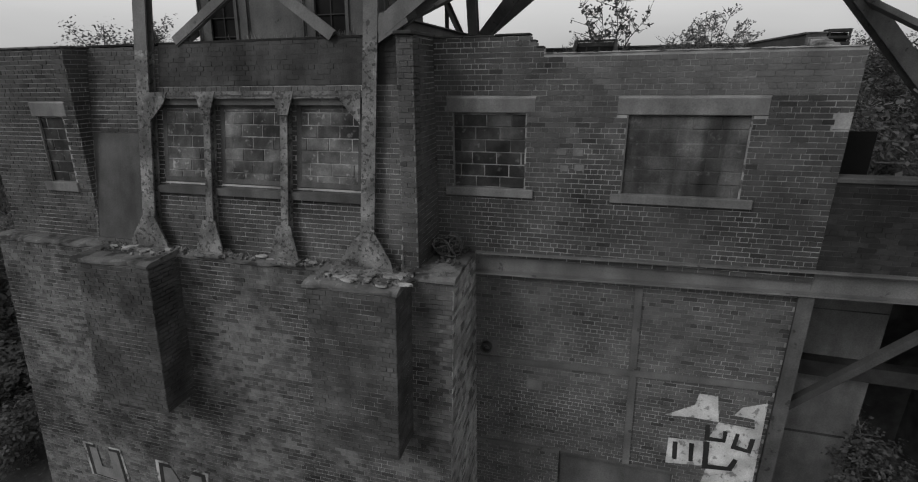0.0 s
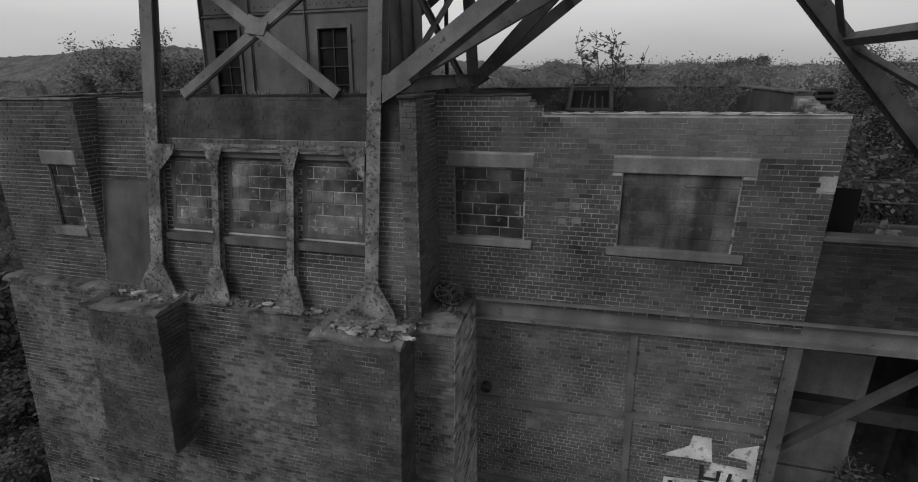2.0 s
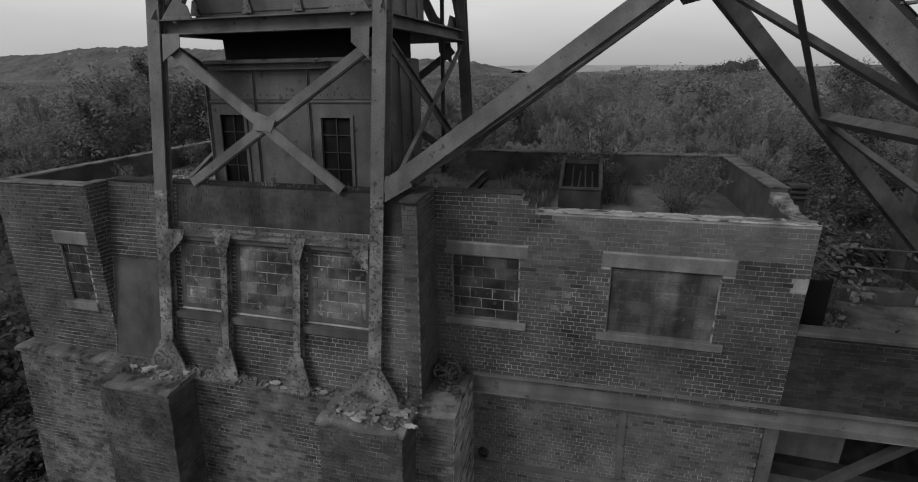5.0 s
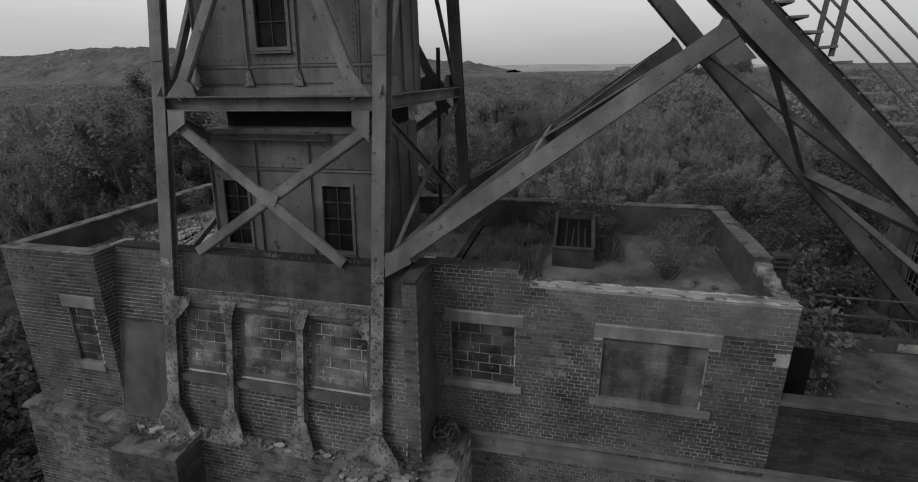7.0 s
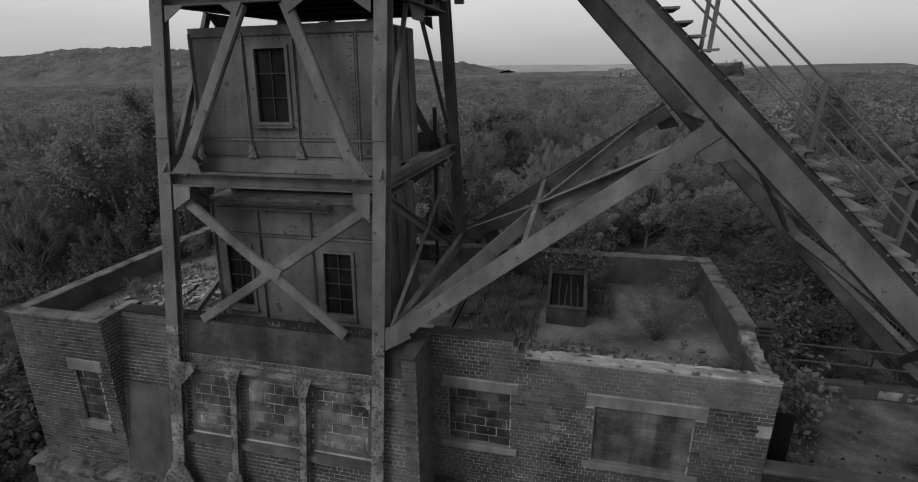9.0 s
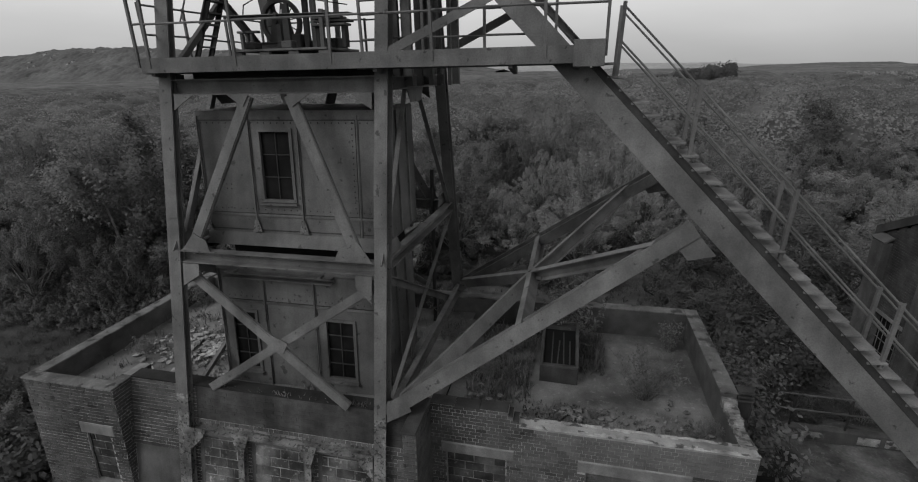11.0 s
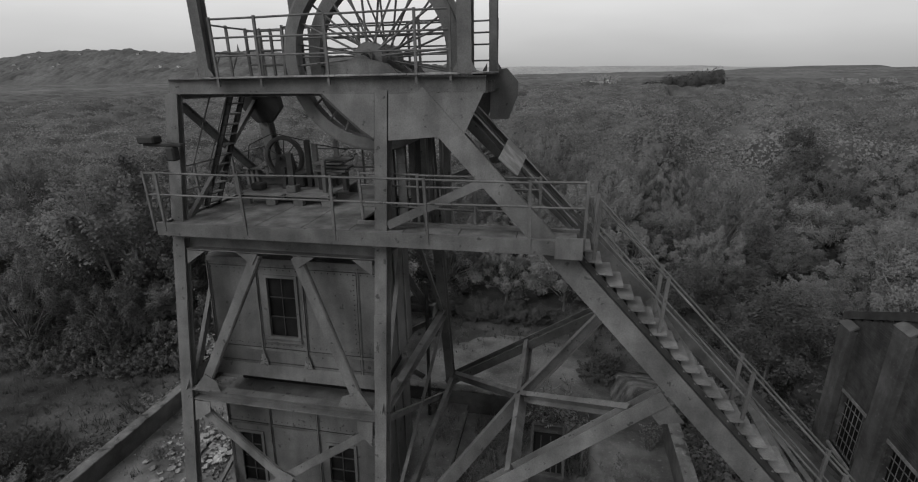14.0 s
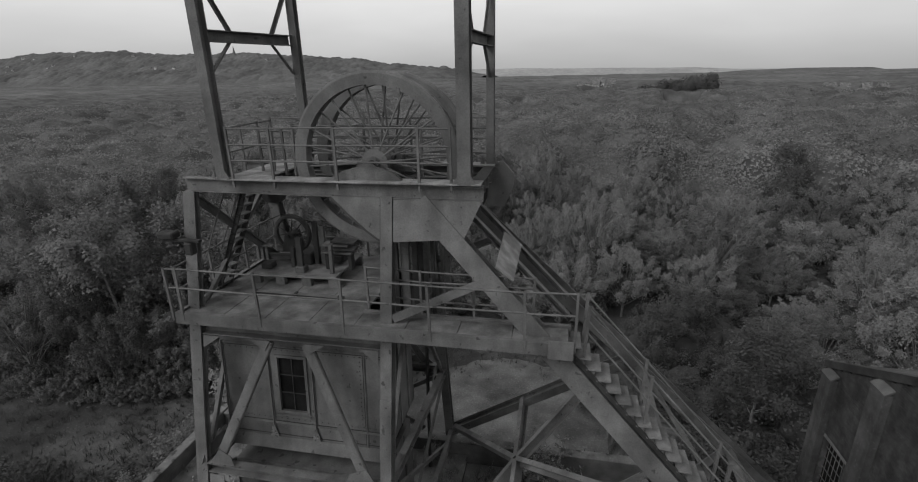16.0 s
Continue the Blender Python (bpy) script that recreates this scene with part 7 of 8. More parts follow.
rnd = random.Random(314)
spots = []
tries = 0
while len(spots) < 330 and tries < 60000:
    tries += 1
    ang = rnd.uniform(-0.95, 0.95)
    dist = 17 + 76 * rnd.random() ** 0.55
    x, y = 2.6 + dist * math.sin(ang - 0.22), -8.5 + dist * math.cos(ang - 0.22)
    if clearing(x, y):
        continue
    gap = 2.6 + dist * 0.022 + (1.3 if x > -6 and dist > 36 else 0.0)
    if any((x - a) ** 2 + (y - b) ** 2 < gap * gap for a, b, _ in spots):
        continue
    spots.append((x, y, dist))
for x, y, dist in spots:
    k = rnd.choice((0, 2, 3, 5, 8, 2, 0, 5, 4)) if x < -6 else rnd.choice((0, 1, 2, 3, 4, 7, 8, 1, 4, 1))
    near = dist < 40
    if dist > 36 and rnd.random() < (0.85 if x > -6 else 0.4):
        k = BROAD + (rnd.choice((0, 1, 5, 3, 0, 1, 2, 5)) if x > -6 else rnd.choice((2, 3, 4, 1)))
    # dark kinds only: part of the shade here is put into the leaf colour
    if thicket(x, y):
        k = rnd.choice((2, 6, 2, BROAD + 4, 6))
    s = rnd.uniform(0.55, 0.92) if near else rnd.uniform(0.75, 1.12)
    plant(k, x, y, bank_z(x, y) - 0.2, s, rnd.uniform(0, 6.28))


for k, x, y, s in ((0, -33, 22, 1.5), (8, -38, 25, 1.5), (3, -29.5, 25, 1.55), (5, -35, 29, 1.5), (8, -25, 27, 1.2), (2, 34, 66, 1.3), (5, 44, 62, 1.35)):
    plant(k, x, y, -0.2, s, x)
for k, x, y, s, lab in ((13, 4.75, 2.25, 1.45, "twiggy leafy shrub rooted in the flat roof"), (14, 2.95, 4.3, 2.6, "thin leaning sapling growing on the flat roof"), (14, 2.45, 4.6, 1.4, "thin sapling growing on the flat roof"),
                        (13, 6.0, 1.2, 0.5, "small weed bush on the roof edge"), (13, 1.3, 3.9, 1.0, "twiggy leafy shrub rooted in the flat roof"), (13, 3.5, 1.3, 0.35, "small weed bush on the roof edge"),
                        (14, 3.4, 4.7, 1.3, "thin sapling growing on the flat roof"), (14, 5.7, 4.6, 1.1, "thin sapling growing on the flat roof"), (13, 0.9, 2.4, 0.7, "twiggy leafy shrub rooted in the flat roof"), (13, 2.0, 4.9, 0.9, "twiggy leafy shrub rooted in the flat roof"),
                        (13, 5.6, 1.0, 0.4, "small weed bush on the roof edge"), (13, 2.6, 0.9, 0.3, "small weed bush on the roof edge")):
    plant(k, x, y, 9.72, s, x * 3, "bush", lab, "roof bushes")
for x, y, s in ((-9.2, 4.2, 0.5), (-8.6, 1.2, 0.35), (-1.0, 4.9, 0.5), (-0.4, 3.5, 0.45)):
    plant(9, x, y, 10.05, s, x * 3, "bush", "small bush rooted in the mossy roof", "roof bushes")
for x, y, s in ((-13.5, 1.5, 1.2), (-14.5, 3.8, 1.6), (-13.2, 6.0, 1.4),
                (-15.8, 0.2, 1.5), (-12.2, -1.8, 0.9), (-16.5, 6.5, 1.7), (-13.0, 9.0, 1.2), (-11.8, 3.0, 0.9), (-17.5, 2.5, 2.0), (-19.0, 7.5, 1.8)):
    plant(11, x, y, -0.05, s, x * 3 + y, "bush", "dense dark bush beside the pit building", "yard bushes")
for x, y, z, s in ((7.7, 7.2, 1.6, 1.7), (8.7, 7.8, 4.2, 1.3), (9.8, 8.8, 5.6, 1.1), (10.9, 9.6, 5.6, 1.0), (8.2, 10.0, 2.0, 2.0), (9.6, 11.2, 4.0, 1.5), (9.2, 6.4, 6.0, 0.5), (11.6, 7.4, 6.1, 0.4), (10.5, 6.5, 6.3, 0.35),
                   (7.2, 4.6, 6.8, 0.3), (7.3, 3.0, 6.8, 0.25), (11.0, 11.8, 4.5, 1.4), (12.3, 11.4, 5.0, 1.1), (7.2, 12.5, 0.0, 2.0)):
    plant(11, x, y, z, s, x * 3 + y, "bush", "dense dark bush on the bank behind the bridge", "bank bushes")


for x, y, s in ((7.15, 2.7, 1.75), (7.5, 4.3, 1.6), (7.0, 4.9, 1.2), (7.9, 5.4, 1.5), (7.3, 1.5, 0.7)):
    plant(9, x, y, 6.84, s, x * 5 + y, "bush", "leafy bush growing on the terrace against the end wall", "bank bushes")
rnd = random.Random(55)
for k in range(20):
    x = -9.5 + 0.82 * k + rnd.uniform(-0.3, 0.3)
    plant(11, x, 30.2 + rnd.uniform(-0.7, 1.6), -0.05, rnd.uniform(0.55, 0.85), x * 3, "bush", "low dark bush at the edge of the bare yard", "yard bushes")
plant(LOW_BUSH + 1, 5.7, 21.9, 0.05, 0.85, 0.4, "bush", "round leafy bush standing alone on the bare yard", "yard bushes")
plant(LOW_BUSH + 1, 6.6, 23.6, 0.0, 0.6, 2.4, "bush", "small dark bush at the edge of the bare yard", "yard bushes")
# low growth along the edge of the open ground, and dark bushes beside the building
for k in range(15):
    x = -43 + 1.35 * k
    y = 16.6 + 0.022 * (x + 35) ** 2 + rnd.uniform(-0.3, 0.3)
    plant(LOW_BUSH, x, y, -0.2, rnd.uniform(0.7, 1.0), x * 3, "bush", "low leafy bush at the edge of the open ground", "yard bushes")
    plant(LOW_BUSH + k % 2, x + 0.6, y + 2.0, -0.1, rnd.uniform(1.0, 1.5), x * 5, "bush", "leafy bush in front of the trees", "yard bushes")
for x, y, q in ((-27.6, 8.8, 1.0), (-25.4, 7.9, 1.1), (-23.4, 7.4, 1.0), (-29.6, 8.0, 1.1), (-21.8, 6.4, 0.9), (-24.6, 6.2, 1.2)):
    plant(LOW_BUSH + 1, x, y, -0.1, q, x * 3, "bush", "dark leafy bush on the open ground", "yard bushes")
for x, y, s in ((9.1, 1.35, 0.98), (8.85, 0.9, 0.75), (9.9, 1.0, 0.6)):
    plant(12, x, y, -0.05, s, x * 3 + y, "bush", "tall dark bush at the mouth of the dark passage", "yard bushes")


def blades(name, seed, n, area, z, h0, h1, material, label):
    """Grass blades: narrow bent triangles in tufts over a rectangle."""
    rs = np.random.default_rng(seed)
    x0, x1, y0, y1 = area
    m = max(1, n // 9)
    cx, cy = rs.uniform(x0, x1, m), rs.uniform(y0, y1, m)
    k = rs.integers(0, m, n)
    x, y = cx[k] + rs.normal(size=n) * 0.09, cy[k] + rs.normal(size=n) * 0.09
    ok = (x > x0) & (x < x1) & (y > y0) & (y < y1)
    x, y, k = x[ok], y[ok], k[ok]
    n = len(x)
    h = rs.uniform(h0, h1, n) * rs.uniform(0.5, 1.2, m)[k]
    a = rs.uniform(0, 6.283, n)
    w = 0.012 + h * 0.02
    lean = rs.normal(size=(n, 2)) * 0.3 * h[:, None]
    p = np.stack([x, y, np.full(n, z)], 1)
    side = np.stack([np.cos(a) * w, np.sin(a) * w, np.zeros(n)], 1)
    tip = p + np.concatenate([lean, h[:, None]], 1)
    v = np.stack([p - side, p + side, tip], 1).reshape(-1, 3)
    return tagged(new(name, fast_mesh(name, v, np.arange(3 * n).reshape(-1, 3), material)), label, "grass", "", "stuff")


blades("roof_grass", 1, 1500, (0.3, 6.1, 0.35, 1.7), 9.74, 0.04, 0.16, M_GRASS, "tufts of dry grass on the flat roof")
blades("roof_grass", 2, 2000, (0.4, 2.05, 1.6, 5.1), 9.74, 0.12, 0.42, M_GRASS, "long dry grass on the flat roof")
blades("roof_grass", 9, 700, (3.1, 3.9, 3.0, 5.0), 9.74, 0.15, 0.45, M_GRASS, "long dry grass on the flat roof")
blades("roof_grass", 3, 4000, (-9.5, -0.1, -0.3, 5.2), 10.07, 0.05, 0.28, M_GRASS, "tufts of dry grass on the mossy roof")
blades("parapet_weeds", 4, 260, (-5.3, -1.2, -0.5, -0.38), 10.66, 0.04, 0.2, M_GRASS, "weeds rooted in the parapet")
blades("ledge_weeds", 5, 300, (-7.0, 0.6, -1.5, -1.3), 6.8, 0.03, 0.12, M_GRASS, "weeds on the brick ledge")
blades("yard_grass", 6, 32000, (-38, -11, 5, 24), -0.05, 0.15, 0.55, M_GRASS_DARK, "rough grass on the open ground")
blades("yard_grass", 7, 16000, (-11, 15, 6.5, 33), -0.05, 0.15, 0.55, M_GRASS_DARK, "rough grass on the open ground")
blades("bank_grass", 8, 2500, (9.2, 13.0, 5.6, 8.5), 6.1, 0.15, 0.5, M_GRASS, "rough grass on the bank behind the bridge")
blades("terrace_weeds", 10, 500, (6.6, 9.0, 2.2, 5.5), 6.84, 0.05, 0.25, M_GRASS, "thin weeds in the terrace dirt")
rubble("roof_debris", -8.0, 2.3, 10.1, 0.9, 1.1, 160, 8, "scatter of pale plaster debris on the roof", M_COPING)
rubble("roof_debris", -6.2, 1.6, 10.1, 1.0, 1.2, 260, 18, "pale broken plaster on the roof beside the shaft house", M_COPING)
rnd = random.Random(71)
bm = bmesh.new()
for _ in range(150):
    x, y, s = -7.3 + rnd.gauss(0, 0.6), 1.9 + rnd.gauss(0, 0.5), rnd.uniform(0.03, 0.14)
    a0 = rnd.uniform(0, 6)
    pts = [Vector((x + math.cos(a0 + k * 1.05) * s * rnd.uniform(0.5, 1.2), y + math.sin(a0 + k * 1.05) * s * rnd.uniform(0.5, 1.2), 10.12 + rnd.uniform(0, 0.06))) for k in range(6)]
    plate(bm, pts, 0.02)
tagged(part("roof_plaster", bm, M_COPING), "pale sheets of fallen plaster on the mossy roof", "rubble", "", "stuff")
rubble("terrace_debris", 9.5, 2.6, 6.87, 2.2, 1.2, 60, 19, "stones and rubbish on the terrace dirt", M_DARK)
rubble("roof_debris", 3.5, 1.0, 9.79, 2.6, 0.55, 260, 9, "scatter of pale rubble on the roof", M_LIMED)
bm = bmesh.new()
for cx, cy, n in ((2.9, 1.3, 26), (3.7, 1.35, 16), (5.6, 1.0, 22), (5.9, 0.6, 16), (2.2, 0.7, 18), (4.4, 0.6, 22), (5.3, 2.0, 5), (0.9, 1.6, 14), (0.7, 2.5, 8)):
    for _ in range(n):
        x, y, r = cx + rnd.gauss(0, 0.28), cy + rnd.gauss(0, 0.16), rnd.uniform(0.03, 0.11)
        a0 = rnd.uniform(0, 6)
        if x > 6.1 or y < 0.4:
            continue
        z = 9.8 + rnd.uniform(0, 0.02)
        plate(bm, [Vector((x + math.cos(a0 + k * 1.05) * r * rnd.uniform(0.6, 1.3), y + math.sin(a0 + k * 1.05) * r * rnd.uniform(0.5, 1.1), z)) for k in range(6)], 0.02)
tagged(part("roof_plaster", bm, M_LIMED), "flat pale scraps of mortar and felt on the roof", "rubble", "", "stuff")
rubble("roof_debris", -5.5, 0.2, 10.1, 2.5, 0.4, 80, 10, "scatter of pale rubble on the roof", M_COPING)


bm = bmesh.new()
bmesh.ops.create_icosphere(bm, subdivisions=2, radius=1.0)
bm.verts.index_update()
ICO_V = np.array([v.co[:] for v in bm.verts])
ICO_F = np.array([[v.index for v in f.verts] for f in bm.faces])
bm.free()


def scatter_woods(name, seed, d0, d1, spacing, h_lo, h_hi, n_tri, size, material, label, rise=None, keep=None, core_mat=None, loose=0.07):
    """Far trees: each a lumpy clump of leaf facets over a core, all in one mesh. core_mat: a darker colour for the
    shade inside the crown.
    """
    rs = np.random.default_rng(seed)
    area = 0.5 * 2.05 * (d1 * d1 - d0 * d0)
    n = int(area / spacing ** 2)
    ang = rs.uniform(-1.02, 1.02, n) - 0.22
    dist = np.sqrt(rs.uniform(d0 * d0, d1 * d1, n))
    x, y = 2.6 + dist * np.sin(ang), -8.5 + dist * np.cos(ang)
    if keep is not None:
        ok = np.array([keep(a, b) for a, b in zip(x, y)])
        x, y = x[ok], y[ok]
        n = len(x)
    h = rs.uniform(h_lo, h_hi, n) * (0.8 + 0.4 * np.sin(x * 0.02 + 1.0) * np.sin(y * 0.013))
    z0 = np.zeros(n) if rise is None else rise(x, y)
    verts, faces = [], []
    r = h * rs.uniform(0.34, 0.52, n)
    def lumps(d, k):
        return 0.8 + 0.22 * np.sin(d[..., 0] * 5 + k) * np.sin(d[..., 1] * 5 + k * 1.7) + 0.1 * np.sin(d[..., 2] * 9 + k * 2.3) * np.sin(d[..., 0] * 8 + k)

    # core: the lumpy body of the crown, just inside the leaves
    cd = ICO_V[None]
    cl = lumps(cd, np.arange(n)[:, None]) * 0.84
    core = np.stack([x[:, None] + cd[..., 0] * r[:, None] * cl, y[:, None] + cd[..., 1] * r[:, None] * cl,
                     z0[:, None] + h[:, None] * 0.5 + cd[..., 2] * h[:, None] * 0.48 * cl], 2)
    nv = len(ICO_V)
    cf = (ICO_F[None] + (np.arange(n) * nv)[:, None, None]).reshape(-1, 3)
    # leaves
    m = n * n_tri
    idx = np.repeat(np.arange(n), n_tri)
    d = rs.normal(size=(m, 3))
    d[:, 2] = np.abs(d[:, 2]) * 1.0 - 0.25
    d /= np.linalg.norm(d, axis=1)[:, None]
    lump = lumps(d, idx) + rs.uniform(-loose, 0.03 + loose * 0.4, m) + loose * rs.uniform(0, 1, m) ** 5
    p = np.stack([x[idx] + d[:, 0] * r[idx] * lump, y[idx] + d[:, 1] * r[idx] * lump, z0[idx] + h[idx] * 0.5 + d[:, 2] * h[idx] * 0.48 * lump], 1)
    nr = d + rs.normal(size=(m, 3)) * 0.4
    nr /= np.linalg.norm(nr, axis=1)[:, None]
    a = np.cross(nr, rs.normal(size=(m, 3)))
    a /= np.linalg.norm(a, axis=1)[:, None]
    b = np.cross(nr, a)
    s = (size * rs.uniform(0.6, 1.4, m))[:, None]
    q = np.stack([p - a * s * 0.5 - b * s * 0.3, p + a * s * 0.5 - b * s * 0.3, p + b * s * 0.5], 1).reshape(-1, 3)
    v = np.concatenate([core.reshape(-1, 3), q])
    f = np.concatenate([cf, np.arange(3 * m).reshape(-1, 3) + n * nv])
    me = fast_mesh(name, v, f, material)
    me.polygons.foreach_set("use_smooth", np.ones(len(f), dtype=bool))
    # the darker core colour paints the shade seen between the leaves
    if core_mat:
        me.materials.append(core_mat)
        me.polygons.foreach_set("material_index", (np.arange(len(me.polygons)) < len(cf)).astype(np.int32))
    return tagged(new(name, me), label, "woodland", "", "stuff")


def bank_rise(x, y):
    return np.array([bank_z(a, b) for a, b in zip(x, y)])


def domes(x, y, c, seed):
    """Overlapping rounded crowns on a jittered grid of cells c metres wide: 0 between them, 1 on the tallest."""
    ix, iy = np.floor(x / c), np.floor(y / c)
    out = np.zeros_like(x)
    for dx in (-1, 0, 1):
        for dy in (-1, 0, 1):
            a, b = ix + dx, iy + dy
            r1 = np.modf(np.abs(np.sin(a * 127.1 + b * 311.7 + seed) * 43758.5453))[0]
            r2 = np.modf(np.abs(np.sin(a * 269.5 + b * 183.3 + seed) * 24634.6345))[0]
            r3 = np.modf(np.abs(np.sin(a * 91.7 + b * 57.3 + seed) * 15731.743))[0]
            d2 = ((x - (a + 0.15 + 0.7 * r1) * c) ** 2 + (y - (b + 0.15 + 0.7 * r2) * c) ** 2) / (c * (0.62 + 0.34 * r3)) ** 2
            out = np.maximum(out, (0.5 + 0.5 * r2) * np.sqrt(np.maximum(0.0, 1 - d2)))
    return out


def grid_mesh(name, x, y, z, material, label, category):
    """A smooth sheet over a grid of rows and columns."""
    rows, cols = x.shape
    v = np.stack([x, y, z], 2).reshape(-1, 3)
    a = (np.arange(rows - 1)[:, None] * cols + np.arange(cols - 1)[None]).ravel()
    f = np.concatenate([np.stack([a, a + 1, a + cols], 1), np.stack([a + 1, a + cols + 1, a + cols], 1)])
    me = fast_mesh(name, v, f, material)
    me.polygons.foreach_set("use_smooth", np.ones(len(f), dtype=bool))
    return tagged(new(name, me), label, category, "", "stuff")


def canopy_height(x, y):
    d = np.hypot(x - 2.6, y + 8.5)
    tall = 3.2 + 1.2 * np.sin(x * 0.021 + 1.3) * np.sin(y * 0.017) + 0.8 * np.sin(x * 0.047 + y * 0.031)
    near = np.clip((d - 66) / 30, 0, 1)
    far = np.clip((d - 300) / 300, 0, 1)
    z = tall + 6.2 * (1 - far) * domes(x, y, 10.0, 1.0) + 6.0 * far * domes(x, y, 22.0, 4.0) + 1.7 * domes(x, y, 3.7, 2.0) + 0.7 * (1 - far) * domes(x, y, 1.5, 6.0)
    z = near * z - 0.6 * (1 - near)
    # thinner, lower wood before the field and before the far houses
    k = x / np.maximum(y, 1.0)
    low = np.zeros_like(d)
    for a, b, d0, d1 in ((0.19, 0.275, 270, 372), (0.035, 0.115, 400, 552), (0.46, 0.6, 330, 425)):
        low = np.maximum(low, np.clip(np.minimum(k - a, b - k) / 0.012, 0, 1) * np.clip((d - d0) / 40, 0, 1) * (d < d1))
    bare = np.clip(np.minimum(k - 0.195, 0.27 - k) / 0.008, 0, 1) * ((d > 372) & (d < 414))
    z = z * (1 - 0.66 * low)
    return z * (1 - bare) - 0.5 * bare


def woodland_canopy():
    """The closed roof of the wood from behind the near trees to the horizon, and loose sprays of leaves over it."""
    ang = np.linspace(-1.12, 1.02, 420) - 0.22
    # the outer sheet takes a paler colour in place of haze
    for d0, d1, rows, material, label in ((66, 640, 430, M_CANOPY, "continuous leafy woodland behind the pit"), (640, 2700, 230, M_CANOPY_HAZED, "woodland reaching to the horizon, its colour paled for haze")):
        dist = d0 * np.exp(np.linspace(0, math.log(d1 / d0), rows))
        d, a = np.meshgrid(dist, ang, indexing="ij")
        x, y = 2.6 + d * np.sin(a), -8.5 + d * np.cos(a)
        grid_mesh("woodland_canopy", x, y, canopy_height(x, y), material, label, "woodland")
    rs = np.random.default_rng(61)
    n = 480000
    d = 72 * np.exp(rs.uniform(0, 1, n) ** 1.25 * math.log(420 / 72))
    a = rs.uniform(-1.1, 1.0, n) - 0.22
    x, y = 2.6 + d * np.sin(a), -8.5 + d * np.cos(a)
    z = canopy_height(x, y)
    # pale leaves gather on the crown tops; the darker sheet shows in the gaps
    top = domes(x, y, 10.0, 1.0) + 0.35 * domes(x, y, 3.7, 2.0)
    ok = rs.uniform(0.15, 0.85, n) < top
    d, x, y, z = d[ok], x[ok], y[ok], z[ok]
    n = len(x)
    s = (0.0013 * d + 0.14) * rs.uniform(0.6, 1.4, n)
    p = np.stack([x, y, z + s * 0.1 + 1.3 * rs.uniform(0, 1, n) ** 3 * domes(x, y, 3.7, 9.0)], 1)
    nr = rs.normal(size=(n, 3)) * 0.6 + np.array([0, -0.3, 1.0])
    nr /= np.linalg.norm(nr, axis=1)[:, None]
    u = np.cross(nr, rs.normal(size=(n, 3)))
    u /= np.linalg.norm(u, axis=1)[:, None]
    w = np.cross(nr, u)
    s = s[:, None]
    v = np.stack([p - u * s * 0.5 - w * s * 0.3, p + u * s * 0.5 - w * s * 0.3, p + w * s * 0.6], 1).reshape(-1, 3)
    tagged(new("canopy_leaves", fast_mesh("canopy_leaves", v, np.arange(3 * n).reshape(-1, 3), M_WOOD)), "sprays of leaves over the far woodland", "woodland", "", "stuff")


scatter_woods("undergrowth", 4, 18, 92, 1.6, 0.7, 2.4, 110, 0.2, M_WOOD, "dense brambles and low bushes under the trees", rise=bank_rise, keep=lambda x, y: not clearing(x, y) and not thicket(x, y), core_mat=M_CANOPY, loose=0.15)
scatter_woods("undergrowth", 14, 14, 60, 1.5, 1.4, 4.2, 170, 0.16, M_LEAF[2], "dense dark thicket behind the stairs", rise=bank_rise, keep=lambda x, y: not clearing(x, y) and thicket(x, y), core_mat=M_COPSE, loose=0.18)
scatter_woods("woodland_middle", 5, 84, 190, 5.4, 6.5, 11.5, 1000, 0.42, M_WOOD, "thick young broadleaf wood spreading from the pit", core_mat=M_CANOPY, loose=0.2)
woodland_canopy()
scatter_woods("tree_clump", 10, 424, 462, 7.0, 21.0, 28.0, 220, 1.0, M_COPSE, "dark clump of tall trees at the edge of the fields", keep=lambda x, y: 0.19 < x / y < 0.28)
scatter_woods("tree_clump", 12, 424, 455, 7.0, 17.0, 20.0, 220, 1.0, M_COPSE, "dark clump of tall trees at the edge of the fields", keep=lambda x, y: 0.118 < x / y < 0.18)
bm = bmesh.new()
bm.faces.new([bm.verts.new(p) for p in ((70, 358, 0.3), (98, 358, 0.3), (110, 402, 0.3), (78, 402, 0.3))])
structure("field", bm, M_FIELD, "small pale open field inside the wood", "field")


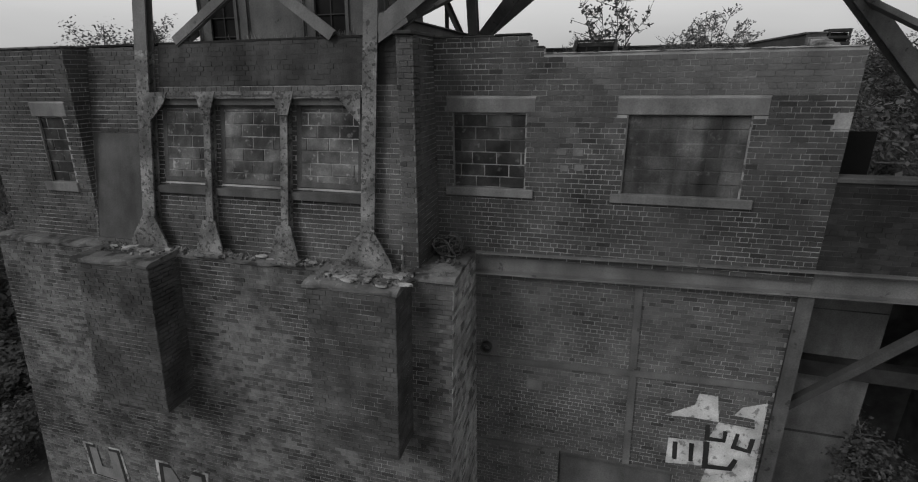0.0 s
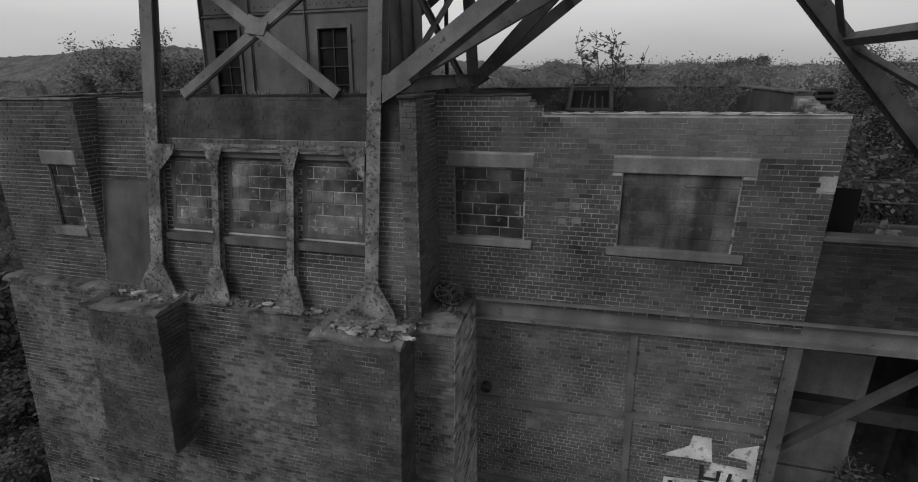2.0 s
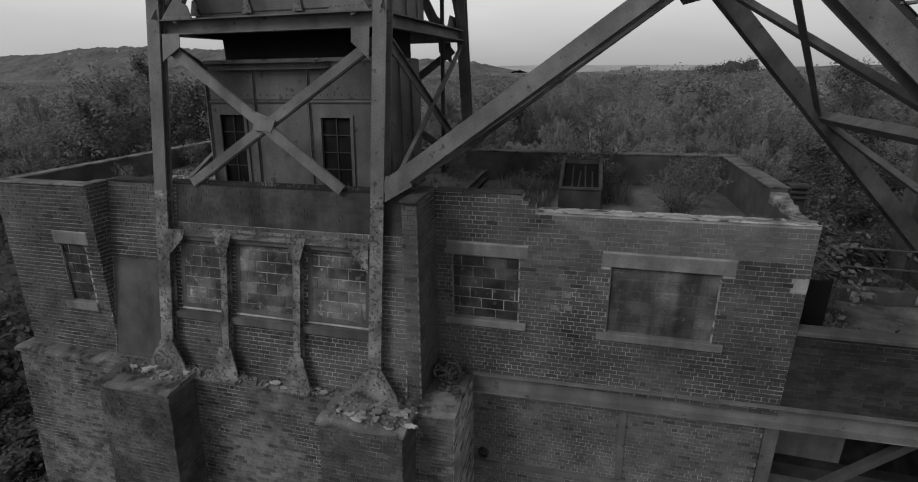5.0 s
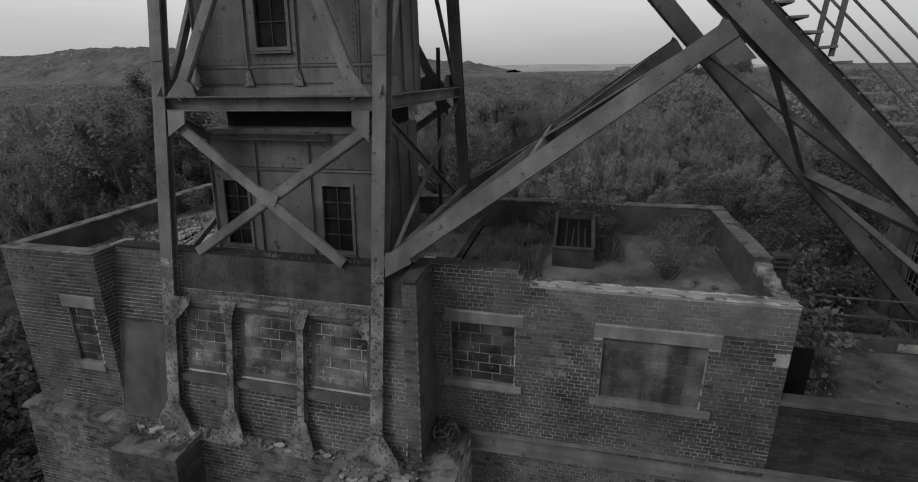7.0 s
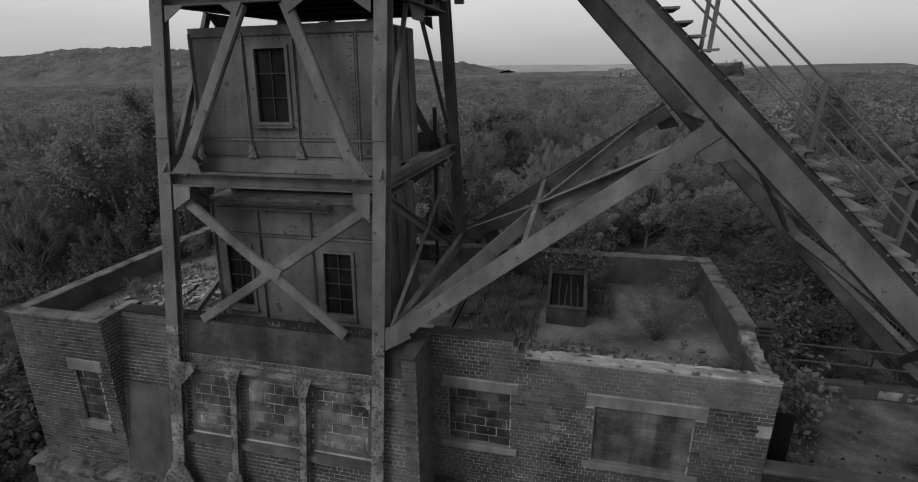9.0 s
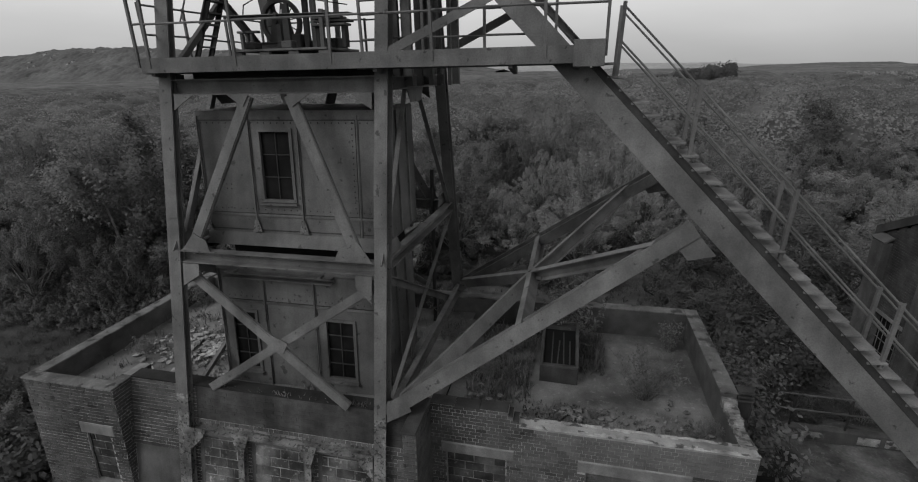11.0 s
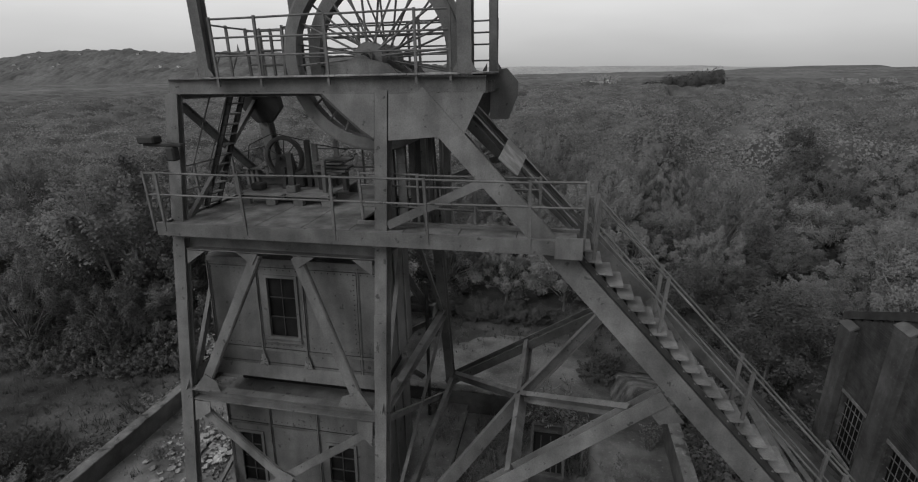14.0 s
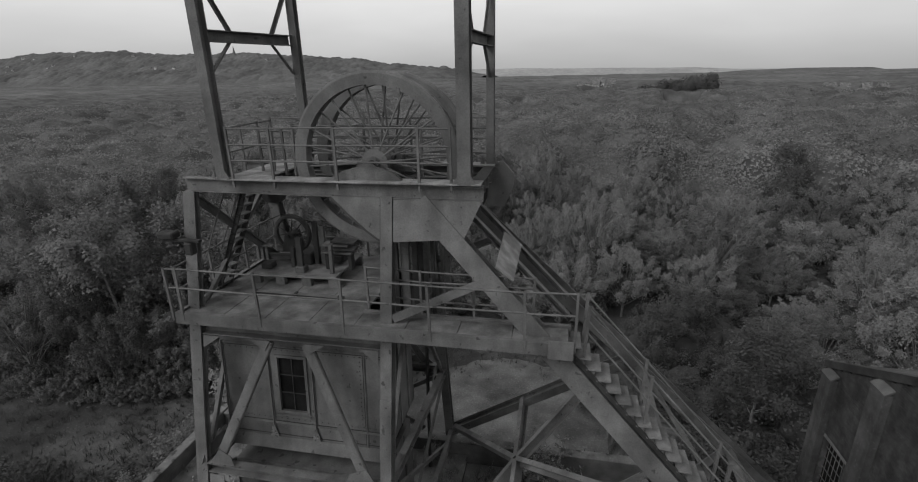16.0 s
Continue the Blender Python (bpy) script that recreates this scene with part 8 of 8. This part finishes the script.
# ---- hills at the horizon ----
def hill(name, pts, depth, material, label, lump=17.0):
    """A long low ridge: a rounded bank whose crest follows the given heights, rough with trees."""
    xs = np.linspace(pts[0][0], pts[-1][0], 700)
    k = np.interp(xs, [p[0] for p in pts], np.arange(len(pts)))
    i0 = np.minimum(k.astype(int), len(pts) - 2)
    w = k - i0
    w = w * w * (3 - 2 * w)
    h = np.array([p[2] for p in pts], dtype=float)
    crest = h[i0] * (1 - w) + h[i0 + 1] * w
    f = np.linspace(-1, 1, 110)
    x = np.repeat(xs[None], len(f), 0)
    y = pts[0][1] + depth * np.repeat(f[:, None], len(xs), 1)
    shape = np.interp(f, [-1, -0.5, -0.15, 0, 0.5, 1], [0, 0.45, 0.9, 1, 0.6, 0])[:, None]
    z = crest[None] * shape + lump * np.minimum(1.0, crest[None] / 40) * np.minimum(1.0, shape * 5) * (0.75 * domes(x, y, 44.0, 3.0) + 0.6 * domes(x, y, 24.0, 5.0)) - 3
    ob = grid_mesh(name, x, y, z, material, label, "hill")
    ob["kind"] = "structure"
    return ob


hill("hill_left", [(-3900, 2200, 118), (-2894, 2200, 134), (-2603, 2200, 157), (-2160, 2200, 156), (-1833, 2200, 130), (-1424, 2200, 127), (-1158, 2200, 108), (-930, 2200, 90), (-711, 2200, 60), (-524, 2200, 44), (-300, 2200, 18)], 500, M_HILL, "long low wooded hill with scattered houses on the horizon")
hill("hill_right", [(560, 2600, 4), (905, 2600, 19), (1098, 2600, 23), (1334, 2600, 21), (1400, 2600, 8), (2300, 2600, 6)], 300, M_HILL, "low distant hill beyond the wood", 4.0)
hill("horizon_ridge", [(-1500, 3500, 56), (-324, 3500, 56), (150, 3500, 48), (763, 3500, 40), (1150, 3500, 24), (1900, 3500, 6)], 400, M_HORIZON_HAZED, "flat far horizon, its colour paled for haze", 3.0)


# ---- far houses and a church ----
def far_house(x, y, z, w, h, rz, label, walls):
    t = thing("house", label, "house", "far houses", at=(x, y, z))
    t.rotation_euler = (0, 0, rz)
    bm = bmesh.new()
    box(bm, (-w / 2, -w * 0.35, -3), (w / 2, w * 0.35, h))
    part("wall", bm, walls, t)
    bm = bmesh.new()
    prism(bm, [(-w * 0.4, 0), (w * 0.4, 0), (0, h * 0.75)], (-w * 0.54, 0, h), (w * 0.54, 0, h), (0, 0, 1))
    part("roof", bm, M_ROOF, t)
    for s in (-0.25, 0.2):
        bm = bmesh.new()
        box(bm, (w * s - 0.6, -w * 0.35 - 0.05, h * 0.35), (w * s + 0.6, -w * 0.35 + 0.1, h * 0.35 + 1.4))
        part("window", bm, M_DARK, t)


rnd = random.Random(11)
for x, y, z in ((33, 556, 5.5), (40, 552, 5), (46, 556, 6.5), (52, 550, 5), (37, 572, 8), (44, 578, 8.5), (28, 566, 6), (57, 562, 7), (25, 560, 5), (50, 574, 8), (199, 418, 2.5), (212, 424, 2.5), (224, 420, 2.5), (238, 426, 2.5)):
    far_house(x, y, z, rnd.uniform(6, 9), rnd.uniform(4, 5.5), rnd.uniform(-0.5, 0.5), "pale rendered house among the far trees", rnd.choice((M_WHITE, M_WHITE, M_COPING)))
for _ in range(16):
    x = rnd.uniform(-2600, -1250)
    y = rnd.uniform(1900, 2120)
    crest = np.interp(-x, [300, 524, 711, 930, 1158, 1424, 1833, 2160, 2603], [18, 44, 60, 90, 108, 127, 130, 156, 157])
    z = crest * np.interp(y, [1700, 1950, 2125, 2200], [0, 0.45, 0.9, 1.0]) + 9
    far_house(x, y, z, rnd.uniform(9, 15), rnd.uniform(5, 7), rnd.uniform(-0.6, 0.6), "pale house on the far hillside", rnd.choice((M_WHITE, M_FIELD, M_FIELD)))


def church():
    t = thing("church", "small church with a pointed spire on the hill", "church", at=(-1480, 2150, 118))
    bm = bmesh.new()
    box(bm, (-5, -5, -8), (5, 5, 22))
    part("tower", bm, M_STONE, t)
    bm = bmesh.new()
    bmesh.ops.create_cone(bm, cap_ends=True, segments=8, radius1=5.5, radius2=0.3, depth=30, matrix=Matrix.Translation((0, 0, 37)))
    part("spire", bm, M_ROOF, t)


church()
